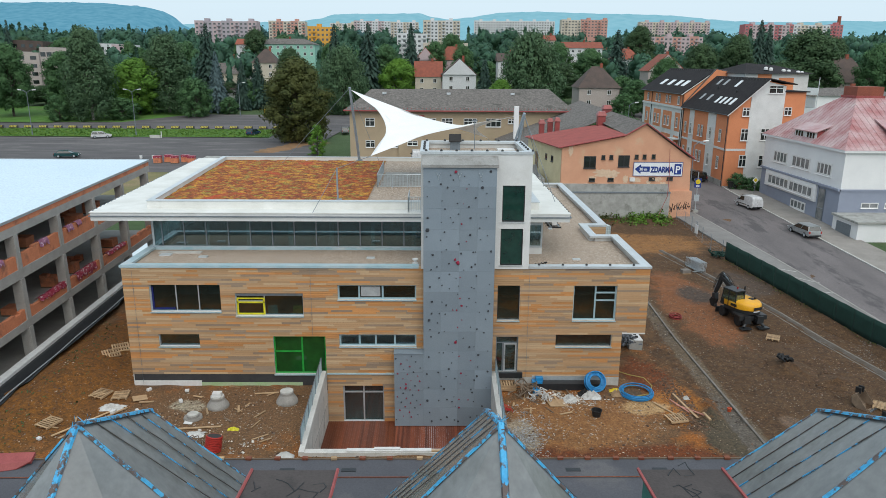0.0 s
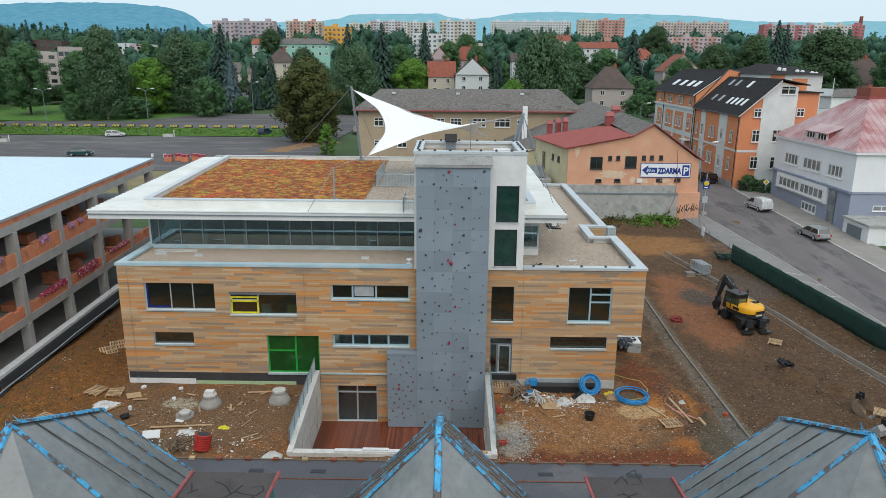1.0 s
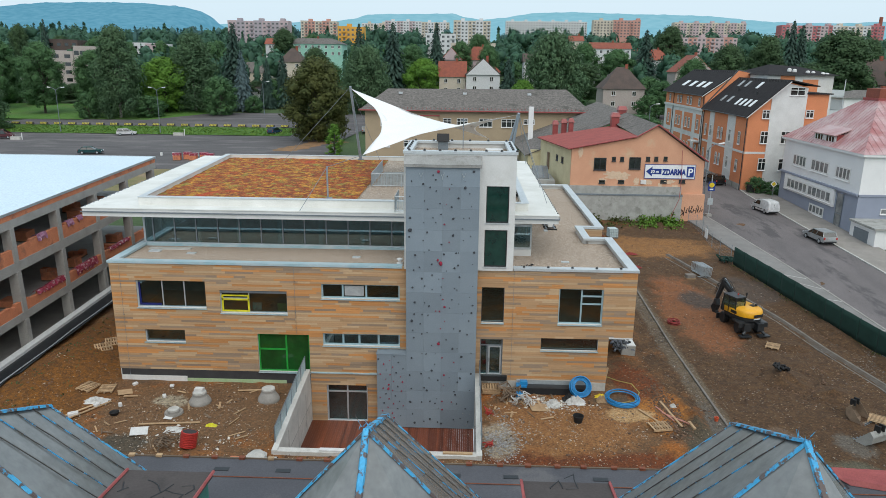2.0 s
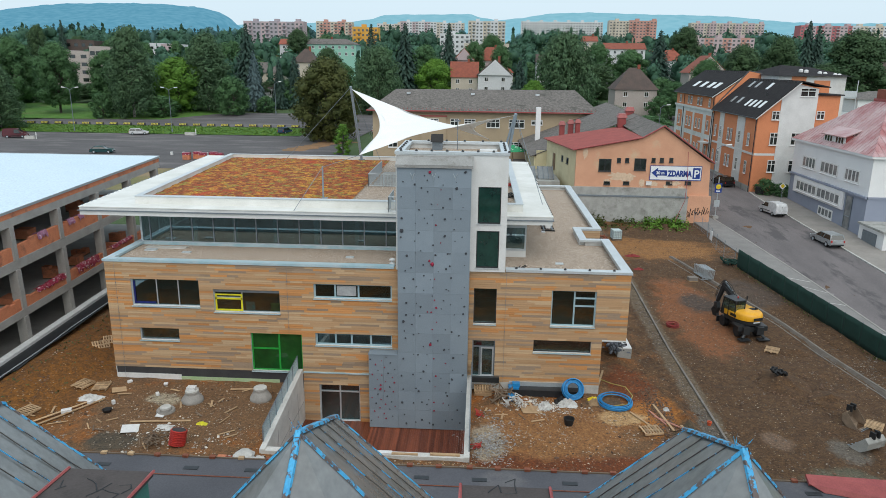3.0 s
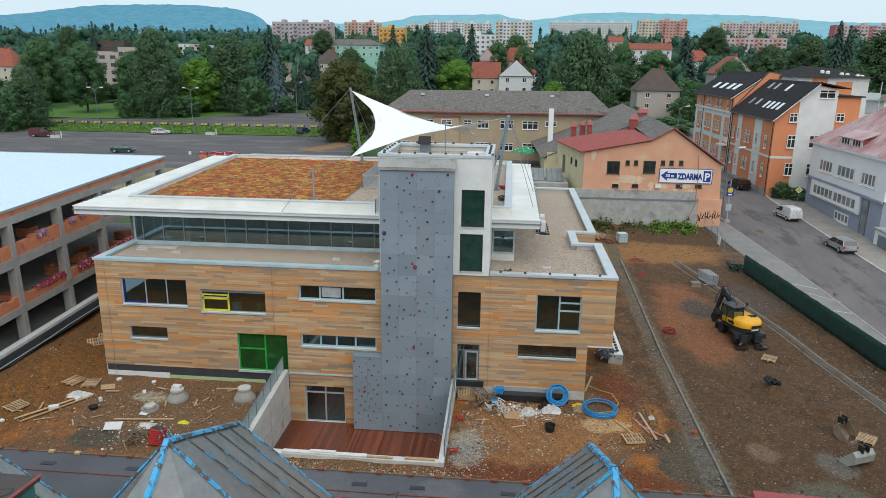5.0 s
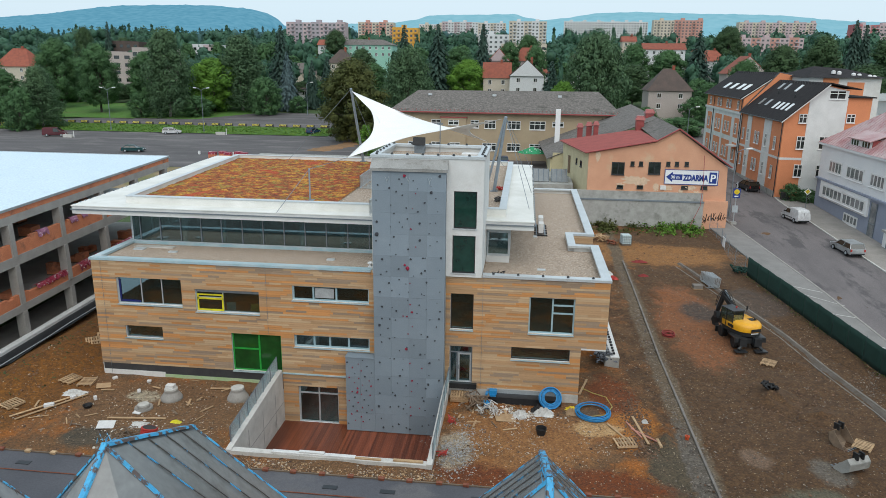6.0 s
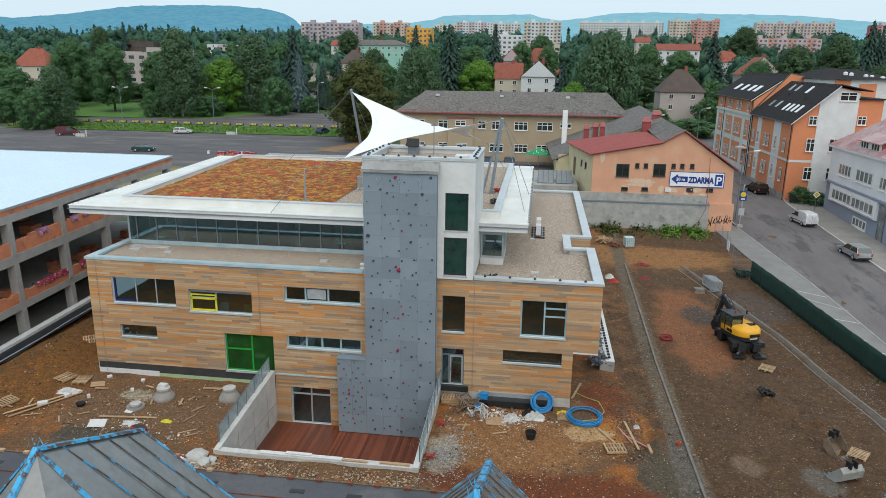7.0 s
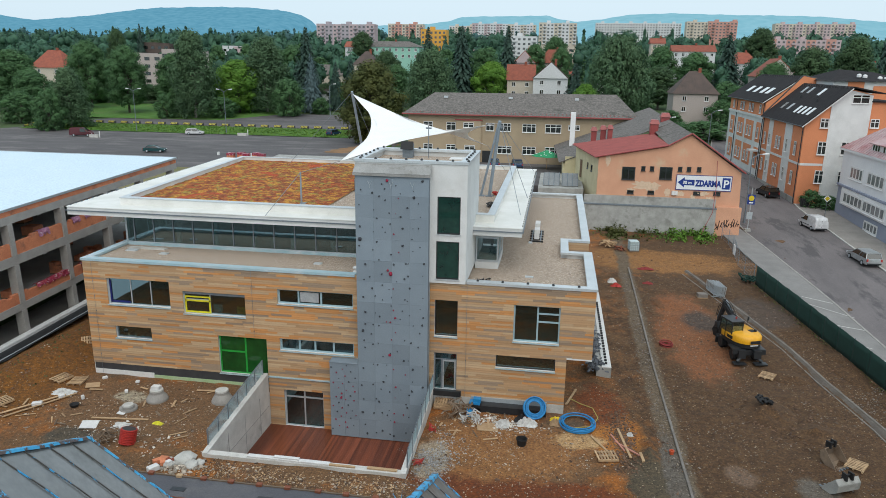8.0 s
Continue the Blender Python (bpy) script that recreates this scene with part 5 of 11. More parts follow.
boxed("roof_lip", M["alu"], block, (0.16, Y0, 10.40, 0.2, Y1 + 0.1, 10.6), (PX, Y1 + 0.05, 10.40, 0.16, Y1 + 0.12, 10.62))
boxed("kerb_wall", M["white"], block, (0.15, Y0, -0.6, 0.75, Y1 - 4, 0.34), label="pale concrete kerb wall")
boxed("rear_wall", M["frame_grey"], block, (PX - 0.3, Y0, -0.5, PX, Y1, 2.8), (PX - 0.3, Y0, 5.65, PX, Y1, 6.75), (PX - 0.3, Y0, 9.35, PX, Y1, 10.4))
boxed("cellar_floor", M["frame_grey"], block, (PX, Y0, -0.9, 0.15, Y1, -0.6))
boxed("inner_wall", M["brick"], block, (-16, Y0 + 6, 2.8, -15.7, Y1 - 8, 6.0), (-20, Y0 + 6, 6.75, -19.7, Y1 - 4, 9.3))
boxed("stair_landing", M["frame_grey"], block, (-1.9, -9.5, 4.2, 0.1, -4.2, 4.5))
bm = bmesh.new()
m_len = 34
prev = None
for i in range(m_len + 1):
    y = Y0 + (Y1 - Y0 - 3) * i / m_len
    row = [bm.verts.new((0.76 + 0.02 * noise.noise(Vector((y, 1, 0))), y, 0.1)), bm.verts.new((1.0, y, 0.10 + 0.1 * noise.noise(Vector((y * 0.7, 2, 0))))), bm.verts.new((1.9 + 0.25 * noise.noise(Vector((y * 0.5, 3, 0))), y, 0.14 + 0.12 * noise.noise(Vector((y, 4, 0))))), bm.verts.new((2.6 + 0.3 * noise.noise(Vector((y * 0.6, 7, 0))), y, 0.42 + 0.12 * noise.noise(Vector((y, 9, 0)))))]
    if prev:
        for k in range(3):
            bm.faces.new((prev[k], prev[k + 1], row[k + 1], row[k]))
    prev = row
mem = part("foundation_membrane", bm, M["foil_black"], block, "crumpled black foundation membrane", smooth=True)
bm = bmesh.new()
for i in range(12):
    ya, yb = Y0 + (Y1 - Y0 - 3) * i / 12, Y0 + (Y1 - Y0 - 3) * (i + 1) / 12
    tube(bm, (2.35 + 0.06 * math.sin(i * 2.1), ya, 0.46), (2.35 + 0.06 * math.sin(i * 2.1 + 2.1), yb, 0.46), 0.05, n=6)
part("edge_pipe", bm, M["alu"], block, "thin pale pipe along the membrane")
mem.modifiers.new("thickness", "SOLIDIFY").thickness = 0.02


bm = bmesh.new()
box(bm, 0, 0, 0, 1, 1, 1)
brick_unit = mesh_of("brick", bm, M["brick"])


def brick_stack(x, y, z, w, d, h, label="stack of orange hollow bricks on a pallet"):
    t = thing("brick_stack", label, "bricks", block.matrix_basis @ pose(x, y, z), "brick stacks in the unfinished block")
    nx, ny, nz = max(1, round(w / 0.5)), max(1, round(d / 0.5)), max(1, round(h / 0.24))
    for i in range(nx):
        for j in range(ny):
            for k in range(nz):
                if k == nz - 1 and rnd.random() < 0.3:
                    continue
                ob = new("brick", brick_unit)
                ob.parent = t
                ob.matrix_basis = Matrix.Translation((i * w / nx + 0.01, j * d / ny + 0.01, 0.12 + k * h / nz)) @ Matrix.Diagonal((w / nx - 0.02, d / ny - 0.02, h / nz - 0.01, 1))
    boxed("pallet", M["timber_old"], t, (0, 0, 0, w, d, 0.03), (0, 0, 0.03, w, 0.1, 0.1), (0, d - 0.1, 0.03, w, d, 0.1), (0, 0, 0.1, w, d, 0.12))


for x, y, z in ((-2.6, -2.0, 6.75), (-3.4, 4.2, 6.75), (-2.4, 10.6, 6.75), (-4.8, 14.0, 6.75), (-2.2, -0.5, 2.8), (-2.6, 5.8, 2.8), (-2.8, 9.4, 2.8), (-3.8, 12.2, 2.8), (-2.0, 14.2, 2.8), (-3.2, 15.6, 6.75), (-2.8, 17.4, 2.8), (-7.5, 8.0, 6.75), (-8.0, 13.5, 2.8)):
    brick_stack(x, y, z, 1.2, 1.2, rnd.choice((0.5, 0.75, 1.0)))


def foil_drape(x, y, z, length, drop, seed):
    q = random.Random(seed)
    bm = bmesh.new()
    n = max(6, int(length / 0.18))
    rows = []
    for i in range(n + 1):
        yy = y + length * i / n
        d = drop * q.uniform(0.35, 1.0)
        rows.append([bm.verts.new((x + a + q.uniform(-0.04, 0.04), yy + q.uniform(-0.05, 0.05), z + b + q.uniform(-0.03, 0.03))) for a, b in ((-0.45, -0.12), (-0.2, 0.08), (0.05, 0.1), (0.14, -d * 0.5), (0.12 + q.uniform(0, 0.08), -d))])
    for a, b in zip(rows, rows[1:]):
        for k in range(4):
            bm.faces.new((a[k], a[k + 1], b[k + 1], b[k]))
    ob = part("wrapping_foil", bm, M["foil" if z < 5 else "foil_mauve"], None)
    ob.matrix_basis = block.matrix_basis.copy()
    ob.modifiers.new("thickness", "SOLIDIFY").thickness = 0.01
    tagged(ob, "torn crimson wrapping foil hanging over the brick parapet" if z < 5 else "torn mauve wrapping foil hanging over the brick parapet", "foil", "wrapping foil on the parapets")


for x, y, z, l, d in ((0.0, -6.6, 7.95, 1.6, 0.4), (0, -3.6, 7.95, 0.9, 0.5), (0, 2.0, 7.95, 1.3, 0.6), (0, 6.3, 7.95, 0.9, 0.5), (0, 7.9, 7.95, 0.8, 0.5), (0, 12.2, 7.95, 1.6, 0.3), (0, 0.9, 3.68, 4.2, 0.4), (0, 6.6, 3.68, 3.6, 0.8), (0, 12.6, 3.68, 4.0, 0.3), (0, -6.5, 3.68, 1.3, 0.5)):
    foil_drape(x, y, z, l, d, int(x * 7 + y * 13 + z * 3) + 50)

# --- peach gabled hall with the sign ---
hall = thing("gabled_hall", "peach plastered gabled hall with red tin roof and a parking sign", "building", kind="structure")
HY = 47.0
bm = bmesh.new()
pts = [(16.45, 1.2), (34.0, 1.2), (33.6, 9.55), (27.3, 14.0), (24.6, 12.45), (16.45, 10.9)]
a = [bm.verts.new((x, HY, z)) for x, z in pts]
b = [bm.verts.new((x, HY + 0.4, z)) for x, z in pts]
bm.faces.new(a)
bm.faces.new(b[::-1])
for i in range(6):
    bm.faces.new((a[i], b[i], b[(i + 1) % 6], a[(i + 1) % 6]))
part("gable_wall", bm, M["peach"], hall, "peach plaster gable, peeling")
bm = bmesh.new()
prism(bm, [(16.45, HY + 0.4), (16.8, HY + 0.4), (14.35, 62), (14.0, 62)], 1.2, 10.8)
part("side_wall", bm, M["cream"], hall, "cream side wall")
boxed("side_wall", M["cream"], hall, (12.2, 62.3, 1.5, 12.5, 86, 8.1), (12.5, 62.0, 1.5, 15.35, 62.3, 9.0), label="cream wall of the rear wing")
boxed("side_wall", M["peach"], hall, (33.2, HY + 0.4, 1.2, 33.55, 88, 9.5))
boxed("rear_wall", M["beige"], hall, (15.35, 86, 2, 33.2, 86.4, 9.4))
bm = bmesh.new()
tin_a, tin_b, tin_c, tin_d = Vector((15.95, HY - 0.35, 11.0)), Vector((24.7, HY - 0.35, 12.7)), Vector((24.7, 62, 12.75)), Vector((13.4, 62, 10.9))
slab(bm, [tin_a, tin_b, tin_c, tin_d], 0.12)
part("tin_roof", bm, M["tin"], hall, "red standing seam tin roof")
for i in range(26):
    f = (i + 0.1) / 26
    p, r = tin_a.lerp(tin_d, f), tin_b.lerp(tin_c, f)
    bm = bmesh.new()
    solid(bm, [p, r, r + Vector((0, 0.06, 0)), p + Vector((0, 0.06, 0)), p + Vector((0, 0.03, 0.10)), r + Vector((0, 0.03, 0.10))], [(0, 1, 5, 4), (2, 3, 4, 5)])
    part("seam", bm, M["tin"], hall)
bm = bmesh.new()
slab(bm, [(24.7, HY - 0.35, 12.7), (27.3, HY - 0.35, 14.2), (27.3, 61.9, 14.4), (24.7, 61.9, 13.2)], 0.12)
slab(bm, [(11.6, 61.9, 8.15), (27.3, 61.9, 14.4), (27.3, 90, 14.9), (10.4, 90, 8.45)], 0.12)
part("fibre_roof", bm, M["fibro"], hall, "weathered grey fibre cement roof")
bm = bmesh.new()
slab(bm, [(27.3, HY - 0.35, 14.2), (34.0, HY - 0.35, 9.6), (34.0, 90, 10.0), (27.3, 90, 14.9)], 0.12)
part("fibre_roof", bm, M["fibro"], hall)
bm = bmesh.new()
for p, q in (((15.9, HY - 0.38, 10.98), (24.7, HY - 0.38, 12.68)), ((24.7, HY - 0.38, 12.68), (27.3, HY - 0.38, 14.2)), ((27.3, HY - 0.38, 14.2), (34.05, HY - 0.38, 9.56))):
    tube(bm, p, q, 0.09, n=5)
part("verge_trim", bm, M["redpaint"], hall, "dark red verge trim")
for x, y, z, w in ((16.2, 66, 11.2, 0.8), (17.6, 66.5, 11.4, 0.8), (18.6, 65.5, 11.6, 0.7), (24.0, 60, 12.9, 1.1), (26.2, 66, 13.5, 1.2)):
    ch = new("chimney_hood")
    ch.parent = hall
    boxed("hood_body", M["tin"], ch, (x, y, z - 1.4, x + w, y + w, z + 1.3))
    bm = bmesh.new()
    solid(bm, [(x - 0.15, y - 0.15, z + 1.3), (x + w + 0.15, y - 0.15, z + 1.3), (x + w + 0.15, y + w + 0.15, z + 1.3), (x - 0.15, y + w + 0.15, z + 1.3), (x + 0.1, y + 0.1, z + 1.9), (x + w - 0.1, y + 0.1, z + 1.9), (x + w - 0.1, y + w - 0.1, z + 1.9), (x + 0.1, y + w - 0.1, z + 1.9)],
          [(0, 1, 5, 4), (1, 2, 6, 5), (2, 3, 7, 6), (3, 0, 4, 7), (4, 5, 6, 7), (3, 2, 1, 0)])
    part("hood_cap", bm, M["tin"], ch)
boxed("chimney", M["greyplaster"], hall, (13.2, 75, 8, 14.0, 75.8, 14.6), label="tall grey chimney")
for x, w, z0, z1 in ((19.4, 1.6, 8.25, 9.85), (23.95, 1.5, 8.45, 9.98)):
    put_window(hall, x, HY - 0.02, z0, w, z1 - z0, 2, 1, "frame_dark", "glass")
for x in (21.7, 22.75, 26.1, 27.15, 28.35):
    put_window(hall, x, HY - 0.02, 9.42 + 0.02 * (x - 21), 0.5, 0.56, 1, 1, "frame_dark", "glass")
for x in (20.2, 22.7, 28.2, 30.6):
    put_window(hall, x, HY - 0.02, 6.5 + 0.02 * (x - 20), 0.8, 0.42, 1, 1, "frame_dark", "glass")
M["worn_plaster"] = material("bare_undercoat", (0.70, 0.53, 0.38), (0.58, 0.43, 0.31), 0.95, scale=3, fine=20, bump=0.3)


def bare_patch(x, z, rx, rz, seed):
    """A ragged patch where the colour coat has come off the wall."""
    bm = bmesh.new()
    edge = [2 * math.pi * k / 40 for k in range(40)]
    r = [1 + 0.75 * noise.noise(Vector((2.2 * math.cos(a), 2.2 * math.sin(a), seed))) for a in edge]
    rings = [[bm.verts.new((x + rx * k * math.cos(a), y, z + rz * k * math.sin(a))) for a, k in zip(edge, r)] for y in (HY, HY - 0.006 - 0.004 * seed)]
    bm.faces.new(rings[1])
    for k in range(40):
        bm.faces.new((rings[0][k], rings[0][(k + 1) % 40], rings[1][(k + 1) % 40], rings[1][k]))
    part("bare_patch", bm, M["worn_plaster"], hall, "pale patch of bare undercoat")


for x, z, rx, rz, sd in ((21.9, 7.6, 1.0, 0.5, 1), (23.3, 7.5, 0.8, 0.55, 2), (20.6, 6.9, 0.5, 0.3, 3), (25.1, 6.8, 0.35, 0.5, 4), (26.7, 6.7, 0.5, 0.3, 5), (29.4, 6.8, 0.55, 0.3, 6), (30.2, 6.1, 0.4, 0.35, 7), (17.6, 10.6, 0.3, 0.7, 8), (28.2, 6.3, 0.3, 0.4, 9)):
    bare_patch(x, z, rx, rz, sd)
boxed("wall_fan", M["white"], hall, (25.6, HY - 0.25, 6.55, 26.3, HY, 7.05))
for y, w, z, h in ((50.5, 0.9, 8.6, 0.8), (53.0, 0.9, 8.6, 0.8)):
    put_window(hall, 16.42 - 0.163 * (y - HY - 0.4 + w), y + w, z, w, h, 1, 1, "frame_dark", "glass", -81)
boxed("side_door", M["timber_old"], hall, (14.55, 57.0, 6.8, 14.8, 58.2, 9.2))
board_sign = thing("parking_sign", "white wall sign with blue border, blue arrow and free parking lettering", "sign", pose(26.05, HY - 0.09, 7.28))
boxed("board", M["sign_white"], board_sign, (0, 0, 0, 6.5, 0.06, 1.80))
boxed("border", M["sign_blue"], board_sign, (-0.05, -0.012, -0.05, 6.55, 0.0, 0.03), (-0.05, -0.012, 1.77, 6.55, 0.0, 1.85), (-0.05, -0.012, 0.03, 0.03, 0.0, 1.77), (6.47, -0.012, 0.03, 6.55, 0.0, 1.77))
bm = bmesh.new()
ap = [(0.15, 0.9), (0.95, 0.25), (0.95, 0.55), (2.15, 0.55), (2.15, 1.25), (0.95, 1.25), (0.95, 1.55)]
va = [bm.verts.new((x, -0.02, z)) for x, z in ap]
vb = [bm.verts.new((x, -0.001, z)) for x, z in ap]
bm.faces.new(va)
for i in range(7):
    bm.faces.new((va[i], vb[i], vb[(i + 1) % 7], va[(i + 1) % 7]))
part("arrow", bm, M["sign_blue"], board_sign, "blue arrow")
boxed("parking_panel", M["sign_blue"], board_sign, (5.42, -0.02, 0.2, 6.35, -0.001, 1.6))


def lettering(text, x, z, size, mat, parent, y=-0.03, bold=0.02):
    cu = bpy.data.curves.new("lettering", "FONT")
    cu.body, cu.size, cu.extrude, cu.offset = text, size, 0.004, bold
    ob = new("lettering", cu)
    dg = bpy.context.evaluated_depsgraph_get()
    me = bpy.data.meshes.new_from_object(ob.evaluated_get(dg))
    bpy.data.objects.remove(ob)
    me.materials.clear()
    me.materials.append(mat)
    o = new("lettering", me)
    o.parent = parent
    o.matrix_basis = pose(x, y, z, 90)
    return o


lettering("30 m", 0.75, 0.72, 0.52, M["sign_white"], board_sign, bold=0.015)
lettering("ZDARMA", 2.28, 0.5, 1.02, M["sign_blue"], board_sign, bold=0.055).scale = (0.71, 1, 1)
lettering("P", 5.55, 0.42, 1.3, M["sign_white"], board_sign, bold=0.03)
# yard wall in front of the hall
ywall = thing("yard_wall", "old stained grey concrete yard wall below the hall", "wall", kind="structure")
boxed("wall_body", M["concrete"], ywall, (14.9, HY - 0.75, 0.8, 31.0, HY - 0.4, 5.05), (14.9, HY - 0.4, 0.8, 30.9, HY - 0.01, 6.2))
boxed("coping", M["steel"], ywall, (14.85, HY - 0.82, 5.05, 31.05, HY - 0.4, 5.2))
boxed("pillar", M["peach"], ywall, (31.0, HY - 0.5, 0.8, 34.0, HY - 0.01, 5.3))
bm = bmesh.new()
q = random.Random(8)
for i in range(9):
    x0, z0 = 31.15 + 0.3 * i, 2.6 + 0.06 * i
    for _ in range(3):
        tube(bm, (x0 + q.uniform(-0.1, 0.2), HY - 0.512, z0 + q.uniform(-0.3, 0.3)), (x0 + q.uniform(0, 0.35), HY - 0.512, z0 + q.uniform(0.2, 1.0)), 0.035, n=4)
part("spray_marks", bm, M["black"], ywall, "black spray paint scrawl")
# cellar hatches and low annexe left of the hall
annexe = thing("low_annexe", "low grey annexe with two slanted skylights beside the hall", "building", kind="structure")
boxed("wall_body", M["concrete"], annexe, (9.0, 50.5, 1.5, 14.95, 64, 6.2))
for x in (9.6, 12.1):
    bm = bmesh.new()
    slab(bm, [(x, 52, 6.3), (x + 2.2, 52, 6.3), (x + 2.2, 55, 7.6), (x, 55, 7.6)], 0.1)
    part("skylight", bm, M["lantern_glass"], annexe, "slanted glazed skylight")
    for k in range(4):
        bm = bmesh.new()
        tube(bm, (x + 0.05 + 0.7 * k, 52, 6.33), (x + 0.05 + 0.7 * k, 55, 7.63), 0.04, n=4)
        part("skylight_bar", bm, M["steel"], annexe)

# --- long beige building behind ---
longb = thing("long_office_wing", "long two-storey beige building with a grey hipped roof", "building", kind="structure")
boxed("wall_body", M["beige"], longb, (-15.6, 83, 2.5, 24, 100, 13.5))
bm = bmesh.new()
e = 13.35
solid(bm, [(-16.5, 82.1, e), (25, 82.1, e), (25, 101, e), (-16.5, 101, e), (-12.3, 91.5, 16.75), (21.5, 91.5, 16.95)], [(0, 1, 5, 4), (1, 2, 5), (2, 3, 4, 5), (3, 0, 4), (3, 2, 1, 0)])
part("roof", bm, M["fibro"], longb, "grey tiled hip roof with dark moss")
boxed("gutter", M["redpaint"], longb, (-16.6, 81.95, 13.2, 25, 82.12, 13.4), (-16.6, 82.12, 13.2, -16.45, 101, 13.4))
for i in range(60):
    bm = bmesh.new()
    tube(bm, (-16 + 0.68 * i, 82.5, 13.6), (-16 + 0.68 * i, 82.5, 13.8), 0.05, n=4)
    part("snow_guard", bm, M["redpaint"], longb)
boxed("projecting_bay", M["beige"], longb, (-6.8, 82.6, 4, -2.3, 83, 12.3))
boxed("string_course", M["redpaint"], longb, (-7.0, 82.5, 12.3, -2.1, 83, 12.5))
for x, w, h in ((-12.8, 1.7, 1.5), (-8.6, 1.7, 1.5), (-5.5, 1.9, 0.9), (-1.5, 1.5, 1.4), (1.0, 2.0, 1.45), (5.0, 2.4, 1.5), (9.0, 2.8, 1.5), (13.0, 2.0, 0.9)):
    put_window(longb, x, 82.98 if not -6.8 < x < -2.3 else 82.58, 11.95 - h, w, h, 3 if w > 1.9 else 2, 2, "white", "glass")
for x, w, h in ((-12.8, 1.7, 1.3), (-8.6, 1.7, 1.3), (-5.2, 1.9, 0.9), (0.7, 2.5, 1.4), (5.1, 2.4, 1.4), (9.1, 2.6, 1.4)):
    put_window(longb, x, 82.98 if not -6.8 < x < -2.3 else 82.58, 7.95 - h, w, h, 3 if w > 1.9 else 2, 2, "white", "glass")
boxed("entrance", M["frame_dark"], longb, (-2.0, 82.9, 4.4, -0.5, 83.0, 7.0))
for x in (-10, 2, 14):
    boxed("roof_hatch", M["cap"], longb, (x, 88.6, 15.9, x + 0.7, 89.2, 16.25))

bm = bmesh.new()
hose_pts = [(30.55, 46.6, 11.0), (30.73, 46.5, 7.7), (30.43, 45.6, 4.8), (29.6, 45.3, 2.9), (29.2, 45.0, 1.8)]
for a, b in zip(hose_pts, hose_pts[1:]):
    tube(bm, a, b, 0.035, n=6)
one("hanging_cable", bm, M["redpaint"], "thin rusty red cable hanging down the gable", "cable")

# --- orange apartment house ---
apt = thing("orange_apartment_house", "orange and white apartment house with black tiled roofs and skylights", "building", kind="structure")
AX, AY, AM, AE = 46.5, 67.0, 87.6, 113.5  # street front; near gable, party wall, far end
RX, NZ, FZ = 52.1, 19.5, 20.7             # ridge line and the two ridge heights


def gable_volume(y0, y1, pts, wallmat, name="wall"):
    bm = bmesh.new()
    a = [bm.verts.new((x, y0, z)) for x, z in pts]
    b = [bm.verts.new((x, y1, z)) for x, z in pts]
    bm.faces.new(a)
    bm.faces.new(b[::-1])
    n = len(pts)
    for i in range(n):
        bm.faces.new((a[i], b[i], b[(i + 1) % n], a[(i + 1) % n]))
    return part(name, bm, M[wallmat], apt)


gable_volume(AY, AM, [(AX, 1.5), (55.0, 1.5), (55.0, 18.6), (RX, 19.25), (AX, 14.0)], "orange")
gable_volume(AM + 0.4, AE, [(AX, 1.5), (58.4, 1.5), (58.4, 19.0), (RX, 20.4), (AX, 16.2)], "orange")
gable_volume(AY - 0.09, AY - 0.002, [(49.7, 1.5), (55.0, 1.5), (55.0, 18.45), (RX, 19.1), (49.7, 16.95)], "plaster", "white_gable")
boxed("side_block", M["orange"], apt, (55.0, AY + 0.3, 1.5, 58.5, AM, 17.5), label="orange side block with a flat roof")
boxed("terrace_edge", M["slate"], apt, (54.9, AY - 0.1, 17.5, 58.9, AM - 0.1, 17.68))
NEAR = ((AX - 0.55, 13.95), (RX, NZ), (56.4, 18.65))
FAR = ((AX - 0.55, 16.25), (RX, FZ), (58.7, 19.3))
for (e0, a0, r0), y0, y1 in ((NEAR, AY - 0.75, AM + 0.1), (FAR, AM + 0.4, AE + 0.5)):
    bm = bmesh.new()
    slab(bm, [(e0[0], y0, e0[1]), (a0[0], y0, a0[1]), (a0[0], y1, a0[1]), (e0[0], y1, e0[1])][::-1], 0.16)
    slab(bm, [(a0[0], y0, a0[1]), (r0[0], y0, r0[1]), (r0[0], y1, r0[1]), (a0[0], y1, a0[1])][::-1], 0.16)
    part("tiled_roof", bm, M["slate"], apt, "black tiled roof")
    bm = bmesh.new()
    tube(bm, (a0[0], y0, a0[1] + 0.05), (a0[0], y1, a0[1] + 0.05), 0.12, n=6)
    part("ridge_tiles", bm, M["slate"], apt)
    for k in range(int((y1 - y0) / 1.15)):
        boxed("snow_guard", M["frame_dark"], apt, (a0[0] - 0.5, y0 + 0.4 + 1.15 * k, a0[1] - 0.32, a0[0] - 0.35, y0 + 0.6 + 1.15 * k, a0[1] + 0.02))
    bm = bmesh.new()
    tube(bm, (e0[0] - 0.05, y0, e0[1]), (e0[0] - 0.05, y1, e0[1]), 0.1, n=6)
    part("gutter", bm, M["frame_dark"], apt)
    bm = bmesh.new()  # pale verge board under the gable edge
    slab(bm, [(e0[0], y0 - 0.02, e0[1] - 0.17), (a0[0], y0 - 0.02, a0[1] - 0.17), (a0[0], y0 + 0.1, a0[1] - 0.17), (e0[0], y0 + 0.1, e0[1] - 0.17)][::-1], 0.14)
    part("verge_board", bm, M["plaster"], apt)
bm = bmesh.new()  # party wall that rises between the two roofs
pw_low, pw_top, pw_end = Vector((AX - 0.2, AM, 14.3)), Vector((RX - 0.2, AM, FZ + 0.1)), Vector((58.4, AM, 19.5))
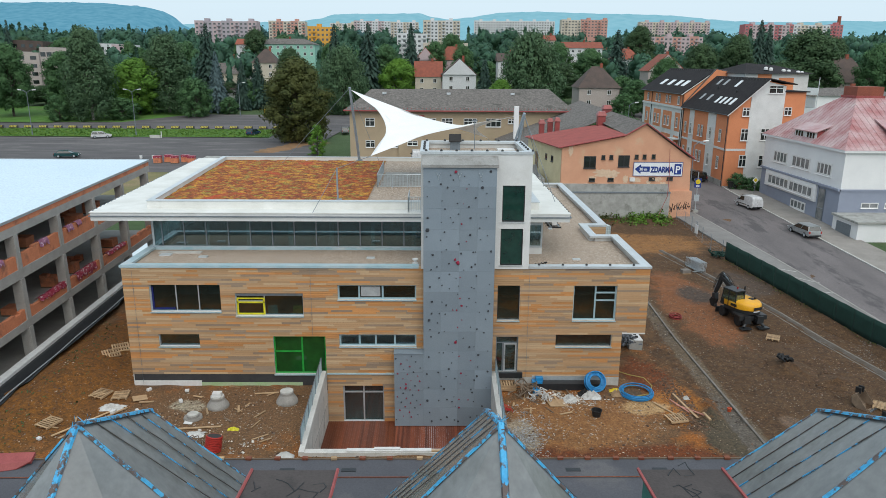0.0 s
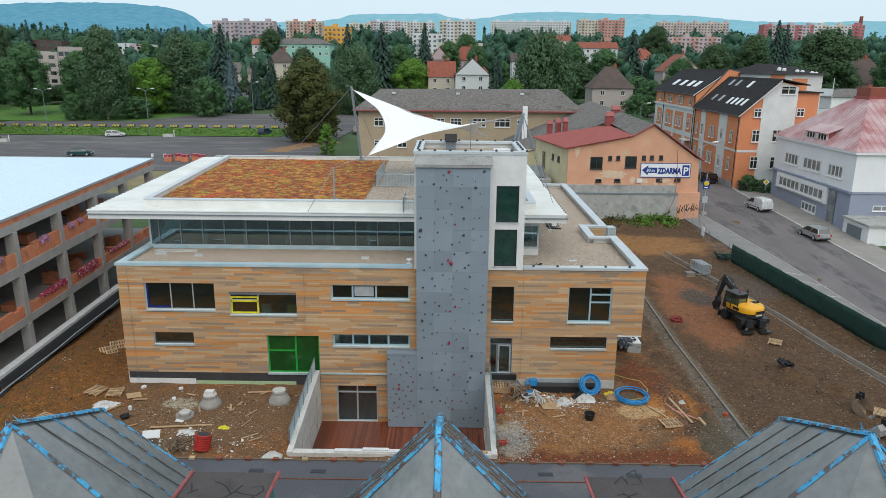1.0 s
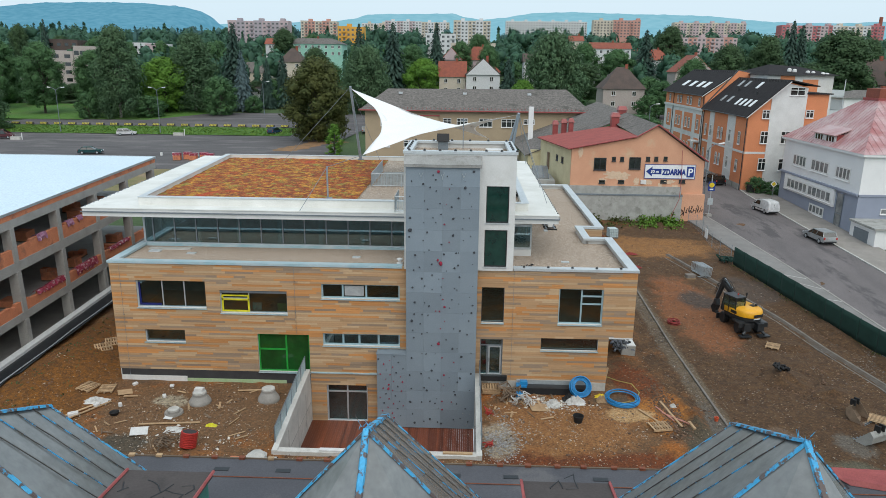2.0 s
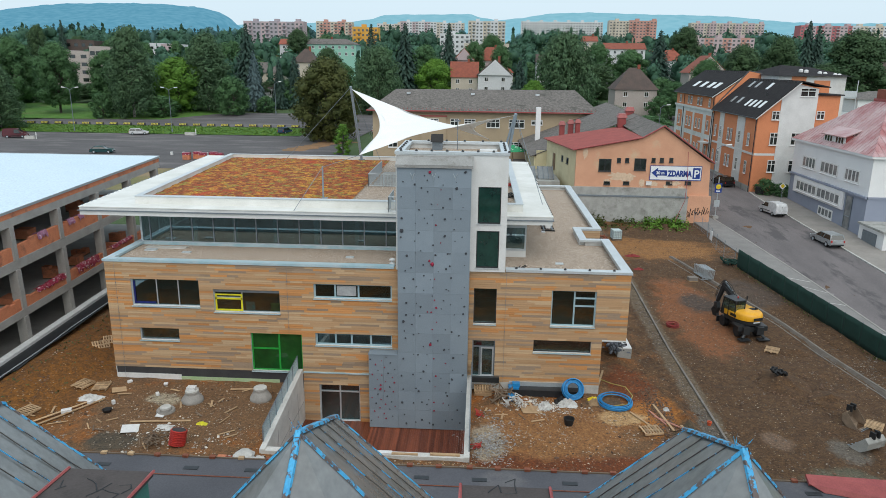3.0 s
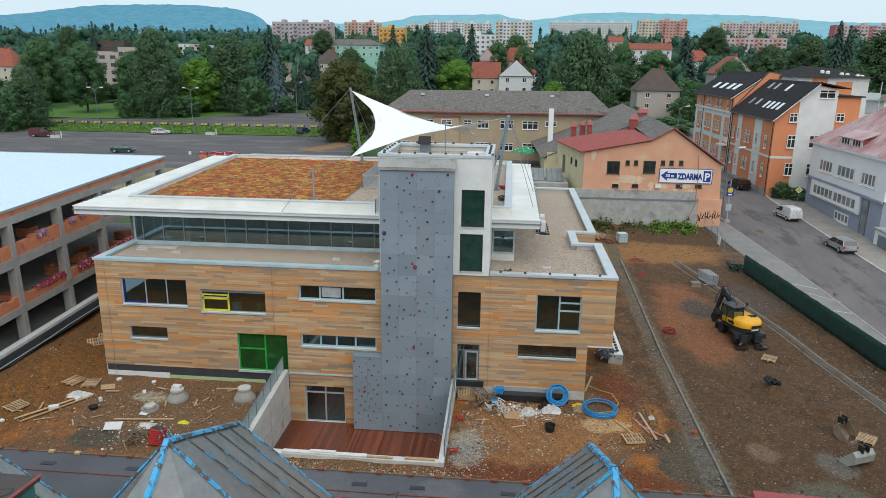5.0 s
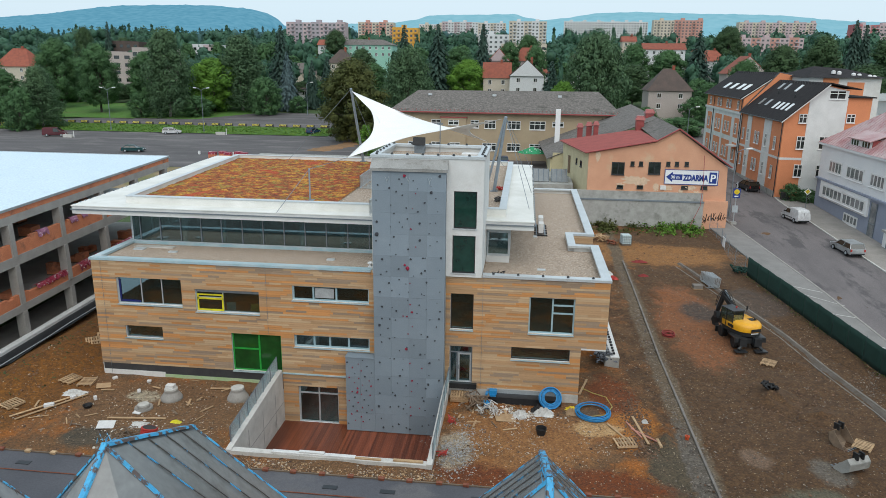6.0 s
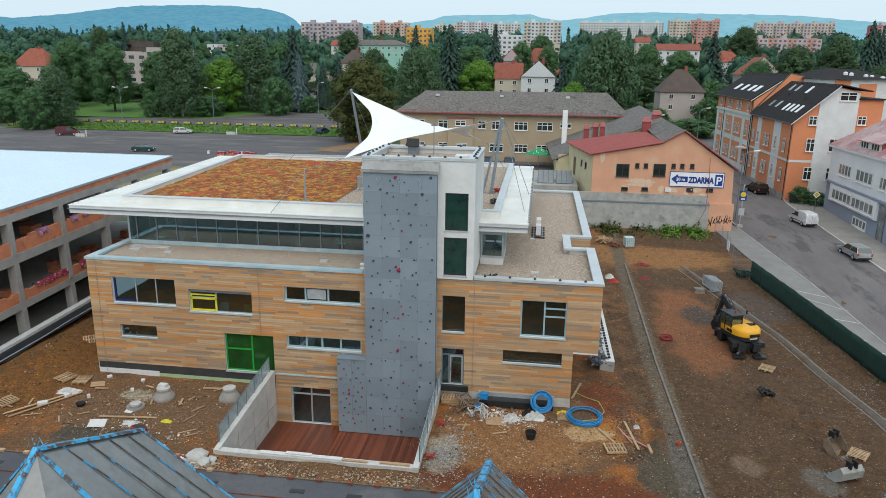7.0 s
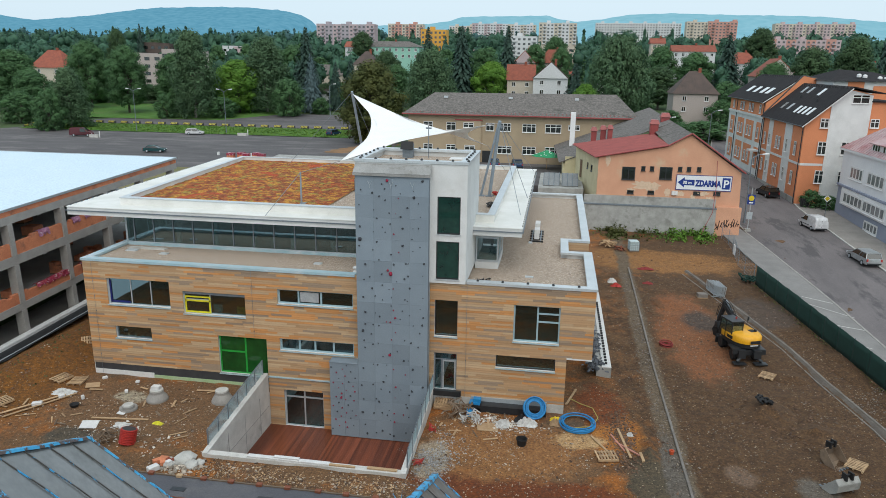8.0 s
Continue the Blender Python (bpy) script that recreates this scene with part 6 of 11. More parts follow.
solid(bm, [tuple(p + d) for p in (pw_low, pw_top, pw_end, Vector((58.4, AM, 17.0)), Vector((RX, AM, 18.0)), Vector((AX - 0.2, AM, 13.4))) for d in (Vector((0, 0.02, 0)), Vector((0, 0.38, 0)))],
      [(0, 2, 8, 10), (2, 4, 6, 8), (1, 11, 9, 3), (3, 9, 7, 5), (0, 1, 3, 2), (2, 3, 5, 4), (4, 5, 7, 6), (10, 11, 1, 0)])
part("party_wall", bm, M["orange"], apt, "orange party wall between the roofs")
bm = bmesh.new()
for p, q in ((pw_low, pw_top), (pw_top, pw_end)):
    tube(bm, p + Vector((0, 0.2, 0.04)), q + Vector((0, 0.2, 0.04)), 0.16, n=6)
part("wall_capping", bm, M["frame_dark"], apt)


def roof_window(slope, y0, s0, s1, w, bright):
    e0, a0, _ = slope
    up = Vector((a0[0] - e0[0], 0, a0[1] - e0[1]))
    nrm = Vector((-up.z, 0, up.x)).normalized()
    p = [Vector((e0[0], y, e0[1])) + up * s + nrm * 0.25 for y, s in ((y0, s0), (y0 + w, s0), (y0 + w, s1), (y0, s1))]
    bm = bmesh.new()
    slab(bm, p[::-1], 0.16)
    part("skylight", bm, M["sign_white"] if bright else M["curtain_pane"], apt, "bright roof window" if bright else "dark roof window")


for y0 in (69.0, 71.0, 73.0, 75.0):
    roof_window(NEAR, y0, 0.24, 0.42, 0.8, True)
for y0, s in ((79.2, 0.28), (82.6, 0.28), (79.6, 0.74), (82.6, 0.74)):
    roof_window(NEAR, y0, s, s + 0.17, 0.9, False)
roof_window(NEAR, 74.4, 0.72, 0.90, 0.9, True)
for y0 in (92.0, 95.6, 100.2, 105.0):
    roof_window(FAR, y0, 0.28, 0.50, 1.7, True)
for y, s in ((72.0, 0.55), (80.5, 0.6)):
    bm = bmesh.new()
    px_ = NEAR[0][0] + (RX - NEAR[0][0]) * s
    pz_ = NEAR[0][1] + (NZ - NEAR[0][1]) * s
    tube(bm, (px_, y, pz_), (px_, y, pz_ + 0.7), 0.12, n=7)
    part("vent_pipe", bm, M["frame_dark"], apt)
# near street front: orange with two white bays
for y0, y1 in ((72.0, 75.4), (81.9, 84.2)):
    boxed("pilaster", M["plaster"], apt, (AX - 0.08, y0, 1.6, AX, y1, 13.8), label="white plaster bay")
boxed("string_course", M["plaster"], apt, (AX - 0.12, AY, 8.25, AX - 0.085, AM - 0.4, 8.6))
boxed("string_course", M["plaster"], apt, (AX, AY - 0.03, 8.25, 49.68, AY - 0.002, 8.6))
boxed("stone_base", M["concrete"], apt, (AX - 0.15, AY, 1.5, AX - 0.1, AE, 3.4), label="rough grey stone base")
for y, w in ((69.2, 0.9), (73.3, 0.9), (77.2, 0.8), (78.7, 0.8), (82.6, 0.9), (85.4, 0.8)):
    for z in (5.1, 9.5):
        put_window(apt, AX - 0.14, y + w, z, w, 2.0, 2, 2, "white", "glass", -90)
# far street front: white frame with orange panels and an orange attic band
boxed("white_front", M["plaster"], apt, (AX - 0.06, AM + 0.4, 3.4, AX, AE, 13.9), label="white plaster front")
boxed("cornice", M["plaster"], apt, (AX - 0.3, AM + 0.4, 13.5, AX - 0.07, AE, 13.9))
for y0, y1 in ((89.2, 92.0), (94.0, 99.4), (100.8, 105.6), (108.4, 111.6)):
    for z0, z1 in ((4.6, 8.3), (9.2, 12.7)):
        boxed("orange_panel", M["orange"], apt, (AX - 0.10, y0, z0, AX - 0.07, y1, z1))
    m = (y0 + y1) / 2
    for dy in ((-0.45,) if y1 - y0 < 4 else (-1.5, 0.5)):
        for z, h in ((5.2, 1.9), (9.9, 1.9), (14.3, 1.5)):
            put_window(apt, AX - 0.14, m + dy + 1.0, z, 1.0, h, 2, 2, "white", "glass", -90)
boxed("porch_roof", M["plaster"], apt, (AX - 1.4, 88.6, 7.7, AX - 0.1, 91.4, 7.95))
# near gable
for x, z, w, h in ((48.5, 13.75, 1.15, 1.35), (48.6, 9.9, 1.2, 1.9), (48.75, 5.7, 1.2, 1.9), (51.75, 9.95, 1.4, 1.9), (51.9, 5.7, 1.4, 1.9)):
    put_window(apt, x, AY - 0.12, z, w, h, 2, 2, "white", "glass")
put_window(apt, 52.3, AY - 0.12, 17.3, 2.3, 1.25, 2, 2, "white", "glass")
put_window(apt, 55.3, AY + 0.27, 13.9, 1.2, 1.25, 2, 2, "white", "glass")
# rear wing with its low hip roof, vents and balconies
boxed("rear_wing", M["plaster"], apt, (54.0, 80, 2, 65.2, 95, 20.2), label="white rear wing")
for x0, x1, z0, z1 in ((56.2, 58.6, 17.6, 20.1), (60.0, 62.6, 13, 19.5)):
    boxed("rear_wing_band", M["orange"], apt, (x0, 79.92, z0, x1, 79.998, z1))
bm = bmesh.new()
solid(bm, [(53.6, 79.3, 20.2), (65.8, 79.3, 20.2), (65.8, 95.6, 20.2), (53.6, 95.6, 20.2), (57.0, 87, 22.0), (62.4, 87, 21.6)], [(0, 1, 5, 4), (1, 2, 5), (2, 3, 4, 5), (3, 0, 4), (3, 2, 1, 0)])
part("rear_wing_roof", bm, M["slate"], apt, "black low hip roof")
for x, y in ((58.4, 82), (59.3, 82), (61.4, 81.6), (62.3, 81.6), (63.6, 80.8), (64.3, 80.8)):
    bm = bmesh.new()
    lathe(bm, [(0.34, -0.1), (0.34, 0.28), (0.22, 0.42), (0.04, 0.46)], 12, (x, y, 20.9 - 0.12 * (x - 58.4)))
    part("roof_dome", bm, M["white"], apt, "small white roof dome")
for z in (13.2, 16.6):
    boxed("balcony", M["cap"], apt, (65.2, 80.2, z, 67.4, 84, z + 0.2), (65.2, 80.15, z + 0.2, 67.4, 80.2, z + 1.2), (67.35, 80.2, z + 0.2, 67.4, 84, z + 1.2))
boxed("balcony_post", M["cap"], apt, (67.3, 80.2, 2, 67.4, 80.3, 19.6))
bm = bmesh.new()
for y, z in ((AY + 0.1, 13.9), (AM - 0.3, 13.9), (AM + 0.7, 16.2), (107.2, 16.2)):
    tube(bm, (AX - 0.16, y, 1.6), (AX - 0.16, y, z), 0.07, n=6)
part("downpipe", bm, M["frame_dark"], apt)

# --- grey villa with red tin hip roof ---
villa = thing("grey_villa", "grey and blue-grey plastered villa with a bleached red tin hip roof", "house", kind="structure")
GX, GY0, GY1 = 50.6, 41.0, 62.5
boxed("upper_wall", M["greyplaster"], villa, (GX, GY0, 6.4, 67, GY1, 11.2))
boxed("lower_wall", M["blueplaster"], villa, (GX, GY0, 0.2, 67, GY1, 6.4), label="blue-grey lower wall")
boxed("pale_bay", M["greyplaster"], villa, (GX - 0.25, 46.2, 4.0, GX, 60.6, 6.3), label="pale bay round the wide window")
boxed("string_course", M["blueplaster"], villa, (GX - 0.3, GY0 - 0.1, 6.35, GX, GY1, 6.6), (GX - 0.1, GY0 - 0.1, 6.35, 67, GY0, 6.6))
boxed("cornice", M["greyplaster"], villa, (GX - 0.4, GY0 - 0.4, 11.2, 67.4, GY1 + 0.4, 11.5))
bm = bmesh.new()
solid(bm, [(GX - 0.45, GY0 - 0.45, 11.5), (67.4, GY0 - 0.45, 11.5), (67.4, GY1 + 0.4, 11.5), (GX - 0.45, GY1 + 0.4, 11.5), (56.6, 50.6, 17.6), (60.0, 50.6, 17.6), (60.0, 53.6, 17.6), (56.6, 53.6, 17.6)],
      [(0, 1, 5, 4), (1, 2, 6, 5), (2, 3, 7, 6), (3, 0, 4, 7), (4, 5, 6, 7)])
part("tin_roof", bm, M["tin_pale"], villa, "bleached red tin hip roof")
def villa_seam(a, b):
    bm = bmesh.new()
    tube(bm, a, b, 0.035, n=4)
    part("seam", bm, M["tin_pale"], villa)


for i in range(1, 30):
    y = GY0 - 0.45 + (GY1 + 0.85 - GY0) * i / 30
    f = min(1.0, (y - GY0 + 0.45) / (50.6 - GY0 + 0.45), (GY1 + 0.4 - y) / (GY1 + 0.4 - 53.6))
    villa_seam((GX - 0.45, y, 11.53), (GX - 0.45 + (57.05 - GX) * f, y, 11.53 + 6.1 * f))
for i in range(1, 22):
    x = GX - 0.45 + (67.85 - GX) * i / 22
    f = min(1.0, (x - GX + 0.45) / (57.05 - GX), (67.4 - x) / 7.4)
    villa_seam((x, GY0 - 0.45, 11.53), (x, GY0 - 0.45 + (51.05 - GY0) * f, 11.53 + 6.1 * f))
boxed("roof_block", M["redtile"], villa, (56.5, 50.5, 17.55, 60.1, 53.7, 18.9))
boxed("roof_block_cap", M["redpaint"], villa, (56.3, 50.3, 17.4, 60.3, 53.9, 17.7))
dorm = new("dormer")
dorm.parent = villa
bm = bmesh.new()
prism(bm, [(50.9, 48.6), (54.6, 48.6), (54.6, 54.4), (50.9, 54.4)], 11.6, 13.1)
part("dormer_body", bm, M["tin"], dorm)
bm = bmesh.new()
slab(bm, [(50.4, 48.3, 13.0), (55.4, 48.3, 15.0), (55.4, 54.7, 15.0), (50.4, 54.7, 13.0)], 0.12)
part("dormer_roof", bm, M["tin_pale"], dorm)
boxed("dormer_front", M["white"], dorm, (50.80, 48.7, 11.6, 50.9, 54.3, 13.05))
put_window(villa, 50.78, 54.2, 11.75, 2.3, 1.2, 3, 1, "white", "glass", -90, 0.15)
put_window(villa, 50.78, 51.2, 11.75, 2.3, 1.2, 3, 1, "white", "glass", -90, 0.15)
dorm2 = new("dormer")
dorm2.parent = villa
boxed("dormer_body", M["tin"], dorm2, (57.0, 41.6, 11.6, 62, 45.5, 13.2))
bm = bmesh.new()
slab(bm, [(56.6, 41.2, 13.1), (62.4, 41.2, 13.1), (62.4, 46, 15.0), (56.6, 46, 15.0)], 0.12)
part("dormer_roof", bm, M["tin_pale"], dorm2)
for y, z in ((46.6, 13.1),):
    bm = bmesh.new()
    slab(bm, [(52.3, y, 13.35), (53.6, y, 14.5), (53.6, y - 1.0, 14.5), (52.3, y - 1.0, 13.35)][::-1], 0.06)
    part("roof_window", bm, M["glass"], villa)
for y, w in ((59.2, 4.0), (53.7, 4.8), (47.1, 3.6)):
    put_window(villa, GX - 0.03, y, 7.75, w, 1.65, 4, 1, "white", "curtain_pane", -90, 0.2)
put_window(villa, GX - 0.28, 59.6, 4.35, 6.2, 1.5, 5, 1, "white", "curtain_pane", -90, 0.2)
put_window(villa, GX - 0.28, 53.2, 4.35, 6.3, 1.5, 5, 1, "white", "curtain_pane", -90, 0.2)
put_window(villa, GX - 0.03, 52.6, 2.1, 4.0, 1.25, 4, 1, "white", "curtain_pane", -90, 0.2)
boxed("stair_window", M["curtain_pane"], villa, (GX - 0.06, 44.2, 1.0, GX, 45.6, 6.0))
boxed("stair_window_frame", M["steel"], villa, (GX - 0.1, 44.1, 1.0, GX - 0.06, 44.2, 6.1), (GX - 0.1, 45.6, 1.0, GX - 0.06, 45.7, 6.1), (GX - 0.1, 44.2, 3.4, GX - 0.06, 45.6, 3.5))
for x in (53.5, 56.5):
    put_window(villa, x, GY0 - 0.03, 4.2, 2.2, 0.7, 2, 1, "white", "curtain_pane")
garage = thing("garage", "low grey garage with a flat roof beside the villa", "garage", kind="structure")
boxed("wall_body", M["greyplaster"], garage, (50.2, 35.6, 0.3, 66, 41, 3.4))
boxed("flat_roof", M["concrete"], garage, (49.9, 35.3, 3.4, 66, 41, 3.65))
boxed("garage_door", M["steel"], garage, (50.12, 37.0, 0.5, 50.2, 40.0, 2.9))

# ---------- roof that the camera flies over ----------
near_roof = thing("factory_roof", "grey sheet roof with glazed lanterns below the camera", "roof", kind="structure")
RE = -23.0
boxed("roof_sheet", M["sheetgrey"], near_roof, (-40, -60, 7.6, 42, RE, 8.12), label="grey bitumen sheet")
boxed("outer_wall", M["concrete_light"], near_roof, (-40, -60, -0.8, 42, RE - 0.25, 7.6))
boxed("eave_board", M["timber_old"], near_roof, (-40, RE, 7.95, 42, RE + 0.05, 8.16))
for sx, x0 in ((1, 15.1), (-1, -14.3)):
    bm = bmesh.new()
    slab(bm, [(x0, RE - 0.02, 8.45), (x0, RE - 0.35, 8.30), (x0 + sx * 9, RE - 2.3, 8.30), (x0 + sx * 9, RE - 0.9, 8.62)][::sx], 0.12)
    slab(bm, [(x0, RE - 0.35, 8.30), (x0 + sx * 0.4, RE - 0.6, 8.14), (x0 + sx * 9, RE - 3.0, 8.14), (x0 + sx * 9, RE - 2.3, 8.30)][::sx], 0.05)
    part("red_flashing", bm, M["redpaint"], near_roof, "faded red flashing")
bracket_meshes = []
for mat in ("rust", "timber"):
    bm = bmesh.new()
    box(bm, -0.10, -0.04, 0, 0.10, 0.10, 0.08)
    box(bm, -0.04, 0.10, -0.16, 0.04, 0.15, 0.04)
    bracket_meshes.append(mesh_of("bracket", bm, M[mat]))
for i in range(62):
    ob = new("bracket", bracket_meshes[0 if rnd.random() < 0.85 else 1])
    ob.parent = near_roof
    ob.matrix_basis = pose(-29.6 + 0.985 * i + rnd.uniform(-0.06, 0.06), RE - 0.02, 8.13, 0, 0, rnd.uniform(-6, 6))
bm = bmesh.new()
tube(bm, (-40, -24.1, 8.14), (42, -24.1, 8.14), 0.02, n=4)
part("lightning_wire", bm, M["rust"], near_roof)
for i in range(14):
    x = -14 + 2.6 * i + rnd.uniform(-0.5, 0.5)
    bm = bmesh.new()
    box(bm, x, -23.75, 8.12, x + 0.5, -23.55, 8.135)
    part("patch", bm, M["foil_black"], near_roof)


def lantern(x, seed):
    q = random.Random(seed)
    t = thing("roof_lantern", "large old roof lantern of dusty wired glass with peeling blue ribs", "skylight", pose(x, -32.6, 8.1), "glazed lanterns on the factory roof")
    n, f = Vector((0, 0, 6.7)), Vector((0, 3.3, 5.26))
    zb = 0.35
    a, b = Vector((-3.9, 5.1, zb)), Vector((3.9, 5.1, zb))
    c, d = Vector((-3.98, 0.35, 2.2)), Vector((3.98, 0.35, 2.2))
    c2, d2 = Vector((-4.02, 2.3, zb)), Vector((4.02, 2.3, zb))
    e = Vector((0, -5.4, 2.75))
    l2, r2 = Vector((-3.98, -4.0, 0.6)), Vector((3.98, -4.0, 0.6))
    for pts in ((f, a, b), (n, f, b, d2, d), (f, n, c, c2, a), (n, d, r2, e), (n, e, l2, c)):
        bm = bmesh.new()
        cen = sum(pts, Vector()) / len(pts)
        nr = (pts[1] - pts[0]).cross(pts[2] - pts[0]).normalized()
        if nr.z < 0:
            nr = -nr
        v = [bm.verts.new(p) for p in pts]
        w = [bm.verts.new(p - nr * 0.03) for p in pts]
        bm.faces.new(v)
        bm.faces.new(w[::-1])
        for i in range(len(v)):
            bm.faces.new((v[i], v[(i + 1) % len(v)], w[(i + 1) % len(v)], w[i]))
        part("glazing", bm, M["lantern_glass"], t, "dusty wired glass")

    def rib(p, r, wdt, mat, name="rib", lift=0.03):
        bm = bmesh.new()
        m = (r - p).normalized()
        s = m.cross(Vector((0, 0, 1))).normalized() * wdt
        u = Vector((0, 0, lift))
        k = max(2, int((r - p).length / 0.35))
        prev = None
        for i in range(k + 1):
            o = p.lerp(r, i / k) + Vector((q.uniform(-0.008, 0.008), q.uniform(-0.008, 0.008), q.uniform(-0.006, 0.006)))
            row = [bm.verts.new(o - s * 1.2), bm.verts.new(o - s * 0.8 + u), bm.verts.new(o + s * 0.8 + u), bm.verts.new(o + s * 1.2)]
            if prev:
                for j in range(3):
                    bm.faces.new((prev[j], prev[j + 1], row[j + 1], row[j]))
            prev = row
        part(name, bm, mat, t)

    rib(n, f, 0.07, M["blue_tape"], "ridge_bar", 0.06)
    for p in (a, b):
        rib(f, p, 0.035, M["blue_tape"], "hip_bar")
    for p in (c, d):
        rib(n, p, 0.038, M["blue_tape"], "hip_bar", 0.06)
    rib(n, e, 0.06, M["blue_tape"], "hip_bar", 0.06)
    for sgn, far in ((-1, a), (1, b)):
        for i in range(1, 5):
            p = n.lerp(f, i / 5)
            rib(p, p + (far - f) * (0.97 if i > 1 else 0.9), 0.011, M["rib_old"])
        for i in range(1, 3):
            p = f.lerp(far, 0.3 * i)
            rib(p, Vector((far.x, p.y - 0.6 - 0.3 * i, far.z + 0.3)), 0.018, M["rib_old"])
    for sgn in (-1, 1):
        p = n.lerp(e, 0.32)
        rib(p, p + Vector((sgn * 2.0, -0.5, -1.5)), 0.04, M["blue_tape"] if sgn < 0 else M["rib_old"])
    for _ in range(7):
        p = n + Vector((q.uniform(-0.15, 0.15), q.uniform(-0.2, 0.25), q.uniform(-0.05, 0.05)))
        bm = bmesh.new()
        tube(bm, p, p + Vector((q.uniform(-0.12, 0.12), q.uniform(-0.1, 0.1), q.uniform(0.05, 0.22))), 0.012, 0.004, 4)
        part("paint_flake", bm, M["blue_tape"], t)
    boxed("kerb", M["sheetgrey"], t, (-4.02, 2.2, 0.0, 4.02, 5.2, 0.36), (-4.0, -5.6, 0.0, 4.0, 2.2, 0.5))


for i in range(6):
    lantern(-15.55 + 8.16 * i, 20 + i)
for x in (-11.6, -3.45, 4.7, 12.85):
    t = thing("roof_turret", "small roof turret with dark shingles and faded red edges", "roof turret", pose(x, -31.7, 8.1), "turrets between the lanterns")
    boxed("turret_wall", M["greenpaint"], t, (-0.8, -6, 0, 0.8, -0.1, 5.0), label="faded green side wall")
    bm = bmesh.new()
    slab(bm, [(-0.88, -6, 5.6), (0.88, -6, 5.6), (0.88, 0, 5.15), (-0.88, 0, 5.15)], 0.1)
    part("turret_roof", bm, M["shingle"], t, "dark bitumen shingles")
    bm = bmesh.new()
    for sx in (-0.9, 0.9):
        tube(bm, (sx, 0.0, 5.17), (sx, -6, 5.62), 0.035, n=5)
    part("edge_trim", bm, M["redpaint"], t, "faded red edge trim")
    bm = bmesh.new()
    q = random.Random(int(x * 10))
    for _ in range(9):
        p = Vector((q.uniform(-0.7, 0.7), q.uniform(-2.2, -0.2), 0))
        for _ in range(4):
            r = p + Vector((q.uniform(-0.25, 0.25), q.uniform(-0.35, 0.35), 0))
            r.x = max(-0.85, min(0.85, r.x))
            z0, z1 = 5.155 - 0.075 * p.y, 5.155 - 0.075 * r.y
            tube(bm, (p.x, p.y, z0), (r.x, r.y, z1), 0.012, n=4)
            p = r
    tagged(part("crack_pattern", bm, M["foil_black"], t), kind="stuff")


# ---------- the building site ----------
M["kerb_site"] = material("muddy_kerb_stone", (0.22, 0.20, 0.18), (0.15, 0.13, 0.112), 0.9, scale=1.2, fine=14, bump=0.2)


def kerb_run(name, pts, label, w=0.07, h=0.12):
    bm = bmesh.new()
    prev = None
    for i in range(len(pts) - 1):
        (xa, ya), (xb, yb) = pts[i], pts[i + 1]
        n = 40
        for k in range(n + (1 if i == len(pts) - 2 else 0)):
            x, y = xa + (xb - xa) * k / n, ya + (yb - ya) * k / n
            z = ground_z(x, y)
            row = [bm.verts.new(p) for p in ((x - w, y, z - 0.1), (x - w, y, z + h), (x + w, y, z + h), (x + w, y, z - 0.1))]
            if prev:
                for j in range(3):
                    bm.faces.new((prev[j], prev[j + 1], row[j + 1], row[j]))
            prev = row
    return one(name, bm, M["kerb_site"], label, "kerb", kind="structure")


M["slurry"] = material("grey_concrete_slurry", (0.125, 0.108, 0.092), (0.085, 0.07, 0.058), 0.9, scale=1.3, fine=9, bump=0.4, spots=(0.085, 0.066, 0.05), spot_scale=0.8, spot_at=0.5)


def patch(name, path, mat, label, width, dz=0.03, seed=1):
    """A ragged strip lying on the earth along a path."""
    bm = bmesh.new()
    prev = None
    n = 50
    ys = [p[1] for p in path]
    xs = [p[0] for p in path]
    for i in range(n + 1):
        y = ys[0] + (ys[-1] - ys[0]) * i / n
        x = float(np.interp(y, ys, xs))
        w0 = width * (0.7 + 0.6 * noise.noise(Vector((y * 0.5, seed, 0))))
        w1 = width * (0.7 + 0.6 * noise.noise(Vector((y * 0.5, seed + 9, 0))))
        row = []
        for k, f in enumerate((-1.0, -0.5, 0, 0.5, 1.0)):
            xx = x + (w0 if f < 0 else w1) * f
            row.append(bm.verts.new((xx, y, ground_z(xx, y) + (dz + 0.07 if abs(f) < 0.9 else -0.12))))
        if prev:
            for k in range(4):
                bm.faces.new((prev[k], prev[k + 1], row[k + 1], row[k]))
        prev = row
    return one(name, bm, mat, label, "ground", kind="structure", smooth=True)


patch("ground_slurry", [(33.6, -8), (32.5, 1.4), (30.5, 13.4), (25.5, 31.7)], M["slurry"], "grey concrete slurry along the new kerb", 0.6, 0.02, 5)
kerb_run("kerb_new", [(19.3, -16), (19.3, 8), (19.43, 31.6)], "new grey concrete kerb along the access way")
kerb_run("kerb_inner", [(32.9, -8), (32.0, 1.4), (29.85, 13.4), (24.85, 30.5)], "second row of grey kerb stones half sunk in the earth", 0.05, 0.035)
kerb_run("kerb_new_2", [(33.6, -8), (32.7, 1.4), (30.55, 13.4), (25.45, 31.7)], "new grey concrete kerb along the future drive")

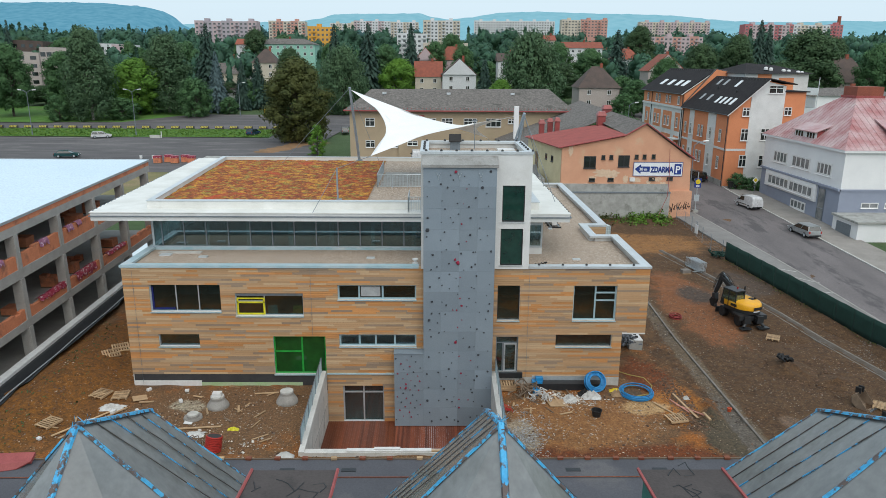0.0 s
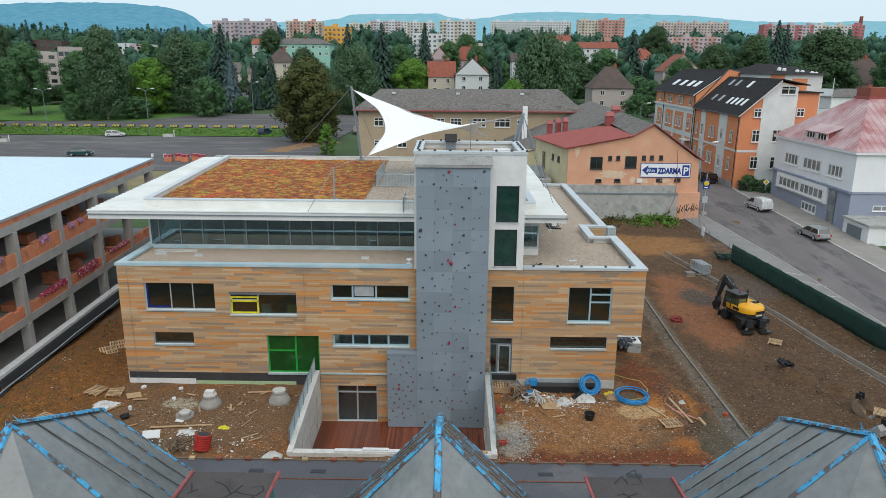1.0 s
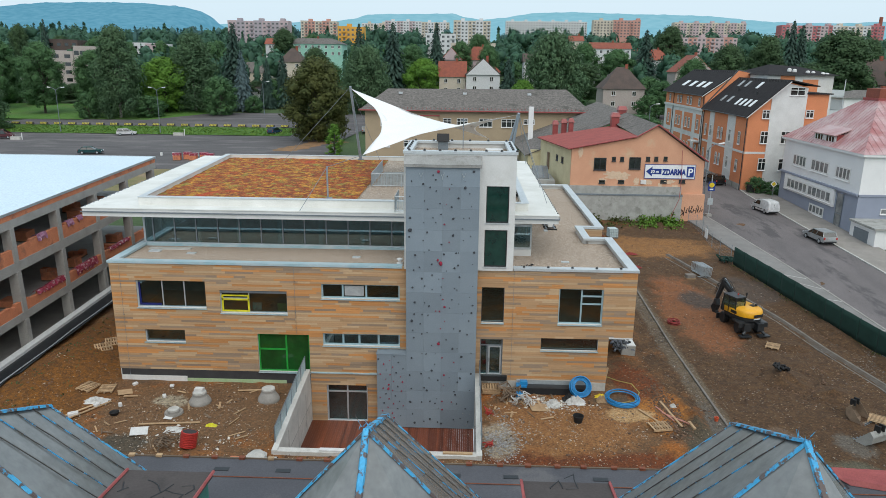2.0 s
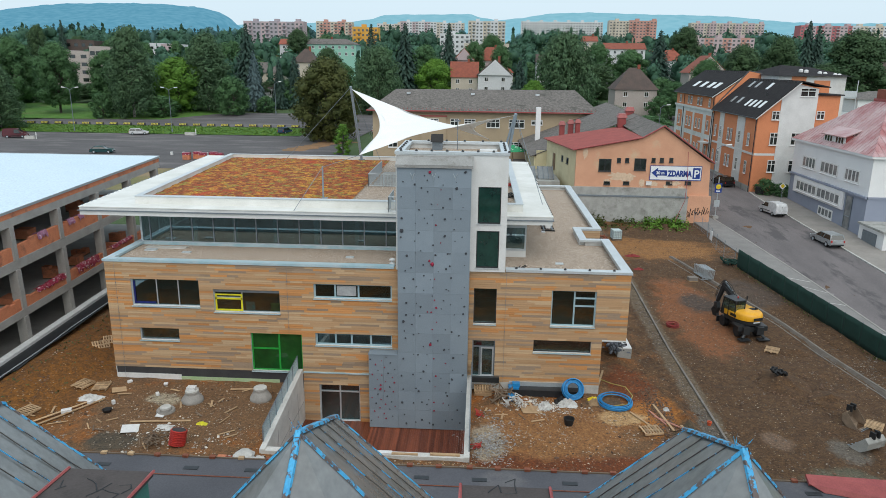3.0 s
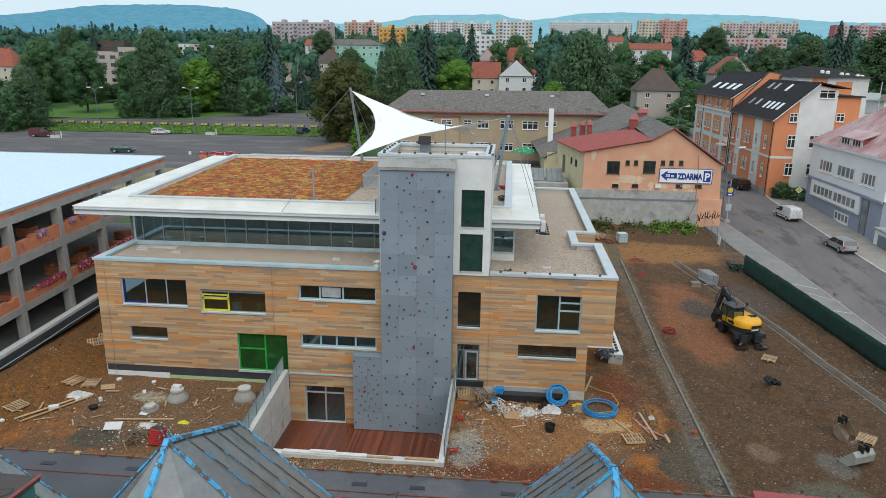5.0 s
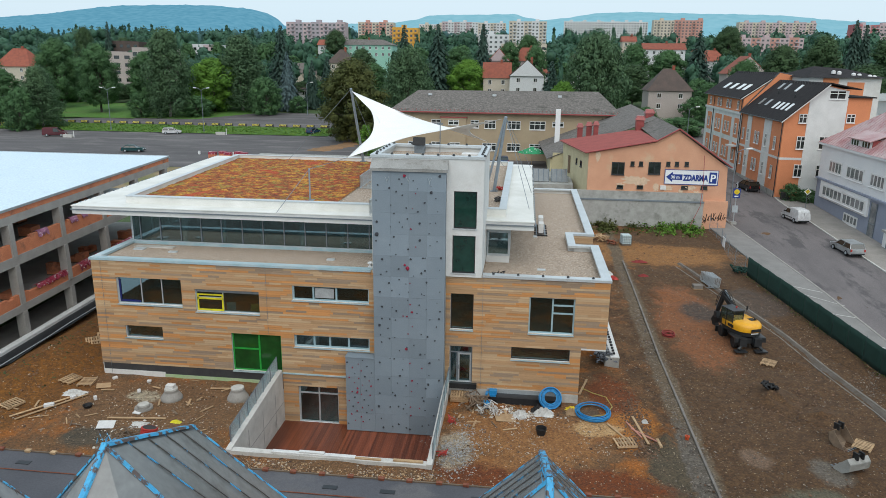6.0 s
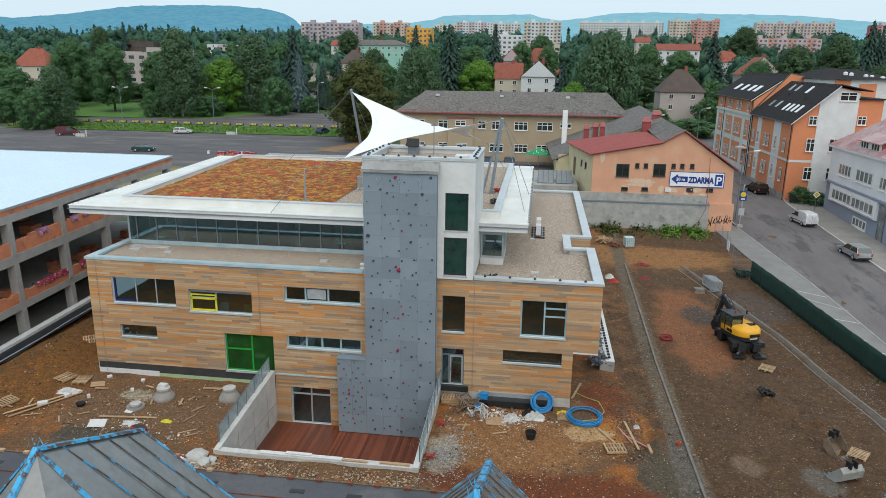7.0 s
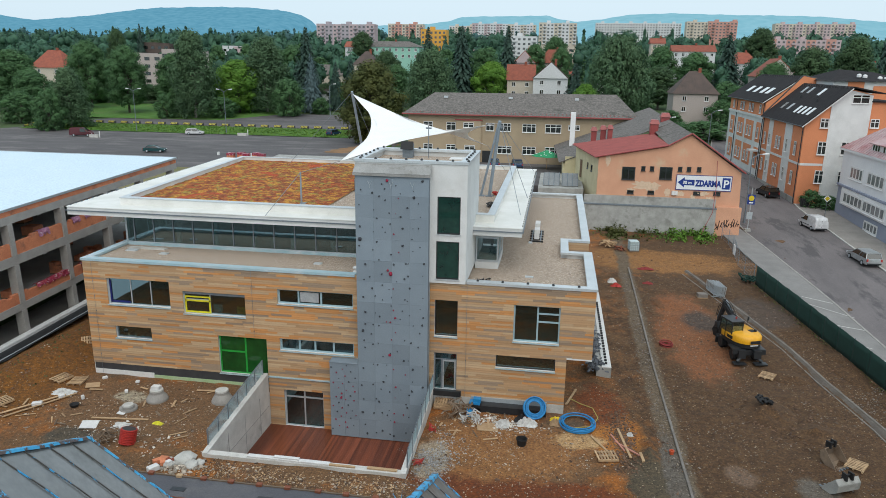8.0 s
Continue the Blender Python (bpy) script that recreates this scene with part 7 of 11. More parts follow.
# green screen fence
FA, FB = Vector((31.6, 28.6)), Vector((38.0, -9.0))
fence = thing("screen_fence", "site fence covered in dark green netting along the pavement", "fence", kind="structure")
for i in range(19):
    p = FA.lerp(FB, i / 18)
    z = ground_z(p.x, p.y)
    bm = bmesh.new()
    tube(bm, (p.x + 0.05, p.y, z - 0.2), (p.x + 0.05, p.y, z + 2.02), 0.03, n=6)
    part("post", bm, M["steel"], fence)
    if i < 18:
        q2 = FA.lerp(FB, (i + 1) / 18)
        bm = bmesh.new()
        g = []
        for a in range(9):
            pp = p.lerp(q2, a / 8)
            zz = ground_z(pp.x, pp.y)
            g.append([bm.verts.new((pp.x - 0.04 + 0.035 * noise.noise(Vector((pp.y * 1.1, b * 1.5, 1))), pp.y, zz + 0.05 + 1.95 * b / 4 + (0.06 * noise.noise(Vector((pp.y * 0.8, 4, 4))) if b == 4 else 0))) for b in range(5)])
        for a in range(8):
            for b in range(4):
                bm.faces.new((g[a][b], g[a + 1][b], g[a + 1][b + 1], g[a][b + 1]))
        ob = part("netting", bm, M["green_net"], fence, "dark green netting", smooth=True)
        ob.modifiers.new("thickness", "SOLIDIFY").thickness = 0.015
tangle("netting_roll", 31.2, 29.3, 1.0, M["green_net"], "loose end of green netting on the ground", "netting", 14, 0.8, 0.09, 12)
wf = thing("wire_fence", "thin wire mesh fence with steel posts beside the pavement", "fence", kind="structure")
for i in range(7):
    y = 29.5 + 2.6 * i
    x = 31.6 - 0.35 * math.sin(i)
    z = ground_z(x, y)
    bm = bmesh.new()
    tube(bm, (x, y, z), (x, y, z + 1.9), 0.03, n=6)
    part("post", bm, M["steel"], wf)
    if i < 6:
        y2, x2 = 29.5 + 2.6 * (i + 1), 31.6 - 0.35 * math.sin(i + 1)
        bm = bmesh.new()
        for k in range(7):
            tube(bm, (x, y, z + 0.1 + 0.29 * k), (x2, y2, ground_z(x2, y2) + 0.1 + 0.29 * k), 0.006, n=3, cap=False)
        for k in range(1, 13):
            f = k / 13
            tube(bm, (x + (x2 - x) * f, y + (y2 - y) * f, z + 0.1), (x + (x2 - x) * f, y + (y2 - y) * f, z + 1.85), 0.005, n=3, cap=False)
        part("mesh_panel", bm, M["steel"], wf)
bm = bmesh.new()
box(bm, 31.2, 36.2, 1.9, 31.24, 37.1, 3.0)
one("notice_board", bm, M["sign_white"], "plain white notice board on the wire fence", "sign")

# concrete retaining wall with rubble beside the building
cw = thing("retaining_wall", "grey concrete retaining wall with dark bolts on its pale top", "wall", kind="structure")
boxed("wall_body", M["concrete"], cw, (14.9, 6.0, -0.6, 15.95, 27.5, 0.62))
boxed("wall_top", M["white"], cw, (15.3, 6.0, 0.62, 15.95, 27.5, 0.68), label="pale coping")
for i in range(26):
    boxed("bolt", M["black"], cw, (15.5, 6.5 + 0.55 * i, 0.68, 15.68, 6.68 + 0.55 * i, 0.80))


def stones(name, n, place, size, mat, label, category, seed=1):
    """Loose stones; place(q) gives x, y."""
    q = random.Random(seed)
    verts, faces = [], []
    base = [(-1, -1, -0.4), (1, -1, -0.4), (1, 1, -0.4), (-1, 1, -0.4), (-0.6, -0.5, 0.7), (0.5, -0.6, 0.6), (0.6, 0.5, 0.8), (-0.5, 0.6, 0.6)]
    for _ in range(n):
        x, y, dz = place(q)
        s = size * q.choice((0.5, 0.7, 0.8, 1.0, 1.2, 1.9)) * q.uniform(0.7, 1.2)
        a = q.uniform(0, 6.3)
        ca, sa, sx = math.cos(a), math.sin(a), q.uniform(0.6, 1.7)
        z = ground_z(x, y) + dz + s * 0.2
        o = len(verts)
        for vx, vy, vz in base:
            vx, vy = vx * s * sx * q.uniform(0.8, 1.2), vy * s
            verts.append((x + vx * ca - vy * sa, y + vx * sa + vy * ca, z + vz * s * 0.7 * q.uniform(0.7, 1.3)))
        for f in ((4, 5, 6, 7), (0, 1, 5, 4), (1, 2, 6, 5), (2, 3, 7, 6), (3, 0, 4, 7)):
            faces.append([o + i for i in f])
    me = bpy.data.meshes.new(name)
    me.from_pydata(verts, [], faces)
    me.materials.append(mat)
    return tagged(new(name, me), label, category, kind="stuff")


M["stone_pale"] = material("pale_stones", (0.46, 0.40, 0.33), (0.32, 0.26, 0.20), 0.95, scale=2, fine=30, island=0.5)
M["stone_drab"] = material("drab_chippings", (0.20, 0.17, 0.145), (0.13, 0.11, 0.095), 0.95, scale=2, fine=30, island=0.5)
M["stone_brown"] = material("brown_clods", (0.15, 0.088, 0.054), (0.10, 0.06, 0.04), 0.95, scale=2, fine=30, island=0.5)
M["stone_grey"] = material("grey_chippings", (0.34, 0.335, 0.325), (0.25, 0.245, 0.235), 0.95, scale=2, fine=30, island=0.4)


M["film_bits"] = material("pale_litter", (0.62, 0.60, 0.56), (0.40, 0.36, 0.30), 0.8, scale=2, fine=20, island=0.45)
M["stone_slate"] = material("slate_stones", (0.12, 0.13, 0.15), (0.07, 0.078, 0.09), 0.9, scale=2, fine=30, island=0.5)


def anywhere(q):
    while True:
        x, y = q.uniform(-28, 36), q.uniform(-20, 42)
        if not (-21.6 < x < 14.3 and y > -0.1) and not (-8.4 < x < 4.0 and y > -9.1) and x < 36 - 0.15 * y:
            return x, y, 0.0


def left_yard(q):
    while True:
        x, y = q.gauss(-14, 5), q.gauss(-5.5, 3)
        if -27 < x < -8.4 and -20 < y < -0.3:
            return x, y, 0.0


def right_yard(q):
    while True:
        x, y = q.gauss(9, 3.8), q.gauss(-4, 3)
        if 4.0 < x < 18.5 and -20 < y < -0.3:
            return x, y, 0.0


stones("clods", 9000, anywhere, 0.034, M["stone_brown"], "loose brown clods of earth over the site", "clods", 2)
stones("chippings", 5000, lambda q: (q.uniform(16.5, 35), q.uniform(-16, 30), 0.0), 0.022, M["stone_drab"], "drab chippings trodden into the earth", "stones", 33)
stones("pebbles", 3000, lambda q: next(p for p in iter(lambda: anywhere(q), None) if p[0] < 17), 0.02, M["stone_pale"], "pale pebbles scattered over the site", "stones", 3)
stones("rubble_bits", 1200, left_yard, 0.023, M["stone_pale"], "pale rubble bits scattered in the yard", "rubble", 4)
stones("rubble_bits", 1300, right_yard, 0.022, M["stone_pale"], "pale rubble bits scattered in the yard", "rubble", 5)
stones("gravel_spill", 1500, lambda q: (q.gauss(5.0, 0.75), q.gauss(-6.6, 1.5), 0.01), 0.026, M["stone_grey"], "spilled grey gravel beside the sunken yard", "gravel", 6)
stones("rubble_heap", 330, lambda q: (q.gauss(-8.9, 0.6), q.gauss(-10.2, 0.4), 0.10 * q.random()), 0.055, M["stone_pale"], "heap of broken pale concrete at the yard corner", "rubble", 7)
stones("pale_chips", 1300, lambda q: (q.uniform(17.5, 35), q.uniform(-14, 24), 0.0), 0.015, M["stone_pale"], "small pale chips scattered over the dark earth", "stones", 43)
stones("gravel_patch", 1600, lambda q: (q.gauss(33.9, 0.9), q.uniform(-8, 8), 0.0), 0.026, M["stone_drab"], "loose grey gravel between kerb and fence", "gravel", 39)
stones("stone_heap", 700, lambda q: (q.gauss(14.75, 0.28), q.choice((q.gauss(6.8, 0.5), q.gauss(10.5, 1.2))), q.uniform(0.55, 0.95)), 0.065, M["stone_slate"], "heap of dark blue-grey stones on the retaining wall", "stones", 8)
def earth_mound(x, y, rx, ry, h, seed):
    """A low, trampled heap thrown up by the digger."""
    bm = bmesh.new()
    n, m = 44, 9
    rows = []
    for j in range(m + 1):
        f = j / m
        row = []
        for i in range(n if j else 1):
            a = 2 * math.pi * i / n
            k = f * (1 + 0.3 * noise.noise(Vector((math.cos(a) * 1.2, math.sin(a) * 1.2, seed))))
            px, py = x + rx * k * math.cos(a), y + ry * k * math.sin(a)
            up = h * (1 - f) ** 1.3 * (1 + 0.8 * noise.noise(Vector((px * 1.4, py * 1.4, seed)))) + 0.10 * noise.noise(Vector((px * 4, py * 4, seed))) * (1 - f)
            row.append(bm.verts.new((px, py, ground_z(px, py) + up - (0.15 if j == m else -0.01))))
        rows.append(row)
    for i in range(n):
        bm.faces.new((rows[0][0], rows[1][i], rows[1][(i + 1) % n]))
        for j in range(1, m):
            bm.faces.new((rows[j][i], rows[j + 1][i], rows[j + 1][(i + 1) % n], rows[j][(i + 1) % n]))
    one("earth_mound", bm, M["earth"], "low trampled mound of brown earth", "mound", "earth mounds on the site", smooth=True)


for x, y, rx, ry, h, sd in ((26.0, 2.6, 1.9, 2.6, 0.55, 1), (28.3, 0.2, 1.8, 1.5, 0.35, 2), (33.7, 11.0, 1.2, 4.0, 0.4, 3), (34.9, 4.0, 1.1, 3.5, 0.45, 4), (29.0, 8.4, 1.5, 1.2, 0.3, 5), (17.6, -3.6, 0.9, 3.0, 0.3, 6), (22.2, 22.0, 1.6, 2.2, 0.25, 7), (29.6, 22.5, 1.5, 3.0, 0.35, 8)):
    earth_mound(x, y, rx, ry, h, sd)
stones("gravel_heap", 700, lambda q: (q.gauss(26.6, 1.5), q.gauss(1.8, 1.7), 0.06), 0.032, M["stone_brown"], "brown stones and clods round the heap", "gravel", 9)
stones("wall_debris", 1200, lambda q: (q.uniform(-8.2, 4.2), q.gauss(-10.1, 0.6), 0.0), 0.03, M["stone_brown"], "debris and clods along the yard wall", "rubble", 10)
stones("wall_debris", 500, lambda q: (q.uniform(-9.0, 4.2), q.gauss(-10.1, 0.5), 0.01), 0.026, M["stone_pale"], "pale debris along the yard wall", "rubble", 16)

stones("wall_debris", 1300, lambda q: (q.uniform(-9.4, 4.0), q.gauss(-10.0, 0.42), 0.01), 0.024, M["timber"], "splintered wood and yellowish rubble along the yard wall", "rubble", 61)
stones("litter", 420, lambda q: (q.gauss(8.2, 1.1), q.gauss(-2.1, 0.55), 0.01), 0.042, M["film_bits"], "scraps of packing and white litter by the plinth", "litter", 62)
stones("litter", 260, lambda q: (q.gauss(-13.6, 1.6), q.gauss(-7.6, 0.9), 0.01), 0.036, M["film_bits"], "white scraps and chips scattered in the yard", "litter", 63)
stones("earth_bank", 1500, lambda q: (q.gauss(16.0, 0.5) + 0.05, q.gauss(-2.5, 2.4), 0.02), 0.035, M["stone_brown"], "crumbled red-brown earth beside the cut bank", "clods", 64)
stones("kerb_gravel", 2200, lambda q: (19.0 + q.gauss(0, 0.38), q.uniform(-16, 30), 0.0), 0.03, M["stone_drab"], "grey gravel and mortar crumbs along the kerb", "gravel", 65)
q = random.Random(71)
for x, y, r in ((-8.95, -9.55, 0.55), (-8.35, -9.95, 0.36), (-9.6, -10.15, 0.3), (-9.9, -9.7, 0.26), (-8.0, -9.6, 0.24)):
    bm = bmesh.new()
    bmesh.ops.create_icosphere(bm, subdivisions=2, radius=r)
    for v in bm.verts:
        k = 1 + 0.28 * noise.noise(v.co * (1.6 / r) + Vector((x, y, 0)))
        v.co = Vector((v.co.x * k * 1.25, v.co.y * k, v.co.z * k * 0.62))
    one("concrete_lump", bm, M["concrete_light"], "broken pale concrete lump lying at the yard corner", "rubble", "concrete lumps at the yard corner").matrix_basis = on_ground(x, y, q.uniform(0, 180), r * 0.3)
for x, y in ((-10.15, -9.75), (-10.4, -10.0), (-9.9, -10.1), (-10.2, -9.95)):
    bm = bmesh.new()
    box(bm, -0.25, -0.15, 0, 0.25, 0.15, 0.24)
    bmesh.ops.bevel(bm, geom=bm.edges[:], offset=0.015, segments=1, affect="EDGES")
    one("hollow_brick", bm, M["brick"], "orange hollow brick lying beside the rubble", "brick", "bricks at the yard corner").matrix_basis = on_ground(x, y, q.uniform(0, 180), 0.02)

# pallets
pal_src = None


def pallet(x, y, rz, dz=0.0, group="timber pallets on the site", tilt=0.0, w=1.2, d=1.0):
    global pal_src
    m = pose(x, y, ground_z(x, y) + dz + 0.05, tilt, 0, rz)
    if pal_src is None:
        t = thing("pallet", "pale timber pallet lying on the earth", "pallet", m, group)
        for i in range(7):
            boxed("board", M["timber"], t, (-0.6 + 0.184 * i, -0.5, 0.1, -0.505 + 0.184 * i, 0.5, 0.125))
        for yy in (-0.5, -0.05, 0.4):
            boxed("bearer", M["timber"], t, (-0.6, yy, 0.0, 0.6, yy + 0.1, 0.1))
        pal_src = t
        return t
    return copy_thing(pal_src, m)


for x, y, rz in ((-24.75, 4.3, 35), (-24.6, 5.6, 30), (-22.9, -1.5, 75), (-21.5, -1.7, 100), (-24.2, -5.6, 70), (15.0, -4.8, 12), (27.4, 8.3, 60), (29.2, -3.2, 55), (4.6, -0.5, 0), (4.65, -0.55, 3)):
    pallet(x, y, rz, 0.13 if (x, y) == (4.65, -0.55) else 0.0, tilt=16 if y > 4 and x < -22 else 4 if x < -22 else 0)
pallet(4.6, -0.5, 1, 0.26)


def plank_thing(a, b, w=0.14, h=0.05, mat="timber", dz=0.03, label="loose timber plank lying on the earth", group="loose planks"):
    ax, ay, bx, by = *a, *b
    bm = bmesh.new()
    l = math.hypot(bx - ax, by - ay)
    box(bm, -l / 2, -w / 2, 0, l / 2, w / 2, h)
    me = mesh_of("plank", bm, M[mat])
    ob = new("plank", me)
    za, zb = ground_z(ax, ay) + dz, ground_z(bx, by) + dz
    ob.matrix_basis = pose((ax + bx) / 2, (ay + by) / 2, (za + zb) / 2 + 0.02, 0, -math.degrees(math.atan2(zb - za, l)), math.degrees(math.atan2(by - ay, bx - ax)))
    tagged(ob, label, "plank", group)


M["batten_pink"] = material("pink_treated_batten", (0.52, 0.24, 0.18), (0.42, 0.19, 0.14), 0.8, scale=3, fine=25)
M["orange_plastic"] = material("orange_red_plastic", (0.55, 0.09, 0.03), (0.45, 0.07, 0.025), 0.5, scale=3, fine=20)
q = random.Random(31)
for (a, b) in (((-22.9, -7.1), (-20.4, -3.3)), ((-23.4, -6.9), (-21.0, -3.5)), ((-17.3, -6.1), (-13.6, -5.7)), ((14.2, -2.6), (15.3, -4.6)), ((15.9, -1.4), (16.4, -4.7)), ((6.3, -1.4), (6.9, -2.6)), ((7.7, -1.7), (7.9, -2.9)), ((12.7, 1.2), (13.4, 3.6)), ((-12.6, -1.4), (-11.0, -1.2)), ((-19.9, -2.6), (-19.0, -2.5))):
    plank_thing(a, b)
for _ in range(26):
    x, y, _z = left_yard(q)
    an = q.uniform(0, 3.1)
    l = q.uniform(0.25, 0.6)
    plank_thing((x - l * math.cos(an), y - l * math.sin(an)), (x + l * math.cos(an), y + l * math.sin(an)), q.uniform(0.06, 0.14), 0.03, q.choice(("timber", "timber", "timber_old")), label="short broken piece of timber on the earth", group="timber offcuts")
for _ in range(24):
    x, y = q.gauss(6.8, 1.3), q.gauss(-1.9, 0.9)
    an = q.uniform(0, 3.1)
    l = q.uniform(0.2, 0.5)
    if x > 4.2 and y < -0.4:
        plank_thing((x - l * math.cos(an), y - l * math.sin(an)), (x + l * math.cos(an), y + l * math.sin(an)), q.uniform(0.06, 0.16), 0.03, q.choice(("timber", "timber", "timber_old")), label="short broken piece of timber on the earth", group="timber offcuts")
for x, y, w, d, rz, mat, lab in ((7.75, -2.7, 1.3, 0.9, 12, "timber", "sheet of pinkish plywood lying on the earth"), (-20.1, -2.0, 0.9, 0.7, 30, "timber", "square plywood sheet lying on the earth"), (-16.9, -6.9, 1.0, 0.9, 20, "white", "white foam sheet lying on the earth"), (-15.8, -5.2, 0.5, 0.4, 0, "white", "white foam piece lying on the earth")):
    bm = bmesh.new()
    box(bm, -w / 2, -d / 2, 0, w / 2, d / 2, 0.03)
    ob = one("sheet_board", bm, M[mat], lab, "board")
    ob.matrix_basis = on_ground(x, y, rz, 0.06) @ pose(0, 0, 0, 3, 5)


for a, b in (((15.4, -2.2), (16.1, -4.0)), ((15.6, -3.0), (17.0, -4.4))):
    plank_thing(a, b, 0.09, 0.06, "batten_pink", label="pinkish treated batten lying on the earth")
plank_thing((17.0, -4.1), (17.1, -5.0), 0.16, 0.1, label="short thick timber offcut on the earth")
ob_bucket = thing("orange_pipe_end", "short orange plastic pipe end beside the kerb", "pipe", on_ground(18.85, -3.7))
bm = bmesh.new()
lathe(bm, [(0.12, 0), (0.12, 0.14), (0.15, 0.15), (0.15, 0.24), (0.1, 0.24), (0.09, 0.08)], 14)
part("pipe_body", bm, M["orange_plastic"], ob_bucket)

# concrete manhole cones
def manhole(x, y, r, h, lid, label):
    t = thing("manhole_cone", label, "manhole", on_ground(x, y, 0, -0.02), "precast manholes in the yard")
    bm = bmesh.new()
    lathe(bm, [(r, 0), (r, 0.1), (r * 0.95, 0.2), (r * 0.62, h - 0.15), (r * 0.62, h)], 24)
    part("cone", bm, M["kerb_stone"], t, smooth=False)
    bm = bmesh.new()
    lathe(bm, [(r * 0.6, h), (r * 0.6, h + 0.1), (r * 0.52, h + 0.12)], 20)
    part("lid", bm, M["concrete_light"], t, "pale round lid")
    for i in range(lid):
        boxed("block", M["white"], t, (-0.3 + 0.02 * i, -0.2, h + 0.12 + 0.12 * i, 0.28, 0.22 - 0.03 * i, h + 0.23 + 0.12 * i))


manhole(-14.6, -3.0, 0.72, 0.68, 2, "grey concrete manhole cone with white foam blocks on top")
manhole(-10.2, -2.4, 0.72, 0.75, 0, "tall grey concrete manhole cone with a pale lid")
manhole(-15.7, -4.6, 0.58, 0.28, 0, "low concrete manhole ring with a pale round lid")


def coil(name, x, y, z, rr, tilt, n, mat, label, r=0.05, rz=0):
    t = thing(name, label, "pipe coil", pose(x, y, z, tilt, 0, rz))
    qq = random.Random(int(x * 100))
    for i in range(n):
        bm = bmesh.new()
        ring(bm, (qq.uniform(-0.03, 0.03), qq.uniform(-0.03, 0.03), 0.06 + 0.05 * i * 0.8), rr - 0.085 * (i % 4) + qq.uniform(-0.02, 0.02), r, 36, 6)
        part("loop", bm, mat, t, smooth=True)


M["red_dark"] = material("dusty_red_plastic", (0.26, 0.022, 0.02), (0.17, 0.02, 0.018), 0.7, scale=4, fine=15)
coil("pipe_coil", 10.6, -0.75, 0.40, 0.68, 60, 9, M["blue_pe"], "bright blue plastic pipe coil leaning on the plinth", 0.042, 8)
coil("pipe_coil", 13.4, -1.4, ground_z(13, -1) + 0.05, 1.13, 2, 7, M["blue_pe"], "bright blue plastic pipe coil lying flat on the earth", 0.034)
dp = thing("ribbed_pipe", "ribbed orange-red drain pipe piece standing on the earth", "pipe", on_ground(-13.3, -8.5) @ pose(0, 0, 0.08, -14, 8))
# the pipe is closed; this dark disc stands in for its shaded hollow
bm = bmesh.new()
lathe(bm, [(0.40, 0.895), (0.40, 0.905)], 20)
part("inside", bm, M["dark_seal"], dp, "dark disc in place of the shaded hollow")
for i in range(9):
    bm = bmesh.new()
    lathe(bm, [(0.44, 0.1 * i), (0.48, 0.1 * i + 0.03), (0.48, 0.1 * i + 0.07), (0.44, 0.1 * i + 0.1)], 20)
    part("rib", bm, M["red"], dp)
bk = thing("mortar_bucket", "black plastic mortar bucket standing on the earth", "bucket", on_ground(10.0, -4.3))
bm = bmesh.new()
lathe(bm, [(0.32, 0), (0.42, 0.5), (0.45, 0.5), (0.45, 0.55), (0.40, 0.55), (0.36, 0.25), (0.05, 0.22)], 20)
part("bucket_body", bm, M["black"], bk)
bk.scale = (0.78, 0.78, 0.8)
bk2 = thing("mortar_bucket", "small black bucket lid on the earth", "bucket", on_ground(-19.4, -4.9))
bm = bmesh.new()
lathe(bm, [(0.22, 0), (0.30, 0.2), (0.27, 0.2), (0.2, 0.08)], 16)
part("bucket_body", bm, M["black"], bk2)
for x, y, w, d, h in ((-21.0, -4.0, 0.5, 0.35, 0.35), (-21.9, -5.2, 0.9, 0.4, 0.35), (-19.5, -3.9, 0.3, 0.3, 0.4), (-10.2, -10.8, 0.9, 0.5, 0.45), (-9.6, -10.2, 0.4, 0.4, 0.5), (-19.9, -0.9, 0.5, 0.3, 0.3), (-17.3, -1.0, 0.4, 0.3, 0.25), (-12.0, -10.9, 0.6, 0.4, 0.3), (-17.2, -2.5, 0.4, 0.3, 0.3), (-23.9, -7.3, 0.4, 0.3, 0.25)):
    bm = bmesh.new()
    w, d, h = w * 0.68, d * 0.75, h * 0.7
    box(bm, -w / 2, -d / 2, 0, w / 2, d / 2, h)
    bmesh.ops.bevel(bm, geom=bm.edges[:], offset=0.03, segments=1, affect="EDGES")
    ob = one("aerated_block", bm, M["white"], "white aerated concrete block lying on the earth", "block", "white blocks on the site")
    ob.matrix_basis = on_ground(x, y, q.uniform(0, 180), 0.02)


def crumple(name, x, y, w, d, h, mat, label, category, seed=1, group=""):
    qq = random.Random(seed)
    bm = bmesh.new()
    n = 12
    g = []
    for i in range(n + 1):
        row = []
        for j in range(n + 1):
            u, v = i / n - 0.5, j / n - 0.5
            e = max(0.0, 1 - (2 * u) ** 2) * max(0.0, 1 - (2 * v) ** 2)
            row.append(bm.verts.new((x + w * u * qq.uniform(0.85, 1.15), y + d * v * qq.uniform(0.85, 1.15), ground_z(x, y) + 0.03 + h * e * qq.uniform(0.35, 1.0))))
        g.append(row)
    for i in range(n):
        for j in range(n):
            bm.faces.new((g[i][j], g[i + 1][j], g[i + 1][j + 1], g[i][j + 1]))
    return one(name, bm, mat, label, category, group)


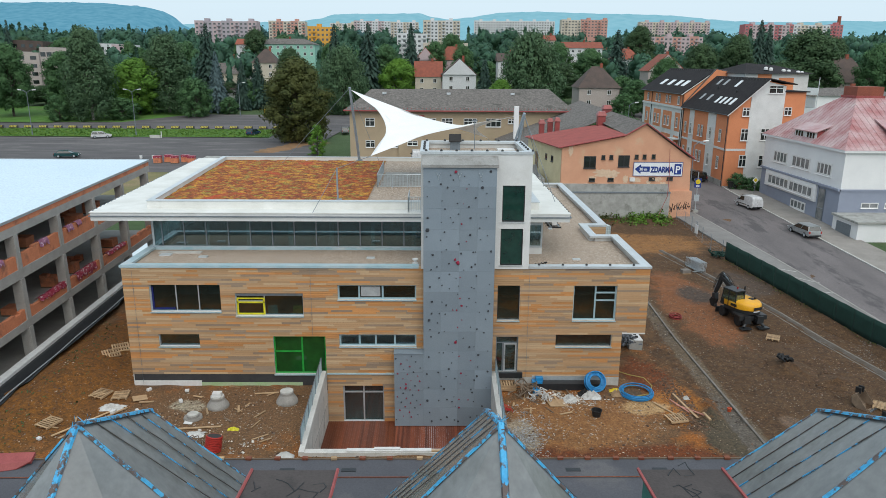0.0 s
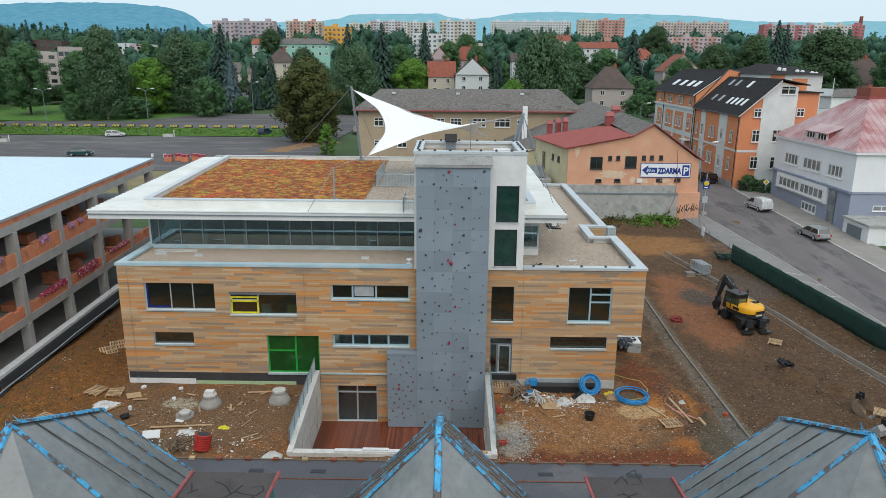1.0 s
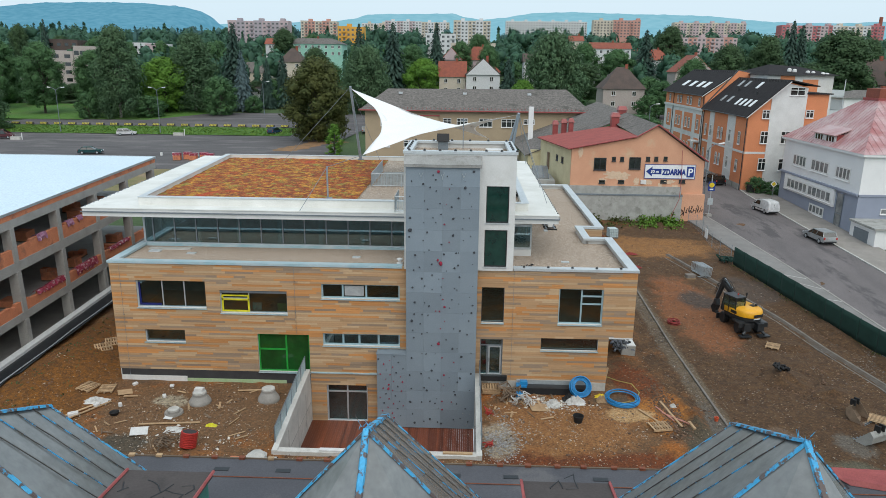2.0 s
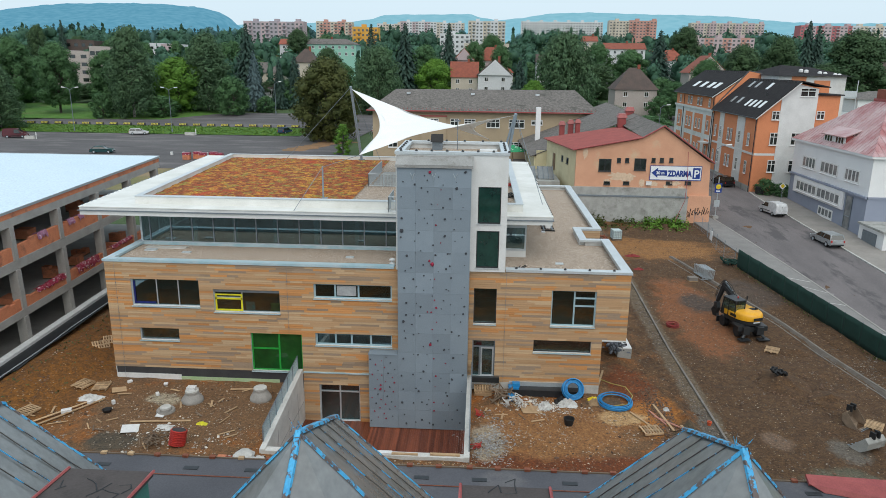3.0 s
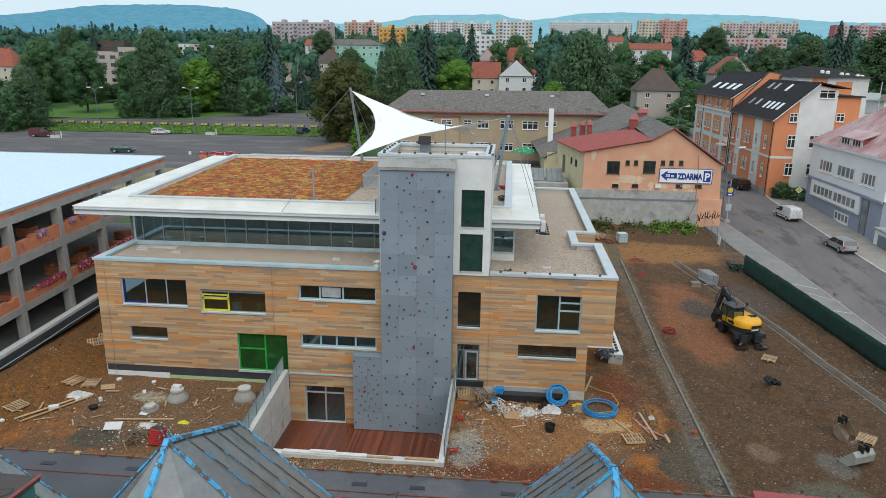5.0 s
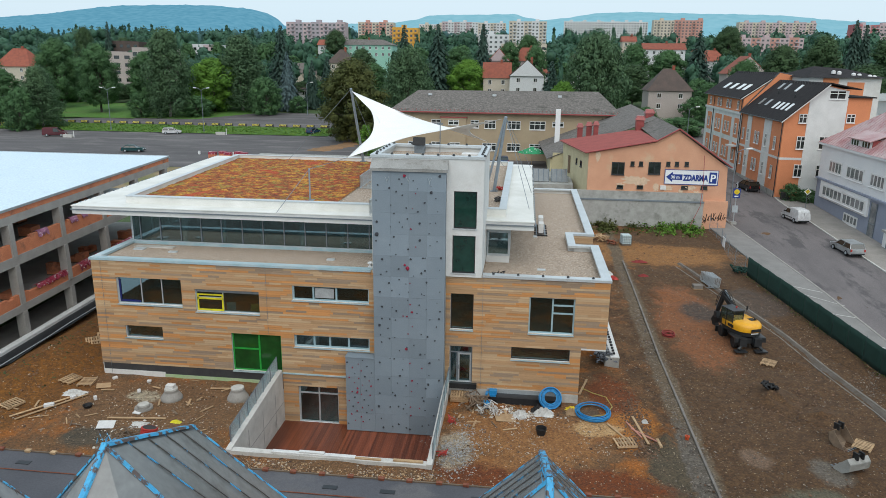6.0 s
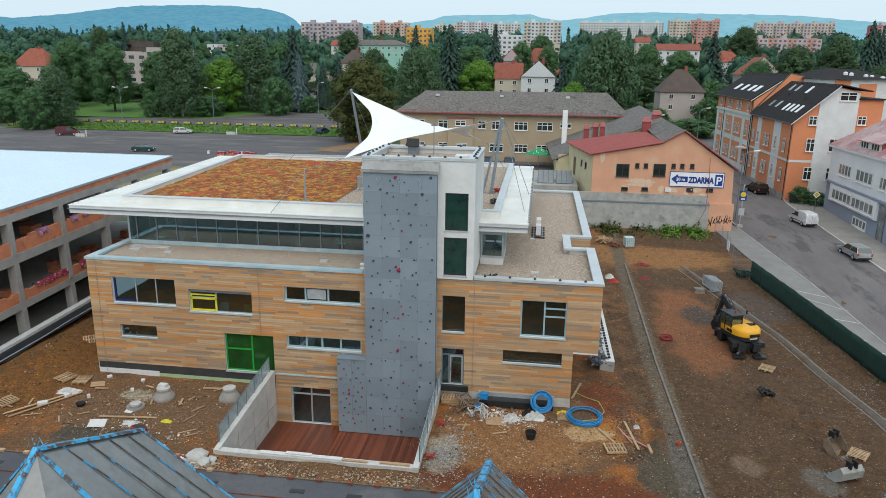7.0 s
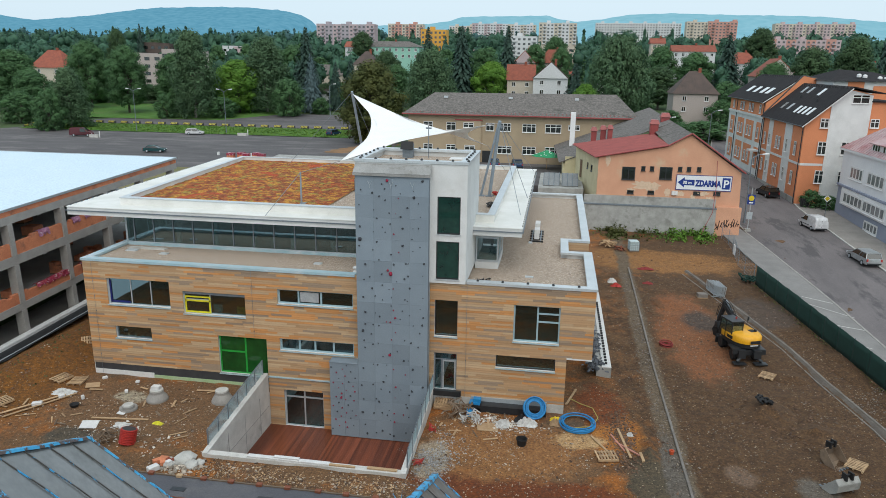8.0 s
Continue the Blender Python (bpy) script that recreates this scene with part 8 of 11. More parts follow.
M["film"] = material("dirty_white_film", (0.62, 0.62, 0.60), (0.45, 0.44, 0.42), 0.4, scale=3, fine=15, bump=0.2)
crumple("plastic_film", 10.2, -1.8, 1.25, 0.8, 0.6, M["film"], "crumpled dirty white plastic film on the earth", "film", 1)
crumple("plastic_film", 8.7, -2.2, 0.9, 0.8, 0.5, M["film"], "crumpled white sack on the earth", "sack", 2)
crumple("plastic_film", 12.0, -1.5, 0.7, 0.6, 0.5, M["timber"], "crumpled tan paper sack on the earth", "sack", 3)
crumple("plastic_film", -21.4, -3.3, 1.6, 0.8, 0.35, M["film"], "white plastic film over planks on the earth", "film", 4)
crumple("plastic_film", -14.9, -6.6, 1.0, 0.7, 0.2, M["film"], "torn white film on the earth", "film", 5)
crumple("plastic_film", 9.8, -1.4, 0.8, 0.6, 0.45, M["black"], "black plastic sack on the earth", "sack", 6)
crumple("yellow_bag", -12.8, -6.0, 0.7, 0.35, 0.2, M["frame_yellow"], "yellow plastic bag lying on the earth", "bag", 7)
crumple("yellow_bag", 12.1, -0.9, 0.9, 0.4, 0.25, M["sign_yellow"], "yellow pipe wrapping lying beside the coil", "bag", 8)
crumple("red_sack", -9.7, -9.9, 0.9, 0.7, 0.4, M["redtile"], "crumpled orange-red sack beside the rubble", "sack", 29)
coil("hose_coil", 20.75, 12.6, ground_z(20.7, 12.6) + 0.02, 0.5, 6, 5, M["red_dark"], "dark red hose coil lying on the earth", 0.045)
crumple("red_net", 21.2, 31.5, 1.6, 0.6, 0.3, M["red_dark"], "heap of red warning net on the earth", "net", 10)
crumple("red_net", 20.9, 27.0, 1.0, 0.6, 0.25, M["red_dark"], "heap of red warning net on the earth", "net", 11)
crumple("warning_tape", 17.4, 26.9, 0.9, 1.2, 0.5, M["film"], "crumpled red and white warning sheet on the earth", "tape", 12)
crumple("warning_tape", 17.7, 25.6, 1.0, 0.5, 0.45, M["red"], "crumpled red warning sheet on the earth", "tape", 13)
crumple("white_sack", 16.6, -2.0, 0.4, 0.35, 0.25, M["film"], "small white sack lying on the earth", "sack", 14)
tangle("rubbish", 5.9, -1.2, ground_z(6, -1), M["timber_old"], "heap of timber scraps and rubbish beside the door", "rubbish", 26, 0.9, 0.04, 21)
tangle("rubbish", 6.6, -2.1, ground_z(6, -2), M["film"], "heap of torn film and scraps", "rubbish", 18, 0.7, 0.035, 22)
tangle("mesh_heap", -14.7, -8.4, ground_z(-14, -8), M["timber_old"], "heap of lath scraps beside the red pipe", "rubbish", 28, 0.8, 0.025, 23)
tangle("drill_head", 25.7, 3.1, ground_z(25, 3) + 0.42, M["black"], "black steel coupling lying on the gravel heap", "machine part", 18, 0.55, 0.07, 24)
tangle("red_sleeve", 4.4, -3.6, ground_z(4, -3), M["red"], "torn red mesh strip beside the yard wall", "net", 9, 0.34, 0.03, 25)
tangle("red_sleeve", 4.2, -7.4, ground_z(4, -7), M["red"], "torn red mesh strip beside the yard wall", "net", 9, 0.34, 0.03, 26)
bluebin = thing("blue_crate", "bright blue plastic crates stacked beside the plinth", "crate", on_ground(6.7, -0.45))
boxed("crate_body", M["blue_pe"], bluebin, (-0.35, -0.25, 0.25, 0.35, 0.25, 0.6), (-0.1, -0.2, 0.6, 0.4, 0.2, 0.85))
boxed("crate_stand", M["black"], bluebin, (-0.4, -0.3, 0, 0.4, 0.3, 0.25))
bluelid = thing("blue_crate", "small blue plastic bucket among rubbish", "crate", on_ground(6.5, -1.5))
bm = bmesh.new()
lathe(bm, [(0.2, 0), (0.26, 0.45), (0.28, 0.45), (0.28, 0.5), (0.05, 0.48)], 14)
part("bucket_body", bm, M["blue_pe"], bluelid)
chan = thing("drain_channel", "long black drainage channel lying along the plinth", "channel", pose(8.9, -0.4, ground_z(9, 0)))
boxed("channel_body", M["foil_black"], chan, (-2.5, -0.35, 0.0, 2.5, 0.3, 0.45))
boxed("channel_edge", M["alu"], chan, (-2.5, 0.3, 0.45, 2.5, 0.42, 0.74))
hose = thing("drain_hose", "yellow-green corrugated hose curving over the earth", "hose")
cu = [Vector((12.9, 2.2, 0.0)), Vector((13.6, 1.3, 0.1)), Vector((14.4, 0.4, 0.3)), Vector((14.7, -0.6, 0.15)), Vector((14.3, -1.5, 0.0)), Vector((13.2, -1.9, 0.0))]
bm = bmesh.new()
for a, b in zip(cu, cu[1:]):
    for k in range(5):
        tube(bm, a.lerp(b, k / 5) + Vector((0, 0, -0.15)), a.lerp(b, (k + 1) / 5) + Vector((0, 0, -0.15)), 0.03, n=6)
part("hose_run", bm, material("yellow_green_hose", (0.42, 0.36, 0.10), None, 0.6, scale=3), hose)

# stacked barriers, tank, buckets
bar_src = thing("crowd_barrier", "galvanised crowd barrier in a leaning stack", "barrier", on_ground(26.6, 25.2, 100), "stacked crowd barriers")
bm = bmesh.new()
for a, b in (((-1.1, 0, 0.2), (1.1, 0, 0.2)), ((1.1, 0, 0.2), (1.1, 0, 1.1)), ((1.1, 0, 1.1), (-1.1, 0, 1.1)), ((-1.1, 0, 1.1), (-1.1, 0, 0.2))):
    tube(bm, a, b, 0.025, n=6)
part("frame", bm, M["alu"], bar_src)
bm = bmesh.new()
tube(bm, (0, 0, 0.2), (0, 0, 1.1), 0.01, n=4, cap=False)
bar_mesh = mesh_of("bar", bm, M["alu"])
for i in range(1, 16):
    ob = new("bar", bar_mesh)
    ob.parent = bar_src
    ob.location = (-1.1 + 0.1375 * i, 0, 0)
for sx in (-0.8, 0.8):
    bm = bmesh.new()
    tube(bm, (sx, -0.25, 0.02), (sx, 0.25, 0.02), 0.02, n=5)
    tube(bm, (sx, 0, 0.02), (sx, 0, 0.2), 0.02, n=5)
    part("foot", bm, M["alu"], bar_src)
for i in range(1, 8):
    copy_thing(bar_src, on_ground(26.6 + 0.12 * i, 25.2 - 0.03 * i, 100 + q.uniform(-2, 2)) @ pose(0, 0, 0, 2 + 0.6 * i))
ibc = thing("ibc_tank", "white plastic water tank in a wire cage on a pallet", "tank", on_ground(20.5, 38.0, 8))
boxed("tank", material("white_tank_plastic", (0.45, 0.58, 0.60), (0.55, 0.65, 0.66), 0.4, scale=2), ibc, (-0.5, -0.6, 0.2, 0.5, 0.6, 1.2))
bm = bmesh.new()
for i in range(6):
    z = 0.2 + 0.2 * i
    for a, b in (((-0.53, -0.63, z), (0.53, -0.63, z)), ((0.53, -0.63, z), (0.53, 0.63, z)), ((-0.53, -0.63, z), (-0.53, 0.63, z))):
        tube(bm, a, b, 0.014, n=4)
for i in range(6):
    x = -0.53 + 0.212 * i
    tube(bm, (x, -0.63, 0.15), (x, -0.63, 1.22), 0.014, n=4)
part("cage", bm, M["steel"], ibc)
boxed("pallet_base", M["timber_old"], ibc, (-0.55, -0.65, 0, 0.55, 0.65, 0.15))
tangle("timber_heap", 17.6, 39.2, ground_z(17, 39), M["timber"], "heap of timber scraps beside the water tank", "timber", 18, 1.0, 0.06, 41)
tangle("timber_heap", 19.0, 38.0, ground_z(19, 38), M["rust"], "rusty scrap heap beside the water tank", "scrap", 10, 0.6, 0.07, 42)
slabs = thing("slab_stack", "stack of grey paving slabs on a pallet", "paving slabs", on_ground(25.6, 24.0, 5) @ Matrix.Diagonal((0.72, 0.72, 0.8, 1)))
for k in range(4):
    boxed("slab", M["kerb_site"], slabs, (-0.6, -0.5, 0.14 + 0.1 * k, 0.6, 0.5, 0.23 + 0.1 * k))
boxed("pallet_base", M["timber"], slabs, (-0.65, -0.55, 0, 0.65, 0.55, 0.13))


def digger_bucket(x, y, rz, mat, label, w=1.3):
    t = thing("digger_bucket", label, "excavator bucket", on_ground(x, y, rz), "spare digger buckets")
    prof = [(0.0, 0.0), (0.7, 0.02), (1.05, 0.3), (1.1, 0.7), (0.85, 0.95)]
    for k in range(4):
        bm = bmesh.new()
        (a, b), (c, d) = prof[k], prof[k + 1]
        slab(bm, [(-w / 2, a, b), (w / 2, a, b), (w / 2, c, d), (-w / 2, c, d)], 0.04)
        part("shell", bm, mat, t)
    for sx in (-w / 2, w / 2):
        bm = bmesh.new()
        v = [bm.verts.new((sx, a, b)) for a, b in prof]
        u = [bm.verts.new((sx * 0.96, a, b)) for a, b in prof]
        bm.faces.new(v)
        bm.faces.new(u[::-1])
        for k in range(5):
            bm.faces.new((v[k], v[(k + 1) % 5], u[(k + 1) % 5], u[k]))
        part("cheek", bm, mat, t)
    boxed("hanger", M["black"], t, (-0.25, 0.75, 0.9, -0.15, 1.1, 1.3), (0.15, 0.75, 0.9, 0.25, 1.1, 1.3), (-0.25, 0.85, 1.1, 0.25, 0.95, 1.2))
    for k in range(5):
        boxed("tooth", M["steel"], t, (-w / 2 + 0.1 + k * (w - 0.25) / 4, -0.15, 0.0, -w / 2 + 0.2 + k * (w - 0.25) / 4, 0.02, 0.04))


digger_bucket(27.15, -5.3, -155, M["concrete"], "pale worn grading bucket lying on the earth", 1.5)
digger_bucket(28.4, -3.5, 35, M["timber_old"], "brown rusty digger bucket lying on the earth", 1.2)


# ---------- wheeled excavator ----------
def excavator(x, y, rz):
    t = thing("wheeled_excavator", "yellow and black wheeled excavator parked with lowered stabilisers", "excavator", on_ground(x, y, rz))
    dark = M["frame_dark"]
    boxed("undercarriage", dark, t, (-0.7, -1.7, 0.55, 0.7, 1.7, 1.0))
    for sx in (-1, 1):
        for yy in (-1.25, 1.35):
            wh = new("wheel")
            wh.parent = t
            for k in (0, 1):
                bm = bmesh.new()
                xo = sx * (0.72 + 0.28 * k)
                lathe(bm, [(0.26, -0.12), (0.46, -0.13), (0.52, -0.08), (0.52, 0.08), (0.46, 0.13), (0.26, 0.12)], 22)
                bmesh.ops.rotate(bm, verts=bm.verts, cent=(0, 0, 0), matrix=Matrix.Rotation(math.pi / 2, 3, "Y"))
                bmesh.ops.translate(bm, verts=bm.verts, vec=(xo, yy, 0.52))
                part("tyre", bm, M["black"], wh)
            bm = bmesh.new()
            tube(bm, (sx * 0.6, yy, 0.52), (sx * 1.08, yy, 0.52), 0.24, n=14)
            part("rim", bm, M["steel"], wh)
    boxed("axle", dark, t, (-0.7, -1.4, 0.4, 0.7, -1.1, 0.62), (-0.7, 1.2, 0.4, 0.7, 1.5, 0.62))
    for sx in (-1, 1):
        bm = bmesh.new()
        tube(bm, (sx * 0.35, -1.8, 0.85), (sx * 1.0, -2.25, 0.2), 0.13, n=8)
        part("stabiliser_leg", bm, dark, t)
        boxed("stabiliser_foot", dark, t, (sx * 0.85 - 0.5, -2.6, 0.05, sx * 0.85 + 0.5, -2.05, 0.15))
        boxed("fender", M["frame_dark"], t, (sx * 0.98 - 0.35, -1.95, 1.08, sx * 0.98 + 0.35, -0.75, 1.16), (sx * 0.98 - 0.35, -2.0, 0.75, sx * 0.98 + 0.35, -1.9, 1.12))
    boxed("dozer_blade", dark, t, (-1.2, 2.15, 0.12, 1.2, 2.25, 0.65))
    boxed("blade_arm", dark, t, (-0.5, 1.6, 0.35, -0.35, 2.15, 0.5), (0.35, 1.6, 0.35, 0.5, 2.15, 0.5))
    bm = bmesh.new()
    lathe(bm, [(0.6, 1.0), (0.6, 1.2)], 20)
    part("turntable", bm, dark, t)
    # upper body, rounded tail
    tail = [(-1.2, 0.95)] + [(-1.22 * math.cos(math.pi * k / 16), -0.55 - 1.3 * math.sin(math.pi * k / 16)) for k in range(17)] + [(1.2, 0.95)]
    bm = bmesh.new()
    prism(bm, [(x_ * 0.97, y_ * 0.97) for x_, y_ in tail], 1.15, 1.52)
    part("chassis_skirt", bm, M["black"], t)
    bm = bmesh.new()
    v0 = [bm.verts.new((x_, y_, 1.5)) for x_, y_ in tail]
    v1 = [bm.verts.new((x_ * 1.01, y_ * 1.01, 1.95)) for x_, y_ in tail]
    v2 = [bm.verts.new((x_ * 0.94, y_ * 0.94 if y_ < 0 else y_, 2.10)) for x_, y_ in tail]
    v3 = [bm.verts.new((x_ * 0.72, y_ * 0.74 if y_ < 0 else y_, 2.22)) for x_, y_ in tail]
    for a, b in ((v0, v1), (v1, v2), (v2, v3)):
        for i in range(len(tail)):
            bm.faces.new((a[i], a[(i + 1) % len(tail)], b[(i + 1) % len(tail)], b[i]))
    bm.faces.new(v3)
    part("engine_hood", bm, M["yellow"], t, "yellow engine hood", smooth=True)
    boxed("grille", M["black"], t, (-0.45, -1.93, 1.6, 0.45, -1.88, 1.85), (-1.25, -0.6, 1.6, -1.22, 0.1, 1.85))
    boxed("exhaust", M["black"], t, (0.6, -0.9, 2.1, 0.75, -0.75, 2.4))
    # cab at left
    cab = new("cab")
    cab.parent = t
    c0, c1, d0, d1, h0, h1 = -1.2, -0.2, -0.4, 1.35, 1.5, 2.95
    for a, b in (((c0, d0), (c0, d0)), ((c1, d0), (c1, d0)), ((c0, d1), (c0, d1 - 0.25)), ((c1, d1), (c1, d1 - 0.25)), ((c0, 0.45), (c0, 0.45)), ((c1, 0.45), (c1, 0.45))):
        bm = bmesh.new()
        tube(bm, (a[0], a[1], h0), (b[0], b[1], h1), 0.05, n=6)
        part("pillar", bm, M["black"], cab)
    boxed("cab_roof", M["frame_dark"], cab, (c0 - 0.06, d0 - 0.06, h1, c1 + 0.06, d1 - 0.18, h1 + 0.1))
    boxed("cab_floor", M["black"], cab, (c0, d0, h0 - 0.1, c1, d1, h0 + 0.45))
    boxed("seat", M["black"], cab, (-0.95, -0.1, 1.9, -0.45, 0.3, 2.1), (-0.95, -0.2, 2.1, -0.45, -0.1, 2.7))
    for d in ((c0 - 0.005, d0, h0 + 0.45, c0 + 0.01, d1 - 0.15, h1), (c1 - 0.01, d0, h0 + 0.45, c1 + 0.005, d1 - 0.15, h1), (c0, d0 - 0.005, h0 + 0.45, c1, d0 + 0.01, h1), (c0, d1 - 0.2, h0 + 0.45, c1, d1 - 0.18, h1)):
        boxed("cab_glass", M["pane"], cab, d).visible_shadow = False
    # folded boom, stick and bucket
    def beam(a, b, w, h0, h1):
        bm = bmesh.new()
        a, b = Vector(a), Vector(b)
        m = (b - a).normalized()
        n = Vector((1, 0, 0)).cross(m).normalized()
        v = [bm.verts.new(p + Vector((sx * w / 2, 0, 0)) + n * sz * h / 2) for p, h in ((a, h0), (b, h1)) for sx, sz in ((-1, -1), (1, -1), (1, 1), (-1, 1))]
        for f in ((0, 1, 2, 3), (7, 6, 5, 4), (0, 4, 5, 1), (1, 5, 6, 2), (2, 6, 7, 3), (3, 7, 4, 0)):
            bm.faces.new([v[k] for k in f])
        bmesh.ops.bevel(bm, geom=bm.edges[:], offset=0.03, segments=1, affect="EDGES")
        return bm

    part("boom_section", beam((0.2, 0.85, 1.55), (0.2, 1.5, 2.75), 0.42, 0.5, 0.42), M["black"], t)
    part("boom_section", beam((0.2, 1.42, 2.6), (0.2, 2.85, 3.35), 0.36, 0.46, 0.34), M["black"], t)
    part("stick", beam((0.2, 2.75, 3.6), (0.2, 3.5, 1.55), 0.28, 0.42, 0.24), M["black"], t)
    part("quick_coupler", beam((0.2, 3.5, 1.6), (0.2, 3.45, 1.05), 0.46, 0.36, 0.46), M["frame_dark"], t)
    for dx in (-0.3, 0.3):
        bm = bmesh.new()
        tube(bm, (0.2 + dx, 1.05, 1.4), (0.2 + dx, 1.75, 2.55), 0.085, n=8)
        part("cylinder", bm, M["frame_dark"], t)
    for a, b, r in (((0.2, 1.75, 3.15), (0.2, 2.75, 3.75), 0.09), ((0.2, 2.98, 3.45), (0.2, 3.62, 1.95), 0.075), ((0.2, 3.62, 1.95), (0.2, 3.66, 1.5), 0.045)):
        bm = bmesh.new()
        tube(bm, a, b, r, n=8)
        part("cylinder", bm, M["steel"], t)
    for dx in (-0.12, 0.0, 0.12):
        bm = bmesh.new()
        hose = [(0.2 + dx, 1.3, 2.85), (0.2 + dx, 2.1, 3.5 + abs(dx)), (0.2 + dx, 2.9, 3.85), (0.2 + dx * 1.4, 3.45, 3.0), (0.2 + dx, 3.75, 2.0)]
        for a, b in zip(hose, hose[1:]):
            tube(bm, a, b, 0.028, n=5)
        part("hydraulic_hose", bm, M["black"], t)
    bm = bmesh.new()
    prof = [(3.15, 1.05), (3.75, 1.1), (4.0, 0.7), (3.7, 0.2), (3.2, 0.12), (3.35, 0.5)]
    a = [bm.verts.new((0.02, y_, z_)) for y_, z_ in prof]
    b = [bm.verts.new((0.38, y_, z_)) for y_, z_ in prof]
    bm.faces.new(a)
    bm.faces.new(b[::-1])
    for i in range(6):
        bm.faces.new((a[i], b[i], b[(i + 1) % 6], a[(i + 1) % 6]))
    part("bucket", bm, M["black"], t)
    for sx in (-1, 1):
        boxed("outrigger_housing", M["frame_dark"], t, (sx * 0.62 - 0.3, -2.2, 0.45, sx * 0.62 + 0.3, -1.72, 1.12))
    boxed("hood_vent", M["black"], t, (0.25, -0.9, 2.2, 0.8, -0.35, 2.24))
    boxed("name_bar", M["sign_white"], t, (-0.35, -1.80, 1.36, 0.35, -1.77, 1.46))
    bm = bmesh.new()
    tube(bm, (1.1, 0.9, 1.9), (1.35, 1.1, 2.6), 0.02, n=5)
    part("mirror_arm", bm, M["black"], t)
    boxed("mirror", M["black"], t, (1.28, 1.05, 2.45, 1.42, 1.1, 2.8))
    boxed("beacon", M["red"], t, (-0.5, 0.2, 3.05, -0.4, 0.3, 3.2))
    lower = ("undercarriage", "wheel", "axle", "stabiliser", "fender", "dozer", "blade", "turntable", "outrigger")
    for ob in t.children:  # the upper body is slewed on its turntable
        if not ob.name.startswith(lower):
            ob.matrix_basis = Matrix.Rotation(radians(14), 4, "Z")
    return t


excavator(26.25, 12.1, 8).scale = (0.94, 0.94, 0.94)
# hatched markings on the pavement
for xa, ya, xb, yb in ((35.04, 25.6, 37.3, 24.2), (35.03, 23.7, 38.0, 20.9), (35.3, 19.1, 37.99, 18.1), (35.5, 15.5, 37.0, 14.4), (35.4, 13.2, 38.3, 11.6), (35.6, 10.4, 38.4, 9.0)):
    bm = bmesh.new()
    za, zb = ground_z(xa, ya) + 0.150, ground_z(xb, yb) + 0.150
    slab(bm, [(xa, ya - 0.06, za), (xb, yb - 0.06, zb), (xb, yb + 0.06, zb), (xa, ya + 0.06, za)], 0.012)
    one("pavement_line", bm, M["lane_paint"], "thin worn white line on the pavement", "marking", kind="structure")


# ---------- trees ----------
def foliage(name, col, col2, island=0.3, back=0.3):
    m = material(name, col, col2, 0.7, scale=0.25, fine=3, bump=0.0, island=island, spec=0.25)
    nt = m.node_tree
    b = nt.nodes["Principled BSDF"]
    out = nt.nodes["Material Output"]
    tr = nt.nodes.new("ShaderNodeBsdfTranslucent")
    mx = nt.nodes.new("ShaderNodeMixShader")
    mx.inputs[0].default_value = back
    nt.links.new(b.inputs["Base Color"].links[0].from_socket, tr.inputs[0])
    nt.links.new(b.outputs[0], mx.inputs[1])
    nt.links.new(tr.outputs[0], mx.inputs[2])
    nt.links.new(mx.outputs[0], out.inputs[0])
    return m


M.update(
    leaf=foliage("broad_leaves", (0.102, 0.208, 0.082), (0.072, 0.155, 0.066), 0.2),
    leaf_bright=foliage("bright_leaves", (0.163, 0.319, 0.047), (0.111, 0.240, 0.039), 0.2),
    leaf_dark=foliage("dark_leaves", (0.082, 0.146, 0.062), (0.060, 0.112, 0.052), 0.2),
    leaf_olive=foliage("olive_leaves", (0.112, 0.122, 0.034), (0.070, 0.092, 0.031), 0.2),
    leaf_birch=foliage("birch_leaves", (0.110, 0.190, 0.092), (0.080, 0.150, 0.078), 0.2),
    leaf_grass=foliage("rank_grass", (0.15, 0.26, 0.045), (0.115, 0.215, 0.038), 0.12, 0.3),
    needle=foliage("spruce_needles", (0.041, 0.081, 0.059), (0.027, 0.059, 0.046), 0.2, back=0.1),
    needle_blue=foliage("blue_spruce_needles", (0.098, 0.150, 0.156), (0.065, 0.109, 0.114), 0.2, back=0.1),
    # bluer than the near leaves: distance haze put into the colour
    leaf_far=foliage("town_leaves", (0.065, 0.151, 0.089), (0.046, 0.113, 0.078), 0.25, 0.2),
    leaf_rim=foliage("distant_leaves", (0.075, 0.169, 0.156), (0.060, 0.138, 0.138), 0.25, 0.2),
    bark=material("grey_brown_bark", (0.10, 0.085, 0.07), (0.06, 0.05, 0.042), 0.95, scale=2, fine=12, bump=0.5),
    bark_birch=material("birch_bark", (0.42, 0.40, 0.37), (0.20, 0.18, 0.16), 0.9, scale=2, fine=12, bump=0.3),
)


def ico():
    bm = bmesh.new()
    bmesh.ops.create_icosphere(bm, subdivisions=1, radius=1.0)
    out = [v.co.copy() for v in bm.verts], [tuple(v.index for v in f.verts) for f in bm.faces]
    bm.free()
    return out


ICO_V, ICO_F = ico()


